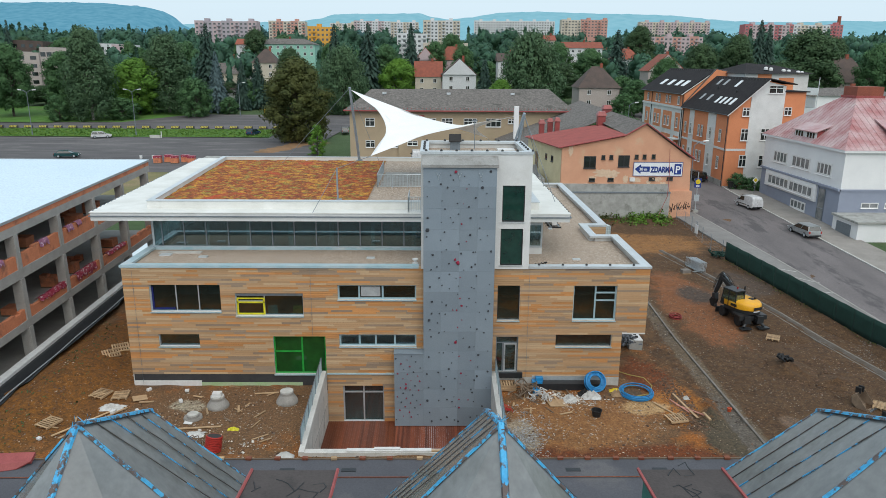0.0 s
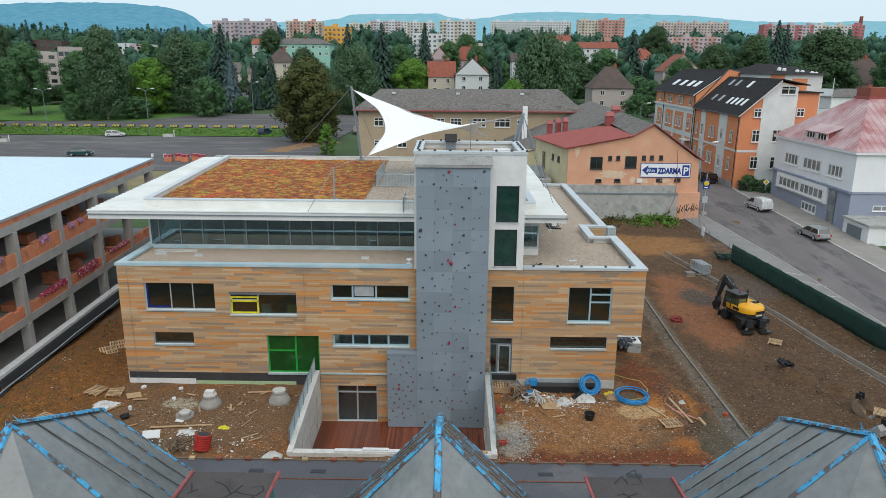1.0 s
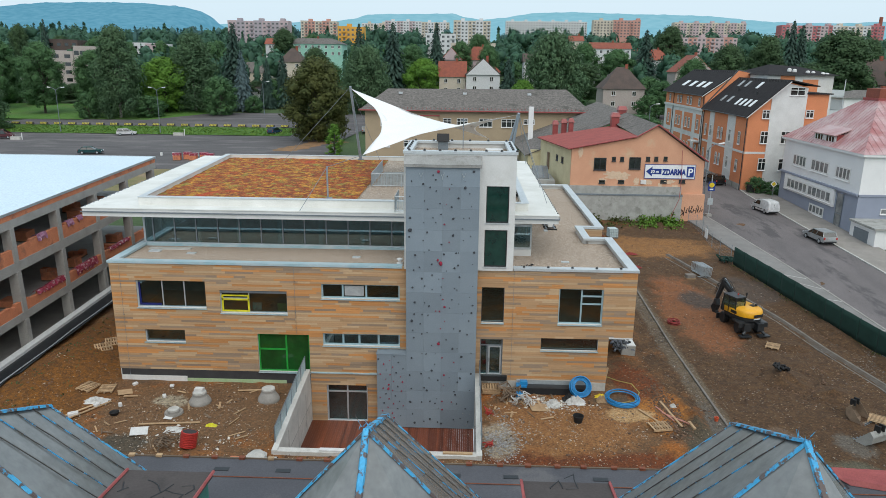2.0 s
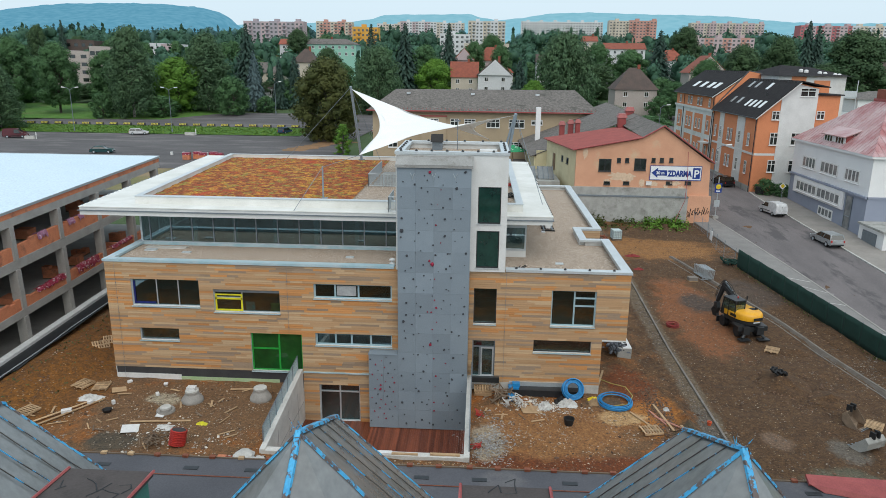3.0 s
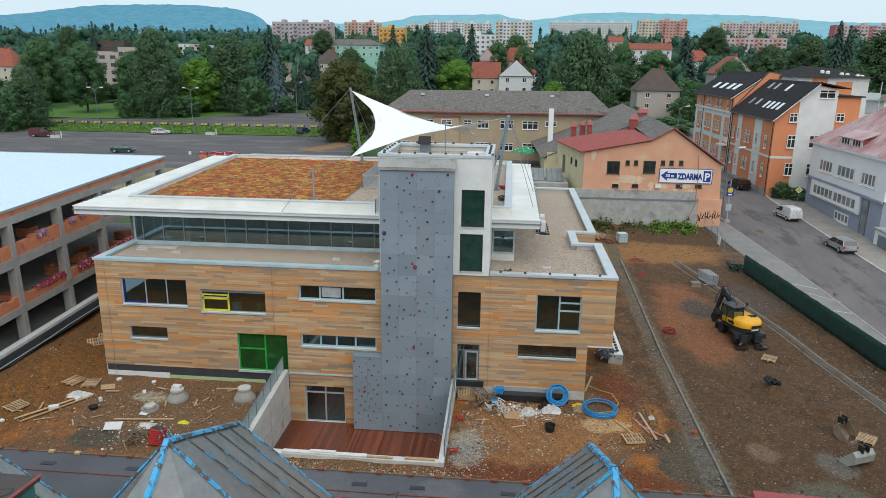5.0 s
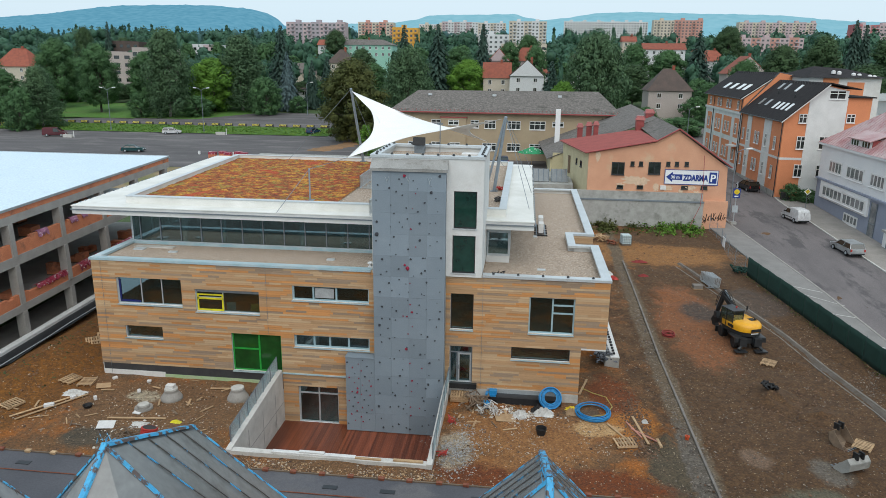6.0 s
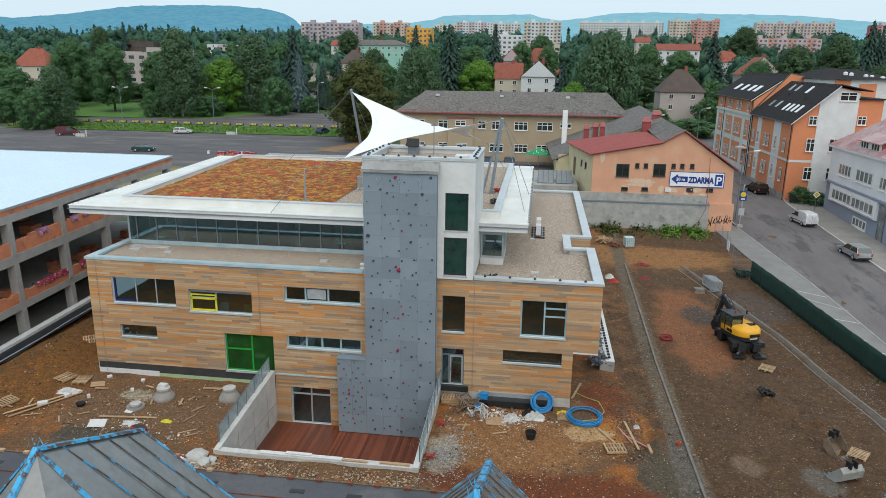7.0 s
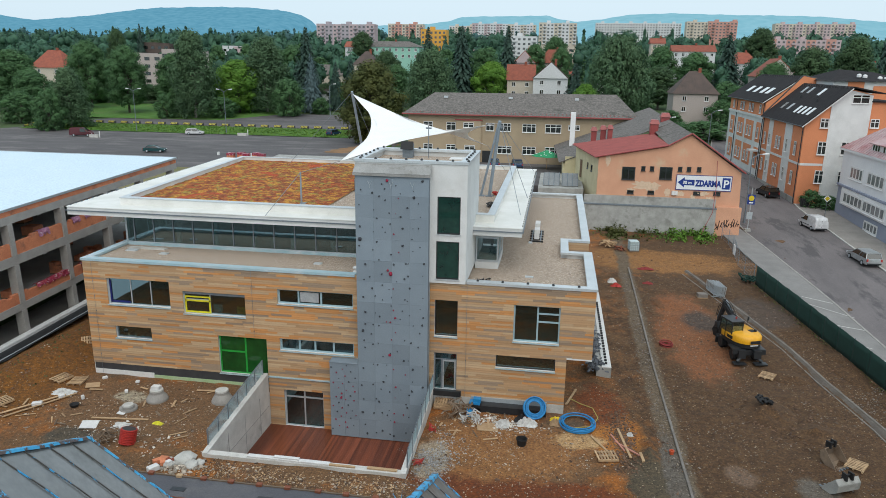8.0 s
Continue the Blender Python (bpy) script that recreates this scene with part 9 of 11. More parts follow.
def leaf_mesh(name, cards, mat, cores=(), q=None):
    """cards: centre, outward direction, size, droop, way the crown bulges there; cores: solid balls added within each
    clump to close dark gaps.
    """
    verts, faces, ways = [], [], []
    for c, r in cores:
        o = len(verts)
        # added filler ball in leaf colour, catches light where gaps would go black
        verts += [tuple(c + Vector((v.x, v.y, v.z * 0.8)) * r * q.uniform(0.72, 1.08)) for v in ICO_V]
        ways += [tuple(v) for v in ICO_V]
        faces += [tuple(o + i for i in f) for f in ICO_F]
    for c, d, s, hang, *way in cards:
        way = way[0] if way else Vector((0, 0, 1))
        d = d.normalized() if d.dot(way) > 0 else -d.normalized()
        side = d.cross(Vector((0, 0, 1)))
        side = side.normalized() if side.length > 0.05 else Vector((1, 0, 0))
        up = side.cross(d).normalized()
        o = len(verts)
        verts += [tuple(c - side * s * 0.55 + up * s * 0.3), tuple(c + side * s * 0.55 + up * s * 0.3), tuple(c - up * s * (0.6 + hang) - d * s * 0.05)]
        ways += [tuple((way * 1.6 + d).normalized())] * 3
        faces.append((o, o + 1, o + 2))
    return soft_mesh(name, verts, faces, ways, mat)


def soft_mesh(name, verts, faces, ways, mat):
    """A mesh whose shading follows the rounded clumps and not each leaf."""
    me = bpy.data.meshes.new(name)
    me.from_pydata(verts, [], faces)
    me.polygons.foreach_set("use_smooth", [True] * len(me.polygons))
    me.normals_split_custom_set_from_vertices(ways)
    me.materials.append(mat)
    return me


def rvec(q):
    while True:
        v = Vector((q.uniform(-1, 1), q.uniform(-1, 1), q.uniform(-1, 1)))
        if 0.05 < v.length < 1:
            return v.normalized()


def broad_tree(label, leafmat, h=20.0, w=14.0, seed=1, n=11000, clumps=46, base=0.16, droop=0.0, shape="round", leaf=0.55, barkmat="bark"):
    q = random.Random(seed)
    t = thing("tree", label, "tree")
    centres = []
    clumps = int(clumps * 1.9)
    for i in range(clumps):
        f = base + (1 - base) * ((i + 0.5) / clumps) ** 0.9
        if shape == "round":
            prof = math.sin(math.pi * min(1.0, 0.12 + 0.86 * (f - base) / (1 - base))) ** 0.65
        elif shape == "tall":
            prof = (1 - ((f - base) / (1 - base)) ** 2.2) * 0.85 + 0.12
        else:
            prof = math.sin(math.pi * (0.25 + 0.70 * (f - base) / (1 - base))) ** 0.8
        a = i * 2.399 + q.uniform(-0.5, 0.5)
        r = w / 2 * prof * math.sqrt(q.uniform(0.15, 1.0)) * 0.86
        centres.append((Vector((r * math.cos(a), r * math.sin(a), f * h * 0.95)), w * q.uniform(0.075, 0.15)))
    bm = bmesh.new()
    trunk_top = Vector((q.uniform(-0.4, 0.4), q.uniform(-0.4, 0.4), h * 0.72))
    tube(bm, (0, 0, -0.5), trunk_top * 0.5, w * 0.026, w * 0.018, 9)
    tube(bm, trunk_top * 0.5, trunk_top, w * 0.018, w * 0.006, 8)
    part("trunk", bm, M[barkmat], t)
    bm = bmesh.new()
    for c, r in centres[::3]:
        s = trunk_top * min(0.9, max(0.2, c.z / h * 0.75))
        tube(bm, s, s.lerp(c, 0.5) + Vector((0, 0, 0.5)), w * 0.009, w * 0.006, 5)
        tube(bm, s.lerp(c, 0.5) + Vector((0, 0, 0.5)), c, w * 0.006, w * 0.002, 5)
    part("branchwork", bm, M["bark"], t)
    cards = []
    mid = Vector((0, 0, h * 0.5))
    for k in range(int(n * 1.7)):
        c, r = centres[q.randrange(len(centres))]
        d = rvec(q)
        rr = r * q.uniform(0.6, 1.25)
        p = c + Vector((d.x * rr, d.y * rr, d.z * rr * 0.8))
        if droop:
            p.z -= droop * r * q.random() ** 2 * 1.6
        if p.z < 0.3:
            continue
        o = (d + rvec(q) * 0.45 + Vector((0, 0, 0.45 if not droop else 0.1)))
        bulge = (d + Vector(((p.x - mid.x) / w, (p.y - mid.y) / w, (p.z - mid.z) / h)) * 1.4).normalized()
        cards.append((p, o, leaf * 0.82 * q.uniform(0.5, 1.3), droop * q.uniform(0.2, 0.9), bulge))
    me = leaf_mesh("crown", cards, M[leafmat], [(c, r * (0.36 if droop else 0.62)) for c, r in centres], q)
    ob = new("crown", me)
    ob.parent = t
    return t


def conifer(label, leafmat, h=20.0, w=6.0, seed=1, rows=46, leaf=0.52):
    q = random.Random(seed)
    t = thing("conifer", label, "tree")
    bm = bmesh.new()
    tube(bm, (0, 0, -0.5), (0, 0, h), 0.22, 0.02, 8)
    part("trunk", bm, M["bark"], t)
    cards = []
    for i in range(rows):
        f = i / rows
        z = h * (0.08 + 0.92 * f)
        r = w / 2 * (1 - f) ** 0.85 + 0.12
        k = max(5, int(15 * (1 - f) + 5))
        for j in range(k):
            a = 2 * math.pi * (j + q.random() * 0.8) / k
            rr = r * q.uniform(0.7, 1.12)
            m = max(2, int(rr / 0.22))
            for s in range(1, m + 1):
                g = s / m
                p = Vector((rr * g * math.cos(a), rr * g * math.sin(a), z - 0.42 * rr * g ** 1.6 + q.uniform(-0.1, 0.1)))
                d = Vector((math.cos(a), math.sin(a), 0.5)) + rvec(q) * 0.5
                cards.append((p, d, leaf * q.uniform(0.7, 1.3) * (1.1 - 0.3 * f), 0.5, Vector((math.cos(a), math.sin(a), 0.25 + 0.5 * g))))
    me = leaf_mesh("crown", cards, M[leafmat])
    ob = new("crown", me)
    ob.parent = t
    return t


def scaled(x, y, h, w, base_h, base_w, rz=0.0):
    return pose(x, y, ground_z(x, y) - 0.1, 0, 0, rz) @ Matrix.Diagonal((w / base_w, w / base_w, h / base_h, 1))


class Grove:
    """One built tree, set out again at other places and sizes."""

    def __init__(self, proto, h, w):
        self.proto, self.h, self.w, self.used = proto, h, w, False

    def put(self, x, y, h, w, rz):
        m = scaled(x, y, h, w, self.h, self.w, rz)
        if not self.used:
            self.proto.matrix_basis, self.used = m, True
            return self.proto
        sc = self.proto.scale.copy()
        ob = copy_thing(self.proto, m @ Matrix.Diagonal((1 / sc.x, 1 / sc.y, 1 / sc.z, 1)))
        return ob


G = dict(
    decid=Grove(broad_tree("tall broadleaf tree with a full green crown", "leaf", seed=3), 20, 14),
    decid2=Grove(broad_tree("broadleaf tree with an uneven dark green crown", "leaf", seed=8, clumps=38, shape="egg"), 20, 14),
    bright=Grove(broad_tree("broadleaf tree with light green leaves", "leaf_bright", seed=5, h=16, w=14, clumps=40, base=0.1), 16, 14),
    birch=Grove(broad_tree("tall birch with drooping fine twigs and grey-green leaves", "leaf_birch", seed=6, h=25, w=13, clumps=60, shape="tall", droop=0.9, leaf=0.42, n=13000, base=0.08, barkmat="bark_birch"), 25, 13),
    willow=Grove(broad_tree("wide weeping willow with hanging grey-green foliage", "leaf_birch", seed=9, h=22, w=18, clumps=64, shape="egg", droop=1.0, leaf=0.48, n=14000, base=0.08), 22, 18),
    lime=Grove(broad_tree("dense round lime tree with dark olive leaves", "leaf_olive", seed=12, h=18, w=15, clumps=64, n=13000, base=0.06, leaf=0.5), 18, 15),
    dark=Grove(broad_tree("dark broadleaf tree with a dense crown", "leaf_dark", seed=15, h=22, w=13, clumps=44), 22, 13),
    bush=Grove(broad_tree("rounded green bush beside the lawn", "leaf", seed=18, h=8, w=9, clumps=30, base=0.0, n=3500, leaf=0.4), 8, 9),
    belt=Grove(broad_tree("broadleaf tree in the belt before the town", "leaf", seed=31, h=16, w=12, clumps=30, base=0.05, n=3800, leaf=0.85, shape="egg"), 16, 12),
    shrub=Grove(broad_tree("young light green shrub", "leaf_bright", seed=21, h=6, w=4, clumps=20, base=0.0, n=1800, leaf=0.25, shape="tall"), 6, 4),
    spruce=Grove(conifer("dark spruce with drooping branches", "needle", seed=4), 20, 6),
    spruce2=Grove(conifer("tall dark spruce with a ragged outline", "needle", seed=7, rows=34, w=7.5), 20, 7.5),
    blue=Grove(conifer("blue-grey spruce with a regular cone shape", "needle_blue", seed=11, rows=40), 20, 6),
)
turn = random.Random(77)


def plant(rows):
    for kind, x, y, h, w in rows:
        G[kind].put(x, y, h, w, turn.uniform(0, 360))


plant((
    ("decid", -121.0, 160.4, 20.6, 14.1), ("birch", -95.5, 154.1, 25.8, 16.5), ("bright", -88.3, 168.5, 16.2, 17.3), ("birch", -80.9, 172.7, 23.7, 19.5), ("bush", -69.5, 162.7, 10.9, 11.5), ("blue", -66.5, 174.5, 18.3, 7.4),
    ("spruce", -60.4, 180.8, 15.5, 6.5), ("spruce", -56.3, 184.2, 16.4, 8.6), ("spruce2", -74.3, 192.1, 26.4, 13.0), ("lime", -31.6, 118.1, 18.6, 17.0), ("willow", -27.8, 172.1, 20.3, 18.0), ("spruce2", -34.3, 203.4, 26.6, 11.0),
    ("spruce2", -23.1, 207.9, 27.0, 13.5), ("bright", -12.3, 205.0, 15.0, 14.5), ("spruce", -9.1, 235, 27.2, 10.5), ("spruce", 15.7, 182, 16.0, 9.0), ("willow", 27.0, 158, 25.0, 22.0), ("bright", 17.6, 148, 12.4, 9.0),
))
plant((
    ("spruce2", 74.7, 250, 25.3, 15.0), ("dark", 78.0, 166, 21.7, 14.0), ("dark", 90.8, 171, 24.2, 13.5), ("dark", 100.6, 148, 26.0, 20.0), ("spruce", 115.6, 212, 29.0, 9.5), ("spruce", 119.8, 214, 27.5, 9.0),
    ("decid", 120.7, 150, 22.5, 13.0), ("decid2", 72.1, 178, 17.0, 12.0), ("decid", 59.2, 230, 18.1, 16.5), ("decid2", 11.3, 245, 18.6, 11.0), ("decid", 0.2, 262, 19.8, 12.0), ("decid2", 47.3, 232, 20.1, 14.0),
    ("dark", 136.0, 200, 23.2, 14.0), ("decid2", -145.8, 150, 13.5, 14.0), ("birch", -117.9, 129, 16.3, 13.5), ("dark", -199.0, 200, 14.0, 14.0), ("decid", -140.5, 170, 21.7, 15.0), ("bush", -118.9, 122, 10.5, 10.0),
))
plant((
    ("decid", -108.1, 166, 18.2, 13.0), ("spruce2", -177.2, 260, 27.3, 8.0), ("dark", -185.3, 255, 24.8, 11.0), ("decid", -154.7, 262, 20.2, 17.0), ("decid", -159.6, 268, 19.1, 14.0), ("dark", -184.8, 285, 19.8, 15.0),
    ("dark", -84.7, 300, 24.0, 15.0), ("decid", -74.8, 318, 21.2, 18.0), ("decid2", 8.4, 300, 22.2, 15.0), ("dark", 106.5, 330, 26.7, 19.0), ("bush", 63.2, 196, 10.0, 12.0), ("bush", 84.0, 158, 11.0, 14.0),
    ("bush", -129.0, 140, 9.0, 13.0), ("bush", -138.0, 135, 8.5, 12.0), ("dark", -52.0, 215, 18.0, 13.0), ("decid", -44.0, 196, 14.0, 13.0), ("decid2", -101.0, 180, 12.0, 13.0), ("bush", -103.5, 152.0, 7.0, 8.0),
))
plant((
    ("bush", -88.0, 156.0, 6.0, 10.0), ("bush", -62.0, 170.0, 5.0, 7.0), ("bush", 39.0, 128.0, 5.5, 9.0), ("bush", 47.0, 140.0, 4.5, 14.0), ("bush", 58.0, 126.0, 5.0, 12.0), ("dark", 44.0, 205.0, 14.0, 15.0),
    ("shrub", -24.1, 97.5, 6.4, 5.0), ("bush", 48.3, 65.4, 2.6, 3.6), ("bush", 50.2, 64.0, 2.2, 3.2), ("bush", 32.5, 164, 8, 13.0), ("dark", 66.0, 150.0, 12.0, 12.0), ("decid", 112.0, 168.0, 20.0, 16.0),
    ("dark", 88.0, 138.0, 18.0, 14.0), ("dark", -170.0, 175.0, 12.0, 15.0), ("decid", -160.0, 160.0, 19.0, 17.0), ("decid2", -176.0, 150.0, 17.0, 16.0), ("bush", -150.0, 128.0, 9.0, 14.0), ("decid", 150.0, 170.0, 21.0, 16.0),
))
plant((
    ("decid2", 34.0, 215.0, 16.0, 14.0), ("decid", -20.0, 250.0, 18.0, 15.0), ("bush", 55.5, 163.0, 7.5, 9.0), ("bush", 42.0, 162.0, 4.5, 8.0), ("decid2", 60.0, 168.0, 11.0, 10.0),
))

for i in range(26):  # undergrowth along the back of the lawn
    x = -150 + 5.3 * i + turn.uniform(-2, 2)
    if not -40 < x < -24:
        G[turn.choice(("bush", "bush", "decid2", "dark"))].put(x, 186 + turn.uniform(-4, 14), turn.uniform(5, 10), turn.uniform(8, 13), turn.uniform(0, 360))

for i in range(34):  # tree belt before the town
    x, y = -190 + 5.0 * i + turn.uniform(-3, 3), turn.uniform(272, 345)
    if not (-95 < x < -50 and y < 302):
        G["belt"].put(x, y, turn.uniform(10, 18), turn.uniform(10, 15), turn.uniform(0, 360))
for i in range(12):
    G["belt"].put(-5 + 11.0 * i + turn.uniform(-4, 4), turn.uniform(265, 350), turn.uniform(9, 15), turn.uniform(10, 14), turn.uniform(0, 360))


def far_woods(name, n, place, size, mat, label, seed, leaves=170):
    q = random.Random(seed)
    verts, faces, ways = [], [], []
    for _ in range(n):
        x, y, hh = place(q)
        z0 = ground_z(x, y)
        w = hh * q.uniform(0.55, 0.95)
        pointed = q.random() < 0.28
        lumps = []
        for lump in range(1 if pointed else 5):
            o = len(verts)
            cc = Vector((x, y, z0 + hh * 0.45)) if pointed else Vector((x + q.uniform(-0.26, 0.26) * w, y + q.uniform(-0.26, 0.26) * w, z0 + hh * q.uniform(0.3, 0.8)))
            rx, rz = (w * 0.17, hh * 0.48) if pointed else (w * 0.28, hh * 0.22)
            lumps.append((cc, rx, rz))
            verts += [tuple(cc + Vector((v.x * rx, v.y * rx, v.z * rz)) * q.uniform(0.75, 1.1)) for v in ICO_V]
            ways += [tuple(v) for v in ICO_V]
            faces += [tuple(o + k for k in f) for f in ICO_F]
        for _k in range(leaves):
            if pointed:
                f = q.random()
                a = q.uniform(0, 6.28)
                r = w * 0.24 * (1.05 - f) * q.uniform(0.6, 1)
                c = Vector((x + r * math.cos(a), y + r * math.sin(a), z0 + 0.5 + f * hh))
                d = Vector((math.cos(a), math.sin(a), 0.5)).normalized()
            else:
                cc, rx, rz = lumps[q.randrange(5)]
                d = rvec(q)
                k2 = q.uniform(0.8, 1.3)
                c = cc + Vector((d.x * rx, d.y * rx, d.z * rz)) * k2
            s = size * q.uniform(0.5, 1.2) * hh / 14
            e = (d * 1.2 + rvec(q)).normalized()
            side = e.cross(Vector((0, 0, 1))).normalized()
            up = side.cross(e)
            o = len(verts)
            verts += [tuple(c - side * s), tuple(c + side * s), tuple(c + up * s * 1.5)]
            ways += [tuple(d)] * 3
            faces.append((o, o + 2, o + 1))
    return tagged(new(name, soft_mesh(name, verts, faces, ways, mat)), label, "trees", kind="stuff")


def town_spot(q):
    while True:
        y = 235 + 560 * q.random() ** 1.2
        x = q.uniform(-0.92, 0.80) * y
        if not any(abs(x - cx) < cw and cy - 6 < y < cy + 22 for cx, cw, cy in BLOCK_SPOTS):
            return x, y, q.uniform(9, 15) + y * 0.004


def rim_spot(q):
    y = 860 + 500 * q.random()
    return q.uniform(-0.95, 0.85) * y, y, q.uniform(8, 15)


BLOCK_SPOTS = [(-160, 26, 520), (-137, 19, 640), (-81, 12, 480), (-106, 15, 800), (-68, 22, 760), (-30, 16, 700), (7, 18, 600), (99, 52, 850), (154, 26, 700), (264, 41, 750), (178, 27, 500), (325, 47, 610), (-71, 18, 300), (-14, 12, 420), (8, 9, 245), (-3, 6, 245), (68, 11, 270), (55, 5, 280)]
far_woods("town_trees", 620, town_spot, 0.85, M["leaf_far"], "dark trees between the houses of the town", 5)


def belt_spot(near, far, low, high, gaps):
    """Places along a broad row of trees, leaving the gaps (as x over distance) free."""
    def spot(q):
        while True:
            y = q.uniform(near, far)
            k = q.uniform(-0.85, 0.72)
            if not any(a < k < b for a, b in gaps):
                return 5.5 + k * (y + 44), y, q.uniform(low, high)
    return spot


far_woods("park_trees", 150, belt_spot(395, 470, 14, 20, ((-0.07, 0.04), (0.25, 0.38), (-0.2, -0.15))), 0.8, M["leaf_far"], "park trees before the apartment blocks", 15, 150)
far_woods("estate_trees", 170, belt_spot(535, 592, 18, 24, ((-0.03, 0.03),)), 0.9, M["leaf_far"], "trees between the apartment blocks", 16, 130)
# leaf_rim is the bluest green, tinted for distance haze
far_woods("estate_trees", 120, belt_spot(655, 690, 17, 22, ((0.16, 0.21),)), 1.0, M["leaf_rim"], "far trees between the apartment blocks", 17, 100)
far_woods("park_trees", 60, lambda q: (q.uniform(-205, -125), q.uniform(470, 508), q.uniform(13, 19)), 0.8, M["leaf_far"], "park trees before the pink apartment block", 18, 150)
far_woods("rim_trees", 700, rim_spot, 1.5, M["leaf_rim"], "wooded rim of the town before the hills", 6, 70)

# ---------- town ----------
M.update(
    # pink, white and salmon renders are muted, with distance haze put into them
    pinkwall=material("pale_pink_render", (0.50, 0.40, 0.41), (0.46, 0.36, 0.37), 0.9, scale=0.1, fine=4),
    mauvewall=material("mauve_grey_render", (0.40, 0.36, 0.39), (0.37, 0.33, 0.36), 0.9, scale=0.1, fine=4),
    creamwall=material("cream_render", (0.57, 0.51, 0.42), (0.53, 0.47, 0.39), 0.9, scale=0.1, fine=4),
    whitewall=material("off_white_render", (0.62, 0.63, 0.64), (0.58, 0.59, 0.60), 0.9, scale=0.1, fine=4),
    salmonwall=material("salmon_render", (0.53, 0.29, 0.24), (0.49, 0.265, 0.22), 0.9, scale=0.1, fine=4),
    redwall=material("red_render", (0.46, 0.16, 0.17), (0.42, 0.145, 0.15), 0.9, scale=0.1, fine=4),
    yellowwall=material("yellow_orange_render", (0.70, 0.37, 0.07), (0.64, 0.33, 0.06), 0.9, scale=0.1, fine=4),
    greenwall=material("mint_render", (0.30, 0.55, 0.45), (0.27, 0.51, 0.42), 0.9, scale=0.1, fine=4),
    greywall=material("warm_grey_render", (0.44, 0.385, 0.36), (0.40, 0.35, 0.325), 0.9, scale=0.2, fine=4),
    pane_far=material("far_window_glass", (0.085, 0.095, 0.10), (0.14, 0.15, 0.15), 0.2, scale=0.3, fine=2, bump=0.0),
    brownroof=material("brown_roof_tiles", (0.105, 0.075, 0.064), (0.078, 0.06, 0.053), 0.9, scale=0.5, fine=5, bump=0.3),
)


def panel_block(x0, x1, y, z1, mat, mat2, label, flat_w=3.3, depth=12.0, storeys=None, z_base=None, win=0.52):
    """A slab block with its roof line at z1, in storeys of 2.9 m down to the ground."""
    t = thing("apartment_block", label, "apartment block", group="prefabricated apartment blocks of the town")
    zb = ground_z((x0 + x1) / 2, y) if z_base is None else z_base
    n = max(2, round((x1 - x0) / flat_w))
    w = (x1 - x0) / n
    storeys = storeys or max(3, round((z1 - zb) / 2.9))
    sh = (z1 - zb) / (storeys + 0.25)
    for i in range(0, n, 2):
        e = min(n, i + 2)
        boxed("wall_section", M[mat if (i // 2) % 2 == 0 else mat2], t, (x0 + i * w, y, zb - 2, x0 + e * w - 0.02, y + depth, z1 + (0.0 if (i // 2) % 3 else 0.4)))
    for i in range(n):
        if y > 400 and i % 5 == 2:
            boxed("roof_house", M[mat2], t, (x0 + i * w, y + 3, z1, x0 + (i + 1) * w, y + 8, z1 + 2.2))
        for s in range(max(0, storeys - 6), storeys):
            f, p = win_mesh(round(w * win, 1), round(sh * 0.48, 1), 2, 1, "white", "pane_far" if y > 400 else "glass")
            a = new("window", p)
            a.parent = t
            a.matrix_basis = pose(x0 + i * w + w * (1 - win) / 2, y - 0.05, zb + s * sh + sh * 0.36)
        if y > 400 and i % 4 == 1:
            for s in range(max(0, storeys - 6), storeys):
                boxed("balcony", M[mat2], t, (x0 + i * w + 0.1, y - 1.1, zb + s * sh + 0.1, x0 + (i + 1) * w - 0.1, y - 0.0, zb + s * sh + sh * 0.36))
    return t


panel_block(-184.1, -136.6, 520, 51.8, "pinkwall", "mauvewall", "pink and grey prefabricated apartment block far off")
panel_block(-154.3, -120.1, 640, 58.6, "creamwall", "salmonwall", "cream and salmon prefabricated apartment block far off")
panel_block(-119.7, -92.5, 800, 65.4, "whitewall", "creamwall", "white prefabricated apartment block far off")
panel_block(-87.9, -47.8, 760, 66.0, "pinkwall", "whitewall", "pink and white prefabricated apartment block far off")
panel_block(-43.8, -15.6, 700, 61.8, "creamwall", "whitewall", "cream prefabricated apartment block far off")
panel_block(-9.4, 23.2, 600, 58.0, "creamwall", "whitewall", "cream and white prefabricated apartment block far off")
panel_block(49.9, 148.5, 850, 72.2, "whitewall", "whitewall", "long white prefabricated apartment block far off")
panel_block(130.5, 150.3, 700, 65.3, "creamwall", "creamwall", "cream prefabricated apartment block far off")
panel_block(150.5, 177.6, 700, 65.5, "salmonwall", "salmonwall", "salmon prefabricated apartment block far off")
panel_block(225.7, 302.1, 750, 66.6, "creamwall", "pinkwall", "long cream prefabricated apartment block far off")
panel_block(153.5, 202.6, 500, 42.0, "salmonwall", "pinkwall", "low pink apartment block far off", storeys=4, z_base=30)
panel_block(280.6, 324.6, 610, 57.2, "redwall", "pinkwall", "red rendered apartment block far off")
panel_block(324.8, 358.0, 610, 57.3, "whitewall", "creamwall", "white prefabricated apartment block far off")
panel_block(358.2, 369.8, 610, 57.6, "redwall", "redwall", "narrow red rendered apartment block far off")
panel_block(-90.8, -72.2, 480, 46.3, "yellowwall", "yellowwall", "bright orange-yellow apartment block far off", storeys=7)
panel_block(-23.7, -4.6, 420, 39.8, "whitewall", "whitewall", "low white flat-roofed building far off")
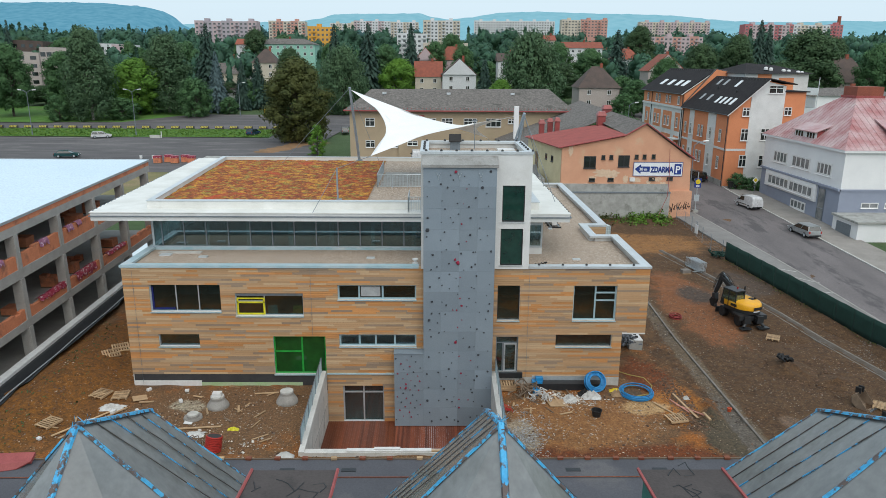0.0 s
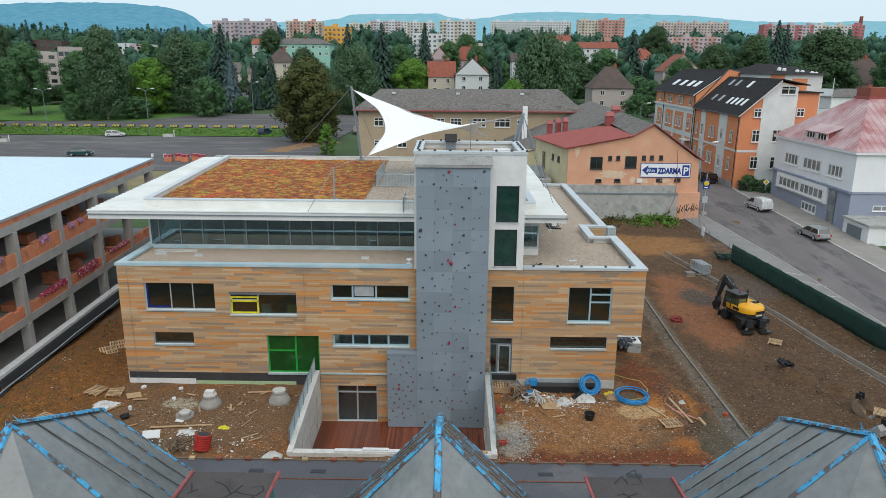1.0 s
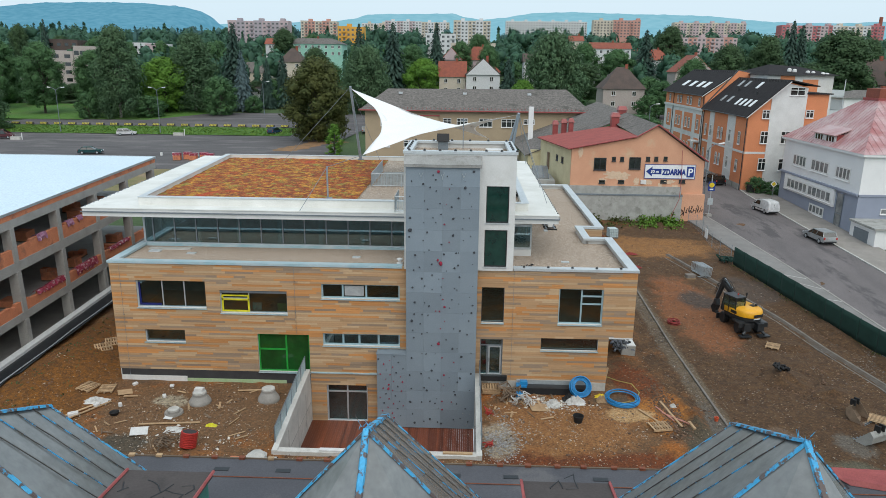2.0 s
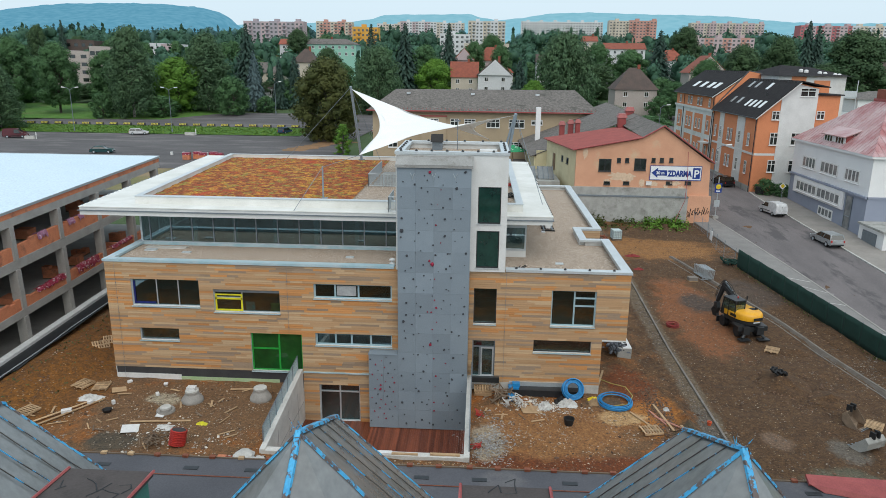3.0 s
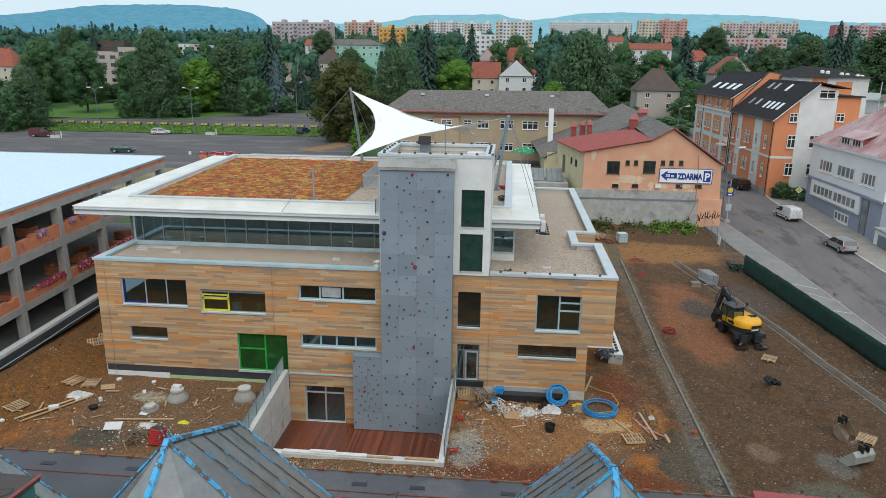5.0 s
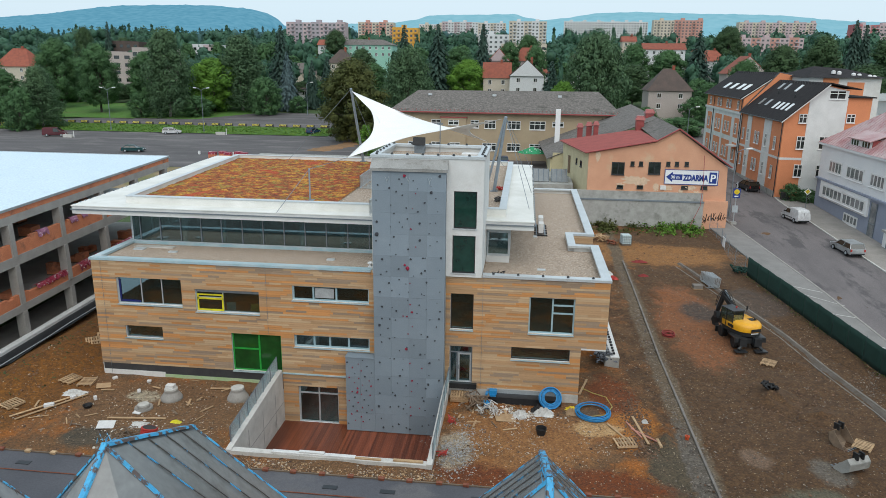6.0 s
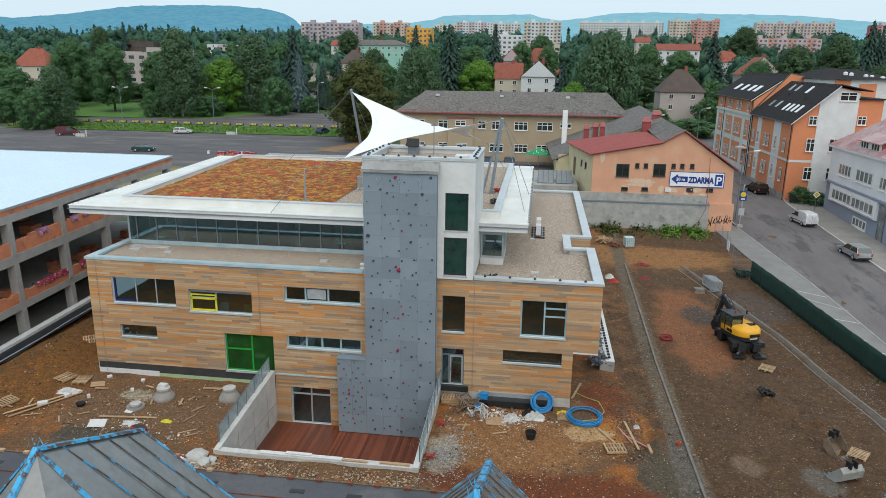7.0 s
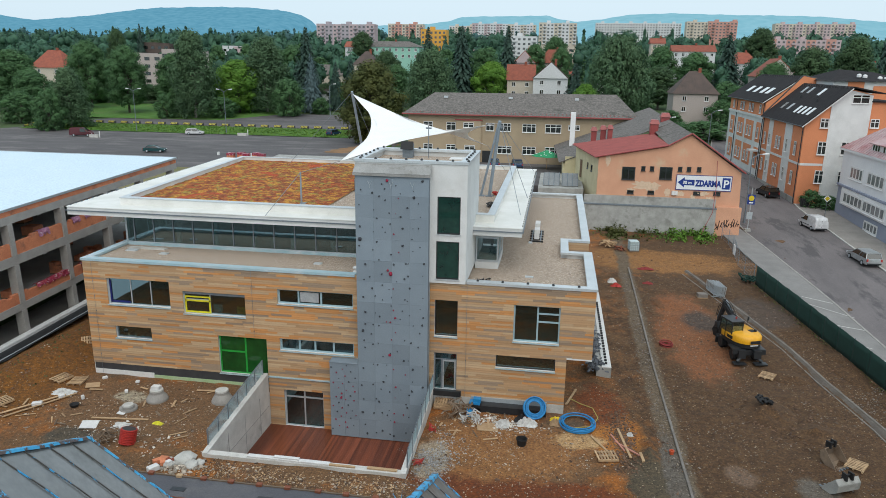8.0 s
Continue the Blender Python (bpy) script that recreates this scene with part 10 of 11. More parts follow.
panel_block(-5.7, 17.4, 330, 31.4, "creamwall", "creamwall", "low cream flat-roofed building behind the houses")
panel_block(-167.5, -151.8, 320, 29.6, "whitewall", "pinkwall", "pale three-storey building among trees")
panel_block(-140.7, -127.5, 215, 25.8, "greywall", "greywall", "grey four-storey school building among trees", flat_w=2.2, storeys=5, win=0.86)
panel_block(-163.6, -146.0, 224, 24.4, "greywall", "greywall", "grey school wing with small windows among trees", flat_w=4.5)
panel_block(-177.5, -164.3, 262, 29.4, "brownroof", "brownroof", "brown tiled building behind the school")


def house(x0, x1, y, ze, zr, wall_m, roof_m, label, depth=9.0, hip=False, ridge="x", zb=None, windows=2):
    t = thing("house", label, "house", group="")
    zb = ground_z((x0 + x1) / 2, y) - 1 if zb is None else zb
    boxed("wall", M[wall_m], t, (x0, y, zb, x1, y + depth, ze))
    bm = bmesh.new()
    e = 0.5
    xm, ym = (x0 + x1) / 2, y + depth / 2
    c = [(x0 - e, y - e, ze), (x1 + e, y - e, ze), (x1 + e, y + depth + e, ze), (x0 - e, y + depth + e, ze)]
    if hip:
        k = min(x1 - x0, depth) * 0.42
        r = [(x0 + k, ym, zr), (x1 - k, ym, zr)]
        solid(bm, c + r, [(0, 1, 5, 4), (1, 2, 5), (2, 3, 4, 5), (3, 0, 4), (3, 2, 1, 0)])
    elif ridge == "x":
        solid(bm, c + [(x0 - e, ym, zr), (x1 + e, ym, zr)], [(0, 1, 5, 4), (1, 2, 5), (2, 3, 4, 5), (3, 0, 4), (3, 2, 1, 0)])
    else:
        solid(bm, c + [(xm, y - e, zr), (xm, y + depth + e, zr)], [(0, 4, 5, 3), (1, 2, 5, 4), (0, 1, 4), (2, 3, 5), (3, 2, 1, 0)])
        g = bmesh.new()
        solid(g, [(x0, y - e - 0.02, ze), (x1, y - e - 0.02, ze), (xm, y - e - 0.02, zr - 0.25)], [(0, 1, 2)])
        part("gable", g, M[wall_m], t)
    part("roof", bm, M[roof_m], t)
    boxed("chimney", M["redtile"], t, (xm + 1, ym - 0.4, (ze + zr) / 2, xm + 1.8, ym + 0.4, zr + 0.9))
    for i in range(windows):
        for z in (ze - 2.0, ze - 5.0):
            if z > zb + 0.8:
                put_window(t, x0 + (x1 - x0) * (i + 0.5) / windows - 0.6, y - 0.03, z, 1.2, 1.4, 2, 1, "white", "glass")
    return t


house(43.5, 55.7, 170, 14.7, 21.0, "greywall", "brownroof", "old grey plastered villa with a steep tiled hip roof", 11, True)
house(2.6, 13.6, 191, 18.0, 23.2, "whitewall", "brownroof", "white gabled house with two small windows", 12, False, "y", windows=2)
house(-6.7, 2.3, 203, 17.0, 22.3, "creamwall", "redtile", "cream house with a bright red tiled roof", 9, False, "x")
house(1.4, 14.6, 262, 23.0, 28.6, "pinkwall", "redtile", "pink house with a red hip roof", 10, True)
house(-8.0, 0.5, 258, 23.0, 28.0, "pinkwall", "redtile", "pink house with a dark red gable roof", 9, False, "y")
house(73.0, 85.5, 200, 19.5, 25.2, "greywall", "redtile", "grey plastered house with a red tiled roof", 10, False, "y")
house(112, 126, 160, 17.0, 24.0, "greywall", "brownroof", "grey house with a brown hip roof", 10, True)
house(80, 99, 104, 15.5, 17.0, "greyplaster", "fibro", "flat grey house behind the villa", 12, True)
house(-202, -187, 220, 18.5, 25.5, "creamwall", "redtile", "cream villa with a red hip roof among trees", 11, True)
house(-66.0, -60.5, 181, 13.2, 14.6, "whitewall", "brownroof", "small white shed between the spruces", 5, False, "x", windows=1)
house(-85.3, -56.7, 300, 29.8, 32.6, "greenwall", "fibro", "long mint green building with a dark hip roof", 14, True, windows=9)
house(-96.5, -88.0, 310, 29.8, 32.6, "whitewall", "redtile", "house with a bright red roof beside the mint building", 9, False, "x")
house(-70.5, -61.3, 235, 21.3, 26.6, "creamwall", "brownroof", "low house with a red-brown hip roof among trees", 10, True)
house(27, 35, 262, 22.6, 26.0, "whitewall", "brownroof", "white house with a brown roof", 9, False, "x")
house(59.7, 77.8, 290, 28.8, 31.7, "whitewall", "redtile", "long white house with a low red roof", 10, False, "x", windows=6)
house(51.4, 57.4, 300, 32.4, 34.9, "creamwall", "redtile", "narrow house with a dark red roof", 8, False, "x", windows=2)
house(86, 99, 300, 24, 29, "whitewall", "redtile", "white house with a red hip roof", 10, True)
town = random.Random(13)
for i in range(34):
    y = town.uniform(250, 520)
    x = town.uniform(-0.75, 0.72) * y
    if any(abs(x - cx) < cw + 8 and abs(y - cy) < 40 for cx, cw, cy in BLOCK_SPOTS):
        continue
    zb = ground_z(x, y)
    w = town.uniform(8, 13)
    house(x, x + w, y, zb + town.uniform(5, 7), zb + town.uniform(9, 12), town.choice(("whitewall", "creamwall", "pinkwall", "greywall")), town.choice(("redtile", "brownroof", "redtile", "fibro")), town.choice(("small plastered house with a pitched tiled roof", "two-storey house half hidden by garden trees")), 9, town.random() < 0.4, town.choice("xy"))
chim = thing("factory_chimney", "tall brick chimney far off in the town", "chimney", on_ground(382, 640))
bm = bmesh.new()
tube(bm, (0, 0, 0), (0, 0, 36), 1.9, 1.5, 14)
part("shaft", bm, M["redtile"], chim)


# hills on the horizon; they glow unlit, with haze put into their blue
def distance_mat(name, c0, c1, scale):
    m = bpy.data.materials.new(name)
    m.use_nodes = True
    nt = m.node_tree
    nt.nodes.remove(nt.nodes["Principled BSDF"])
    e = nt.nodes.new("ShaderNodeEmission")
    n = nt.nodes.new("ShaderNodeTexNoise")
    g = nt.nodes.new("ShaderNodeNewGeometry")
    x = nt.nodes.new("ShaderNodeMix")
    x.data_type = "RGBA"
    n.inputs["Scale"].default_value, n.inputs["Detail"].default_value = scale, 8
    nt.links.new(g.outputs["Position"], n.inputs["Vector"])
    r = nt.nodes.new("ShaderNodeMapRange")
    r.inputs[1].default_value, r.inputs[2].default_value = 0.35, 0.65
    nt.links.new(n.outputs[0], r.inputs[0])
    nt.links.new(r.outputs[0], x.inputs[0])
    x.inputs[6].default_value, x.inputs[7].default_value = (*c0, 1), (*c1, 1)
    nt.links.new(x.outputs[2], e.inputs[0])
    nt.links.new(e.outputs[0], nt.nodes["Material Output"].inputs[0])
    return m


def ridge(name, prof, y, mat, label, slope=900, foot=60):
    xs = [p[0] for p in prof]
    zs = [p[1] for p in prof]
    bm = bmesh.new()
    prev = None
    n = 260
    for i in range(n + 1):
        x = xs[0] + (xs[-1] - xs[0]) * i / n
        z = float(np.interp(x, xs, zs)) + 3.5 * noise.noise(Vector((x * 0.02, 0, 0))) + 2.0 * noise.noise(Vector((x * 0.08, 5, 0)))
        row = [bm.verts.new((x, y - slope * f, foot + (z - foot) * (1 - f) ** 0.8)) for f in (1.0, 0.75, 0.5, 0.25, 0.0)]
        if prev:
            for k in range(4):
                bm.faces.new((prev[k], prev[k + 1], row[k + 1], row[k]))
        prev = row
    return one(name, bm, mat, label, "hills", kind="structure", smooth=True)


# both ridges carry distance haze in their emission colour
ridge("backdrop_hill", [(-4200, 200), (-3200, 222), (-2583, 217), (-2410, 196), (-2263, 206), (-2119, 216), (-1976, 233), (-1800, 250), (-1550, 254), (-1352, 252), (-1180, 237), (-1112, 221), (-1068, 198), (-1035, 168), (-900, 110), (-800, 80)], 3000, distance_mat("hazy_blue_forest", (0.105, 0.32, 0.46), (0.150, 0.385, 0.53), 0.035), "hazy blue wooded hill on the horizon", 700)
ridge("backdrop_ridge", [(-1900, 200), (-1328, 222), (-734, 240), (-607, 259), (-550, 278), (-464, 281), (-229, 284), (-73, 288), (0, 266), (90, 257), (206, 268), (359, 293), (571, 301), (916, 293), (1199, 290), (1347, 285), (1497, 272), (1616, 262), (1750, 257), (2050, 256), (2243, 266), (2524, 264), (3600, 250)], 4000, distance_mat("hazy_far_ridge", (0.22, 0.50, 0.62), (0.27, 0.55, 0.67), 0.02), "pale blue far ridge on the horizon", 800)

# ---------- car park furniture and vehicles ----------
ribbon("grass_island", [(124, -130), (137, -127)], [(124, -40), (137, -39)], M["grass"], "long grass strip between the parking rows", "grass", 0.16, rise=0.1)
ribbon("lawn", [(148, -150), (185, -150)], [(148, -104), (185, -104)], M["grass"], "mown lawn below the trees", "grass", 0.16, rise=0.2)
blk_src = None
M["stripe_yellow"] = material("yellow_marking_paint", (0.68, 0.58, 0.10), (0.58, 0.48, 0.10), 0.7, scale=3, fine=20)


M["block_dark"] = material("black_painted_concrete", (0.035, 0.035, 0.036), (0.06, 0.058, 0.056), 0.8, scale=2, fine=15)


def striped_block(x, y, rz=0.0):
    global blk_src
    m = on_ground(x, y, rz, 0.3)
    if blk_src is None:
        t = thing("striped_barrier_block", "low concrete block painted in yellow diagonal stripes", "barrier block", m, "striped blocks in the car park")
        boxed("block", M["block_dark"], t, (-1.1, -0.15, -0.3, 1.1, 0.15, 0.45))
        for i in range(5):
            bm = bmesh.new()
            x0 = -1.1 + 0.38 * i
            slab(bm, [(x0, -0.162, 0.0), (x0 + 0.25, -0.162, 0.0), (x0 + 0.4, -0.162, 0.45), (x0 + 0.15, -0.162, 0.45)], 0.008)
            slab(bm, [(x0 + 0.15, -0.16, 0.458), (x0 + 0.4, -0.16, 0.458), (x0 + 0.5, 0.15, 0.458), (x0 + 0.25, 0.15, 0.458)], 0.008)
            part("stripe", bm, M["stripe_yellow"], t, "yellow stripe")
        blk_src = t
        return t
    return copy_thing(blk_src, m)


for i in range(24):
    striped_block(-127 + 3.75 * i, 137.8 + 0.02 * i, turn.uniform(-3, 3))
for i in range(4):
    striped_block(-37.6 + 0.5 * math.sin(i * 0.8), 136 - 2.6 * i, 80 + turn.uniform(-6, 6))
    striped_block(-129.5 - 0.8 * math.sin(i * 0.8), 136 - 3.0 * i, 100)

patch("ground_dry", [(-36, 100.5), (-33, 108), (-29, 117)], material("dry_leaf_litter", (0.30, 0.165, 0.08), (0.20, 0.12, 0.06), 0.95, scale=0.5, fine=3, bump=0.5), "dry brown earth under the lime tree", 6.0, 0.02, 41)
ribbon("path", [(92.5, -46), (96, -46)], [(92.5, -20), (96, -18)], M["concrete"], "pale concrete path beside the car park", "path", 0.06)


def street_lamp(x, y, h, arms, label, base_z=None):
    t = thing("street_lamp", label, "street lamp", on_ground(x, y), "lamp posts")
    bm = bmesh.new()
    tube(bm, (0, 0, 0), (0, 0, h), 0.10, 0.06, 10)
    part("pole", bm, M["steel"], t)
    bm = bmesh.new()
    tube(bm, (0, 0, 0), (0, 0, 1.0), 0.16, 0.15, 10)
    part("base", bm, M["steel"], t)
    for dx, dy in arms:
        bm = bmesh.new()
        tube(bm, (0, 0, h), (dx * 0.7, dy * 0.7, h + 0.5), 0.05, n=6)
        tube(bm, (dx * 0.7, dy * 0.7, h + 0.5), (dx * 1.3, dy * 1.3, h + 0.62), 0.05, n=6)
        part("arm", bm, M["steel"], t)
        bm = bmesh.new()
        tube(bm, (dx * 1.2, dy * 1.2, h + 0.6), (dx * 2.0, dy * 2.0, h + 0.68), 0.10, 0.14, 8)
        part("lamp_head", bm, M["white"], t)


street_lamp(-96.6, 125.2, 10.2, ((-1, 0), (1, 0.2)), "tall double-armed lamp post on the grass strip")
street_lamp(-72.2, 126.0, 10.4, ((-1, 0), (1, 0.2)), "tall double-armed lamp post on the grass strip")
street_lamp(-57.4, 165, 9.0, ((1, 0),), "single-armed lamp post at the car park edge")
street_lamp(36.3, 53.5, 8.6, ((1, 0),), "single-armed street lamp beside the road")
street_lamp(41.8, 108, 9.5, ((1, 0),), "tall street lamp beside the road")
street_lamp(34.5, 118, 7.0, ((1, 0),), "street lamp in the side street")


def car(x, y, rz, paint, label, l=4.3, w=1.75, h=1.45, style="hatch", dz=0.06, z=None):
    """Nose along +x."""
    m = on_ground(x, y, rz, dz) if z is None else pose(x, y, z, 0, 0, rz)
    t = thing("car" if style != "van" else "delivery_van", label, "car" if style != "van" else "van", m, "parked vehicles")
    sill, belt = 0.28, 0.55 * h + 0.12
    if style == "van":
        prof = [(-l / 2, sill), (l / 2 - 0.1, sill), (l / 2, 0.5), (l / 2 - 0.06, 0.78), (l * 0.40, 0.98), (l * 0.27, 1.10), (l * 0.14, h - 0.12), (l * 0.05, h - 0.02), (-l * 0.2, h), (-l / 2 + 0.22, h - 0.05), (-l / 2 + 0.04, h - 0.3), (-l / 2 - 0.03, 0.9)]
    elif style == "wagon":
        prof = [(-l / 2, sill), (l / 2, sill), (l / 2, 0.65), (l * 0.46, 0.78), (l * 0.24, belt), (-l / 2 + 0.02, belt), (-l / 2, 0.7)]
    else:
        prof = [(-l / 2, sill), (l / 2, sill), (l / 2, 0.65), (l * 0.46, 0.78), (l * 0.22, belt), (-l / 2 + 0.05, belt + 0.03), (-l / 2, 0.7)]
    bm = bmesh.new()
    lean = [w / 2 * (1.0 - 0.16 * max(0.0, pz - 0.9)) * (0.9 if px > l * 0.45 else 1.0) for px, pz in prof]
    a = [bm.verts.new((px, -k, pz)) for (px, pz), k in zip(prof, lean)]
    b = [bm.verts.new((px, k, pz)) for (px, pz), k in zip(prof, lean)]
    bm.faces.new(a)
    bm.faces.new(b[::-1])
    for i in range(len(prof)):
        bm.faces.new((a[i], b[i], b[(i + 1) % len(prof)], a[(i + 1) % len(prof)]))
    bmesh.ops.triangulate(bm, faces=[f for f in bm.faces if len(f.verts) > 4])
    rim = [e for e in bm.edges if e.calc_face_angle(0) > 0.45]
    bmesh.ops.bevel(bm, geom=rim, offset=0.06, segments=2, affect="EDGES")
    part("body", bm, paint, t, smooth=False)
    if style != "van":
        back = -l / 2 + (0.12 if style == "wagon" else 0.35)
        top_b = back + (0.25 if style == "wagon" else 0.55)
        top_f, front = l * 0.06, l * 0.24
        lo, hi = belt - 0.02, h
        ins = 0.16
        bm = bmesh.new()
        v = [(back, -w / 2 + 0.05, lo), (front, -w / 2 + 0.05, lo), (front, w / 2 - 0.05, lo), (back, w / 2 - 0.05, lo), (top_b, -w / 2 + ins, hi - 0.08), (top_f, -w / 2 + ins, hi - 0.08), (top_f, w / 2 - ins, hi - 0.08), (top_b, w / 2 - ins, hi - 0.08)]
        solid(bm, v, [(0, 1, 5, 4), (1, 2, 6, 5), (2, 3, 7, 6), (3, 0, 4, 7), (4, 5, 6, 7)])
        part("window_glass", bm, M["glass"], t, "dark glass")
        bm = bmesh.new()
        prism(bm, [(top_b - 0.03, -w / 2 + ins - 0.02), (top_f + 0.03, -w / 2 + ins - 0.02), (top_f + 0.03, w / 2 - ins + 0.02), (top_b - 0.03, w / 2 - ins + 0.02)], hi - 0.08, hi)
        part("roof", bm, paint, t)
        for sx in (-1, 1):
            yb, yt = sx * (w / 2 - 0.045), sx * (w / 2 - ins + 0.005)
            for xa, xb in ((front, top_f), (back, top_b), ((front + back) / 2, (top_f + top_b) / 2)):
                bm = bmesh.new()
                tube(bm, (xa, yb, lo), (xb, yt, hi - 0.06), 0.04, n=5)
                part("pillar", bm, paint, t)
    else:
        for sx in (-1, 1):
            bm = bmesh.new()
            lo, hi = sx * w / 2 * 0.972, sx * w / 2 * (1 - 0.16 * (h - 1.15))
            slab(bm, [(-l * 0.02, lo, 1.08), (l * 0.24, lo, 1.08), (l * 0.15, hi, h - 0.22), (-l * 0.02, hi, h - 0.22)][::sx], 0.03)
            part("window_glass", bm, M["glass"], t)
            boxed("side_strip", M["frame_dark"], t, (-l * 0.2, sx * (w / 2 - 0.01), 0.55, l * 0.2, sx * (w / 2 + 0.012), 0.63))
            boxed("door_mirror", M["frame_dark"], t, (l * 0.22, sx * (w / 2 + 0.06) - 0.08, 1.08, l * 0.26, sx * (w / 2 + 0.06) + 0.08, 1.25))
        boxed("door_seam", M["frame_dark"], t, (-l / 2 - 0.02, -0.012, 0.5, -l / 2 + 0.02, 0.012, h - 0.4))
        bm = bmesh.new()
        slab(bm, [(l * 0.275, -w * 0.42, 1.1), (l * 0.275, w * 0.42, 1.1), (l * 0.14, w * 0.40, h - 0.08), (l * 0.14, -w * 0.40, h - 0.08)], 0.02)
        part("windscreen", bm, M["glass"], t)
    for px in (-l * 0.31, l * 0.31):
        for sx in (-1, 1):
            wh = new("wheel")
            wh.parent = t
            bm = bmesh.new()
            tube(bm, (px, sx * (w / 2 - 0.2), 0.31), (px, sx * (w / 2 + 0.01), 0.31), 0.31, n=16)
            part("tyre", bm, M["black"], wh)
            bm = bmesh.new()
            tube(bm, (px, sx * (w / 2), 0.31), (px, sx * (w / 2 + 0.02), 0.31), 0.19, n=12)
            part("rim", bm, M["alu"], wh)
    for sy in (-1, 1):
        boxed("headlight", M["sign_white"], t, (l / 2 - 0.06, sy * w * 0.36 - 0.16, 0.56, l / 2 + 0.012, sy * w * 0.36 + 0.16, 0.70))
        boxed("tail_light", M["red"], t, (-l / 2 - 0.012, sy * w * 0.42 - 0.09, 0.62, -l / 2 + 0.05, sy * w * 0.42 + 0.09, 0.9))
    for px in (-l / 2, l / 2):
        boxed("bumper", M["frame_dark"], t, (px - 0.05, -w * 0.42, 0.3, px + 0.05, w * 0.42, 0.45))
    return t


M.update(
    paint_white=material("white_car_paint", (0.72, 0.73, 0.74), None, 0.25, scale=2, bump=0.0),
    paint_silver=material("silver_car_paint", (0.50, 0.52, 0.53), None, 0.3, 0.5, scale=2, bump=0.0),
    paint_black=material("black_car_paint", (0.015, 0.015, 0.017), None, 0.2, scale=2, bump=0.0),
    paint_blue=material("dark_blue_car_paint", (0.02, 0.06, 0.14), None, 0.25, scale=2, bump=0.0),
    paint_teal=material("dark_teal_car_paint", (0.015, 0.07, 0.075), None, 0.25, scale=2, bump=0.0),
    paint_maroon=material("maroon_van_paint", (0.10, 0.012, 0.02), None, 0.3, scale=2, bump=0.0),
    paint_yellow=material("yellow_car_paint", (0.62, 0.45, 0.03), None, 0.3, scale=2, bump=0.0),
)
car(44.4, 52.3, 100, M["paint_white"], "white small delivery van parked at the kerb", 4.2, 1.75, 1.82, "van")
car(45.2, 38.2, 95, M["paint_silver"], "silver estate car parked at the kerb", 4.5, 1.75, 1.48, "wagon")
car(44.2, 72.6, 100, M["paint_black"], "black estate car parked by the apartment house", 4.6, 1.8, 1.6, "wagon")
car(-78.9, 122.4, 20, M["paint_white"], "white hatchback on the car park", 4.4, 1.8, 1.5, "wagon")
car(-44.6, 128.5, 75, M["paint_blue"], "dark blue estate car at the end of the grass strip", 4.4, 1.8, 1.5, "wagon")
car(-103.8, 113.5, 15, M["paint_maroon"], "maroon van on the car park", 5.2, 1.95, 2.1, "van")
car(-72.5, 93.5, 12, M["paint_teal"], "dark teal saloon car on the car park", 4.5, 1.75, 1.4, "hatch")
car(-50.3, 170, 95, M["paint_yellow"], "yellow van at the far edge of the car park", 4.4, 1.8, 1.9, "van")
car(-22.6, 132, 100, M["paint_silver"], "silver car parked beside the beige building", 4.3, 1.8, 1.6, "wagon")
car(0.6, 77.5, 100, M["paint_blue"], "blue car parked in the back yard", 4.2, 1.75, 1.45, "hatch", z=4.95)
car(4.6, 77.5, 98, M["paint_blue"], "blue car parked in the back yard", 4.2, 1.75, 1.45, "hatch", z=4.95)
car(-3.4, 78.0, 95, M["paint_white"], "white van parked in the back yard", 4.8, 1.9, 2.0, "van", z=4.95)
bm = bmesh.new()
box(bm, -20, 60, 1.5, 14.9, 83, 4.9)
one("back_yard", bm, M["lot"], "raised asphalt back yard of the office wing", "yard", kind="structure")
umb = thing("parasol", "green parasol with white dots in the back yard", "parasol", pose(9.6, 77, 4.9))
umb.scale = (1.3, 1.3, 1.08)
bm = bmesh.new()
tube(bm, (0, 0, 0), (0, 0, 2.6), 0.04, n=6)
part("pole", bm, M["timber"], umb)
bm = bmesh.new()
bmesh.ops.create_cone(bm, cap_ends=False, segments=8, radius1=2.0, radius2=0.05, depth=0.9)
bmesh.ops.translate(bm, verts=bm.verts, vec=(0, 0, 2.55))
part("canopy", bm, material("green_parasol_cloth", (0.02, 0.30, 0.12), None, 0.7, scale=2), umb).modifiers.new("thickness", "SOLIDIFY").thickness = 0.02
for i in range(26):
    a, r = turn.uniform(0, 6.28), turn.uniform(0.4, 1.75)
    bm = bmesh.new()
    bmesh.ops.create_icosphere(bm, subdivisions=1, radius=0.10)
    bmesh.ops.translate(bm, verts=bm.verts, vec=(r * math.cos(a) * 0.93, r * math.sin(a) * 0.93, 2.98 - r * 0.43))
    part("dot", bm, M["white"], umb)

# pallets of wrapped bricks at the edge of the car park
for i in range(5):
    t = thing("wrapped_brick_pallet", "pallet of orange bricks in torn pink wrapping", "bricks", on_ground(-52.5 + 1.6 * i, 87.5 + 1.2 * (i % 2), 5), "wrapped brick pallets by the car park")
    boxed("bricks", M["brick"], t, (-0.65, -0.6, 0.12, 0.65, 0.6, 1.35))
    boxed("wrapping", M["foil"], t, (-0.68, -0.63, 1.0, 0.68, 0.63, 1.42))
    boxed("pallet_base", M["timber_old"], t, (-0.65, -0.6, 0, 0.65, 0.6, 0.12))
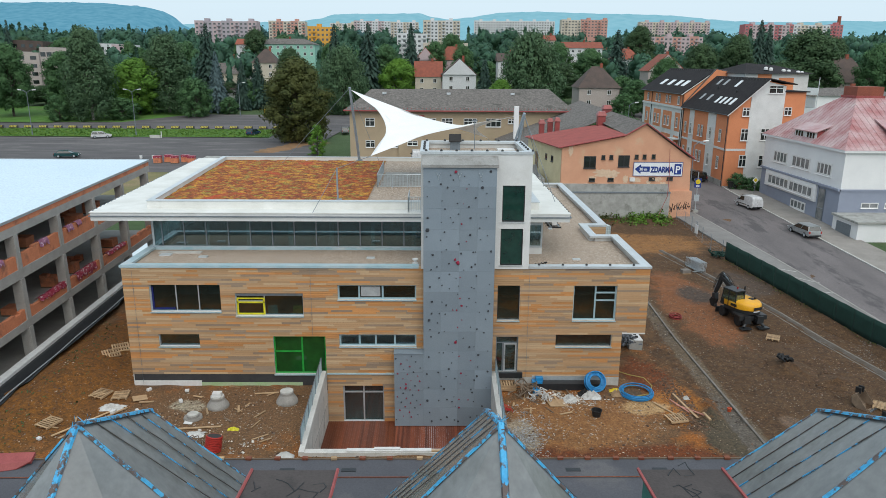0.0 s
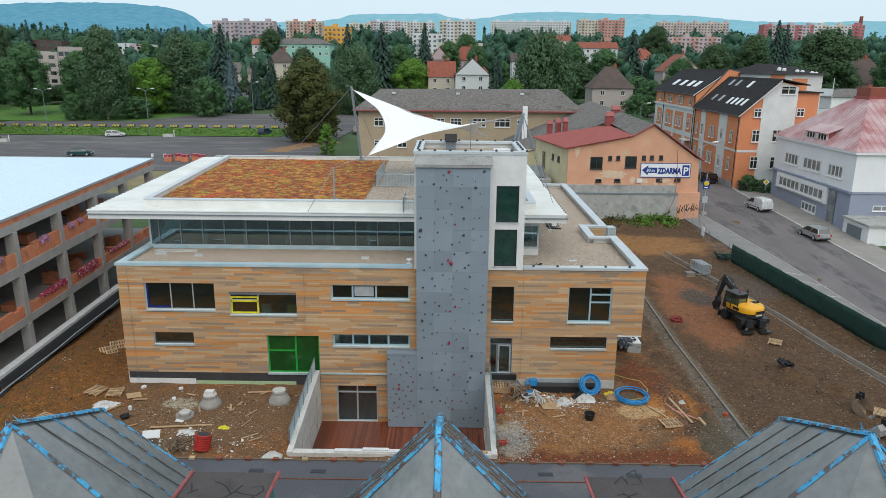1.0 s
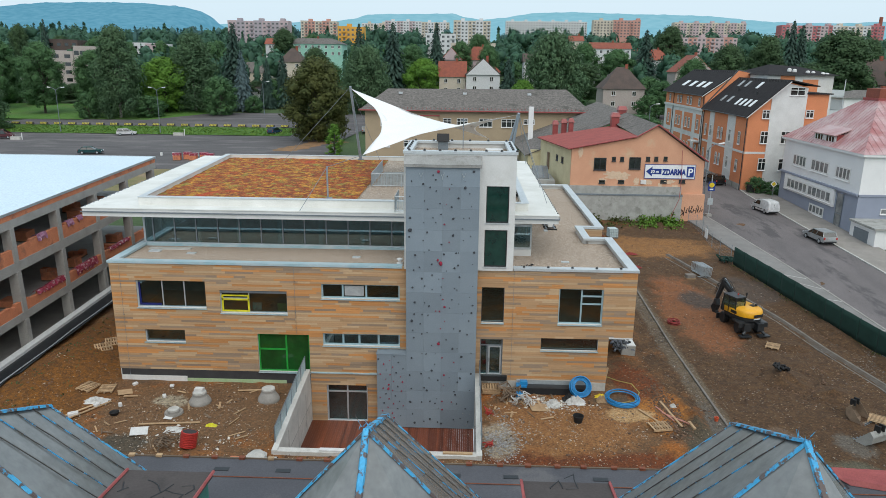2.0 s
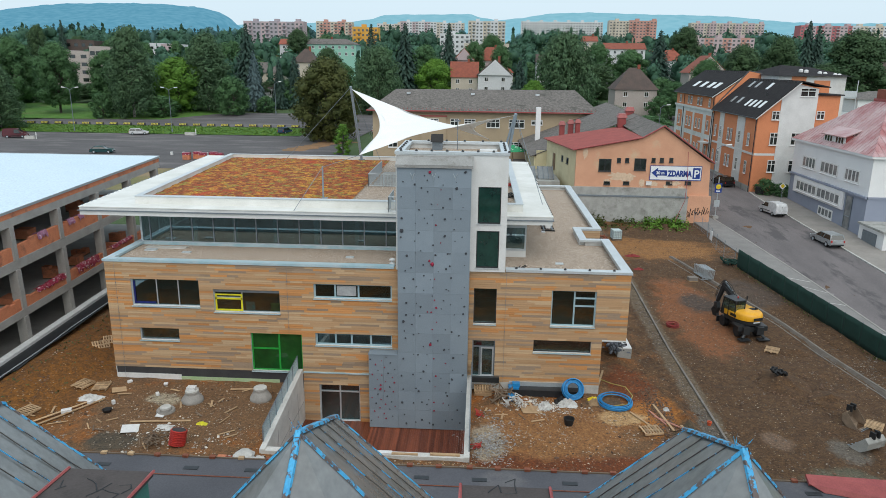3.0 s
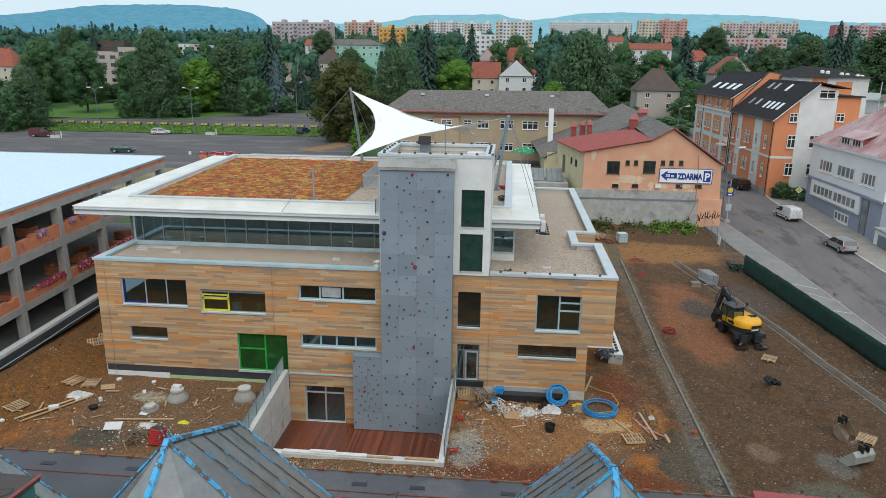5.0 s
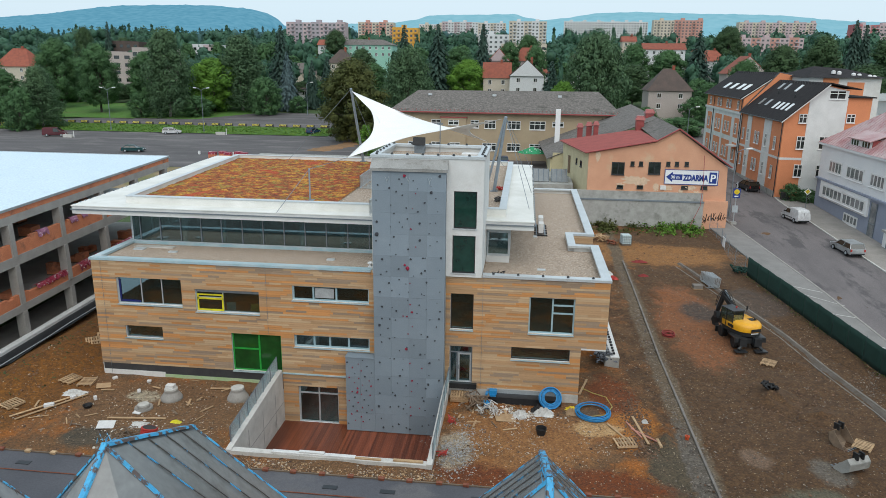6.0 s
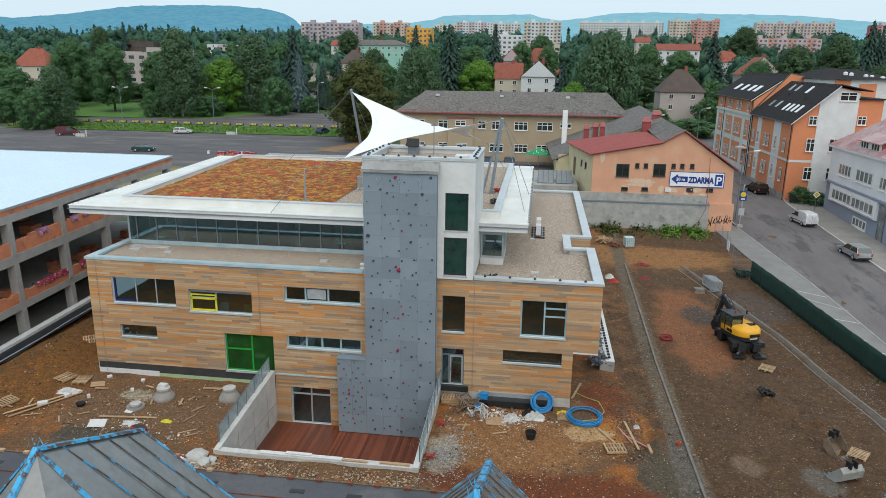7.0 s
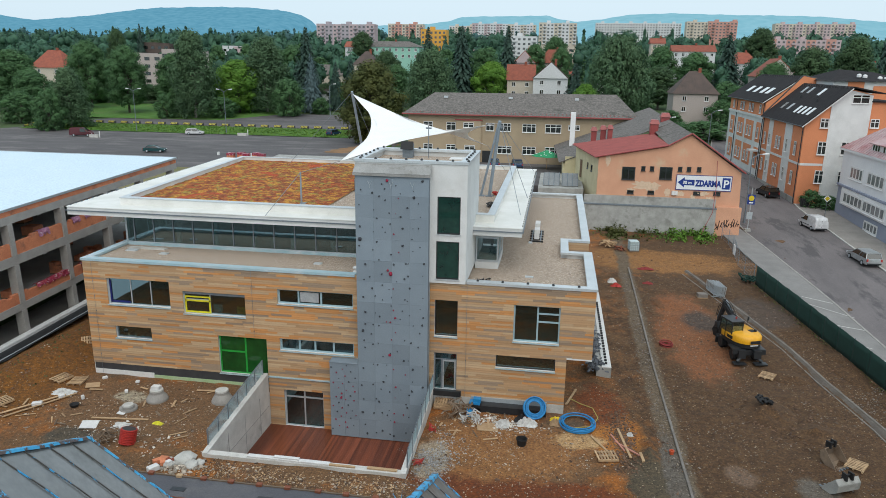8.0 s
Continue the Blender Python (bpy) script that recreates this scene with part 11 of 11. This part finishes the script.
for x, y in ((-66.5, 123.0), (-99.5, 112.0)):
    t = thing("concrete_block", "pale concrete block with a short post on the asphalt", "concrete block", on_ground(x, y))
    boxed("block", M["concrete_light"], t, (-1.2, -0.3, 0, 1.2, 0.3, 0.7))
    boxed("post", M["white"], t, (1.4, -0.08, 0, 1.55, 0.08, 1.6))
for i in range(4):
    bm = bmesh.new()
    box(bm, -58 + 2.4 * i, 92.6, ground_z(-55, 92), -57.6 + 2.4 * i, 93, ground_z(-55, 92) + 0.7)
    one("bollard", bm, M["white"], "short white bollard on the asphalt", "bollard", "white bollards by the car park")

# street signs
sp = thing("shop_sign_pole", "steel pole with a blue square sign bearing a yellow disc", "sign", on_ground(35.7, 49.3))
bm = bmesh.new()
tube(bm, (0, 0, 0), (0, 0, 5.6), 0.07, n=8)
part("pole", bm, M["alu"], sp)
boxed("sign_plate", M["sign_blue"], sp, (-0.45, -0.12, 3.5, 0.45, -0.05, 4.75), label="blue sign plate")
bm = bmesh.new()
tube(bm, (0, -0.13, 4.3), (0, -0.12, 4.3), 0.34, n=24)
part("disc", bm, M["sign_yellow"], sp, "yellow disc")
boxed("mark", M["sign_white"], sp, (-0.24, -0.135, 3.64, 0.24, -0.12, 3.8))
boxed("notice_box", M["alu"], sp, (-0.35, -0.15, 1.6, 0.35, -0.05, 2.5), label="grey notice box")
boxed("foot", M["concrete"], sp, (-0.35, -0.35, -0.2, 0.35, 0.35, 0.35))
rs = thing("priority_sign", "yellow and white diamond priority road sign", "sign", on_ground(48.0, 58.6))
bm = bmesh.new()
tube(bm, (0, 0, 0), (0, 0, 2.9), 0.035, n=6)
part("pole", bm, M["steel"], rs)
for r, mt, off in ((0.5, "sign_white", 0.0), (0.34, "sign_yellow", 0.012)):
    bm = bmesh.new()
    a = [(0, -r), (r, 0), (0, r), (-r, 0)]
    v0 = [bm.verts.new((x, -0.05 - off, 2.75 + z)) for x, z in a]
    v1 = [bm.verts.new((x, -0.04 - off, 2.75 + z)) for x, z in a]
    bm.faces.new(v0)
    bm.faces.new(v1[::-1])
    for i in range(4):
        bm.faces.new((v0[i], v1[i], v1[(i + 1) % 4], v0[(i + 1) % 4]))
    part("plate", bm, M[mt], rs)
wb = thing("wheelie_bin", "black wheelie bin on the pavement", "bin", on_ground(47.3, 65.0, 0, 0.15))
boxed("bin_body", M["black"], wb, (-0.5, -0.35, 0.1, 0.5, 0.35, 1.1))
boxed("bin_lid", M["frame_dark"], wb, (-0.54, -0.4, 1.1, 0.54, 0.38, 1.18))

# weeds under the yard wall
weeds = random.Random(3)
cards = []
dry = []
for _ in range(3800):
    x, y = weeds.choice((weeds.gauss(28.6, 1.3), weeds.gauss(27.4, 1.9), weeds.gauss(22.5, 3.5), weeds.gauss(18.8, 0.8))), 46.1 - abs(weeds.gauss(0, 1.6))
    if 15.5 < x < 31.2 and y > 40.5 and noise.noise(Vector((x * 0.7, y * 0.7, 2))) > -0.1:
        hh = abs(weeds.gauss(0, 0.3)) * (1.0 + 0.9 * noise.noise(Vector((x * 1.1, y, 7))))
        (cards if x > 26 - weeds.random() * 3 and weeds.random() < 0.75 else dry).append((Vector((x, y, ground_z(x, y) + hh * (1.2 if y > 44.5 else 0.5))), rvec(weeds) + Vector((0, 0, 0.8)), weeds.uniform(0.12, 0.3), 0.2))
tagged(new("weeds", leaf_mesh("weeds", cards, M["leaf_bright"])), "rank green weeds under the yard wall", "weeds", kind="stuff")
tagged(new("dry_weeds", leaf_mesh("dry_weeds", dry, M["leaf_olive"])), "yellowing low weeds under the yard wall", "weeds", kind="stuff")
cards = []
for _ in range(9000):
    x, y = weeds.uniform(-130, -40), weeds.uniform(124.2, 136.8)
    cards.append((Vector((x, y, ground_z(x, y) + 0.22 + weeds.uniform(-0.05, 0.12))), rvec(weeds) + Vector((0, 0, 0.9)), weeds.uniform(0.2, 0.4), 0.2))
tagged(new("tall_grass", leaf_mesh("tall_grass", cards, M["leaf_grass"])), "uneven tall grass on the strip in the car park", "grass", kind="stuff")
cards = []
for _ in range(800):
    x, y = weeds.uniform(31.0, 37.0), 0.0
    f = weeds.random()
    p = FA.lerp(FB, f)
    x, y = p.x - abs(weeds.gauss(0.2, 0.25)), p.y
    cards.append((Vector((x, y, ground_z(x, y) + weeds.uniform(0, 0.12))), rvec(weeds) + Vector((0, 0, 0.6)), weeds.uniform(0.06, 0.16), 0.2))
cards2 = []
for _ in range(150):
    x, y = weeds.gauss(-26.2, 1.4), weeds.uniform(-9, 12)
    if -28.8 < x < -21.8:
        for _k in range(3):
            cards2.append((Vector((x + weeds.gauss(0, 0.12), y + weeds.gauss(0, 0.12), ground_z(x, y) + weeds.uniform(0, 0.14))), rvec(weeds) + Vector((0, 0, 0.6)), weeds.uniform(0.06, 0.15), 0.2))
tagged(new("bank_weeds", leaf_mesh("bank_weeds", cards2, M["leaf_dark"])), "sparse weeds on the earth bank beside the building", "weeds", kind="stuff")
tagged(new("fence_weeds", leaf_mesh("fence_weeds", cards, M["leaf_olive"])), "sparse weeds along the foot of the green fence", "weeds", kind="stuff")


# ---------- timber boards of the front (many pieces, last) ----------
boards = random.Random(11)
KIND = ("board_tan", "board_pale", "board_orange", "board_grey")
WEIGHT = (0.42, 0.20, 0.21, 0.17)
unit = {}
for k in KIND:
    bm = bmesh.new()
    box(bm, 0, 0, 0, 1, 1, 1)
    unit[k] = mesh_of("plank", bm, M[k])
rest = {k: bmesh.new() for k in KIND}
cladding = new("timber_cladding")
cladding.parent = building
tagged(cladding, "striped larch boards in tan, orange and grey-brown")
made = 0


def board(x0, x1, z0, z1, y, own):
    global made
    k = boards.choices(KIND, WEIGHT)[0]
    d = 0.05 + boards.uniform(-0.004, 0.004)
    g = 0.004
    if own and made < 300:
        ob = new("plank", unit[k])
        ob.parent = cladding
        ob.matrix_basis = Matrix.Translation((x0 + g / 2, y - d, z0 + g)) @ Matrix.Diagonal((x1 - x0 - g, d, z1 - z0 - 2 * g, 1))
        made += 1
    else:
        box(rest[k], x0 + g / 2, y - d, z0 + g, x1 - g / 2, y, z1 - g)


def clad(x0, x1, z0, z1, y, openings, near=lambda x, z: False):
    n = round((z1 - z0) / ROW)
    for r in range(n):
        a, b = z0 + r * ROW, z0 + (r + 1) * ROW
        mid = (a + b) / 2
        spans = [(x0, x1)]
        for ox0, oz0, ox1, oz1 in openings:
            if oz0 < mid < oz1:
                spans = [q for s, e in spans for q in ((s, min(e, ox0)), (max(s, ox1), e)) if q[1] - q[0] > 0.02]
        for s, e in spans:
            x = s
            while x < e - 0.01:
                step = boards.choice((0.8, 1.2, 1.6, 2.0, 2.4, 3.0)) * boards.uniform(0.9, 1.1)
                nx = e if x + step > e - 0.3 else x + step
                board(x, nx, a, b, y, near(x, a))
                x = nx


front_holes = list(OPEN.values())
clad(XL, CX0, Z0, Z0 + 53 * ROW, 0.05, front_holes + [(-3.2, -9, CX0, 2.46), (-7.9, Z0 - 9, -7.9, Z0)], lambda x, z: x > -8 and z > 3.7)
clad(CX1, XLOW, Z0 - 2 * ROW, Z0 + 21 * ROW, 0.05, front_holes)
clad(CX1, XR, Z0 + 21 * ROW, Z0 + 53 * ROW, 0.05, front_holes, lambda x, z: True)
clad(-7.88, -3.2, Z0 - 25 * ROW, Z0, 0.05, front_holes)
clad(12.4, XR, Z0 + 30 * ROW, Z0 + 53 * ROW, 12.6, ())
for k in KIND:
    tagged(part("boards", rest[k], M[k], cladding), kind="stuff")
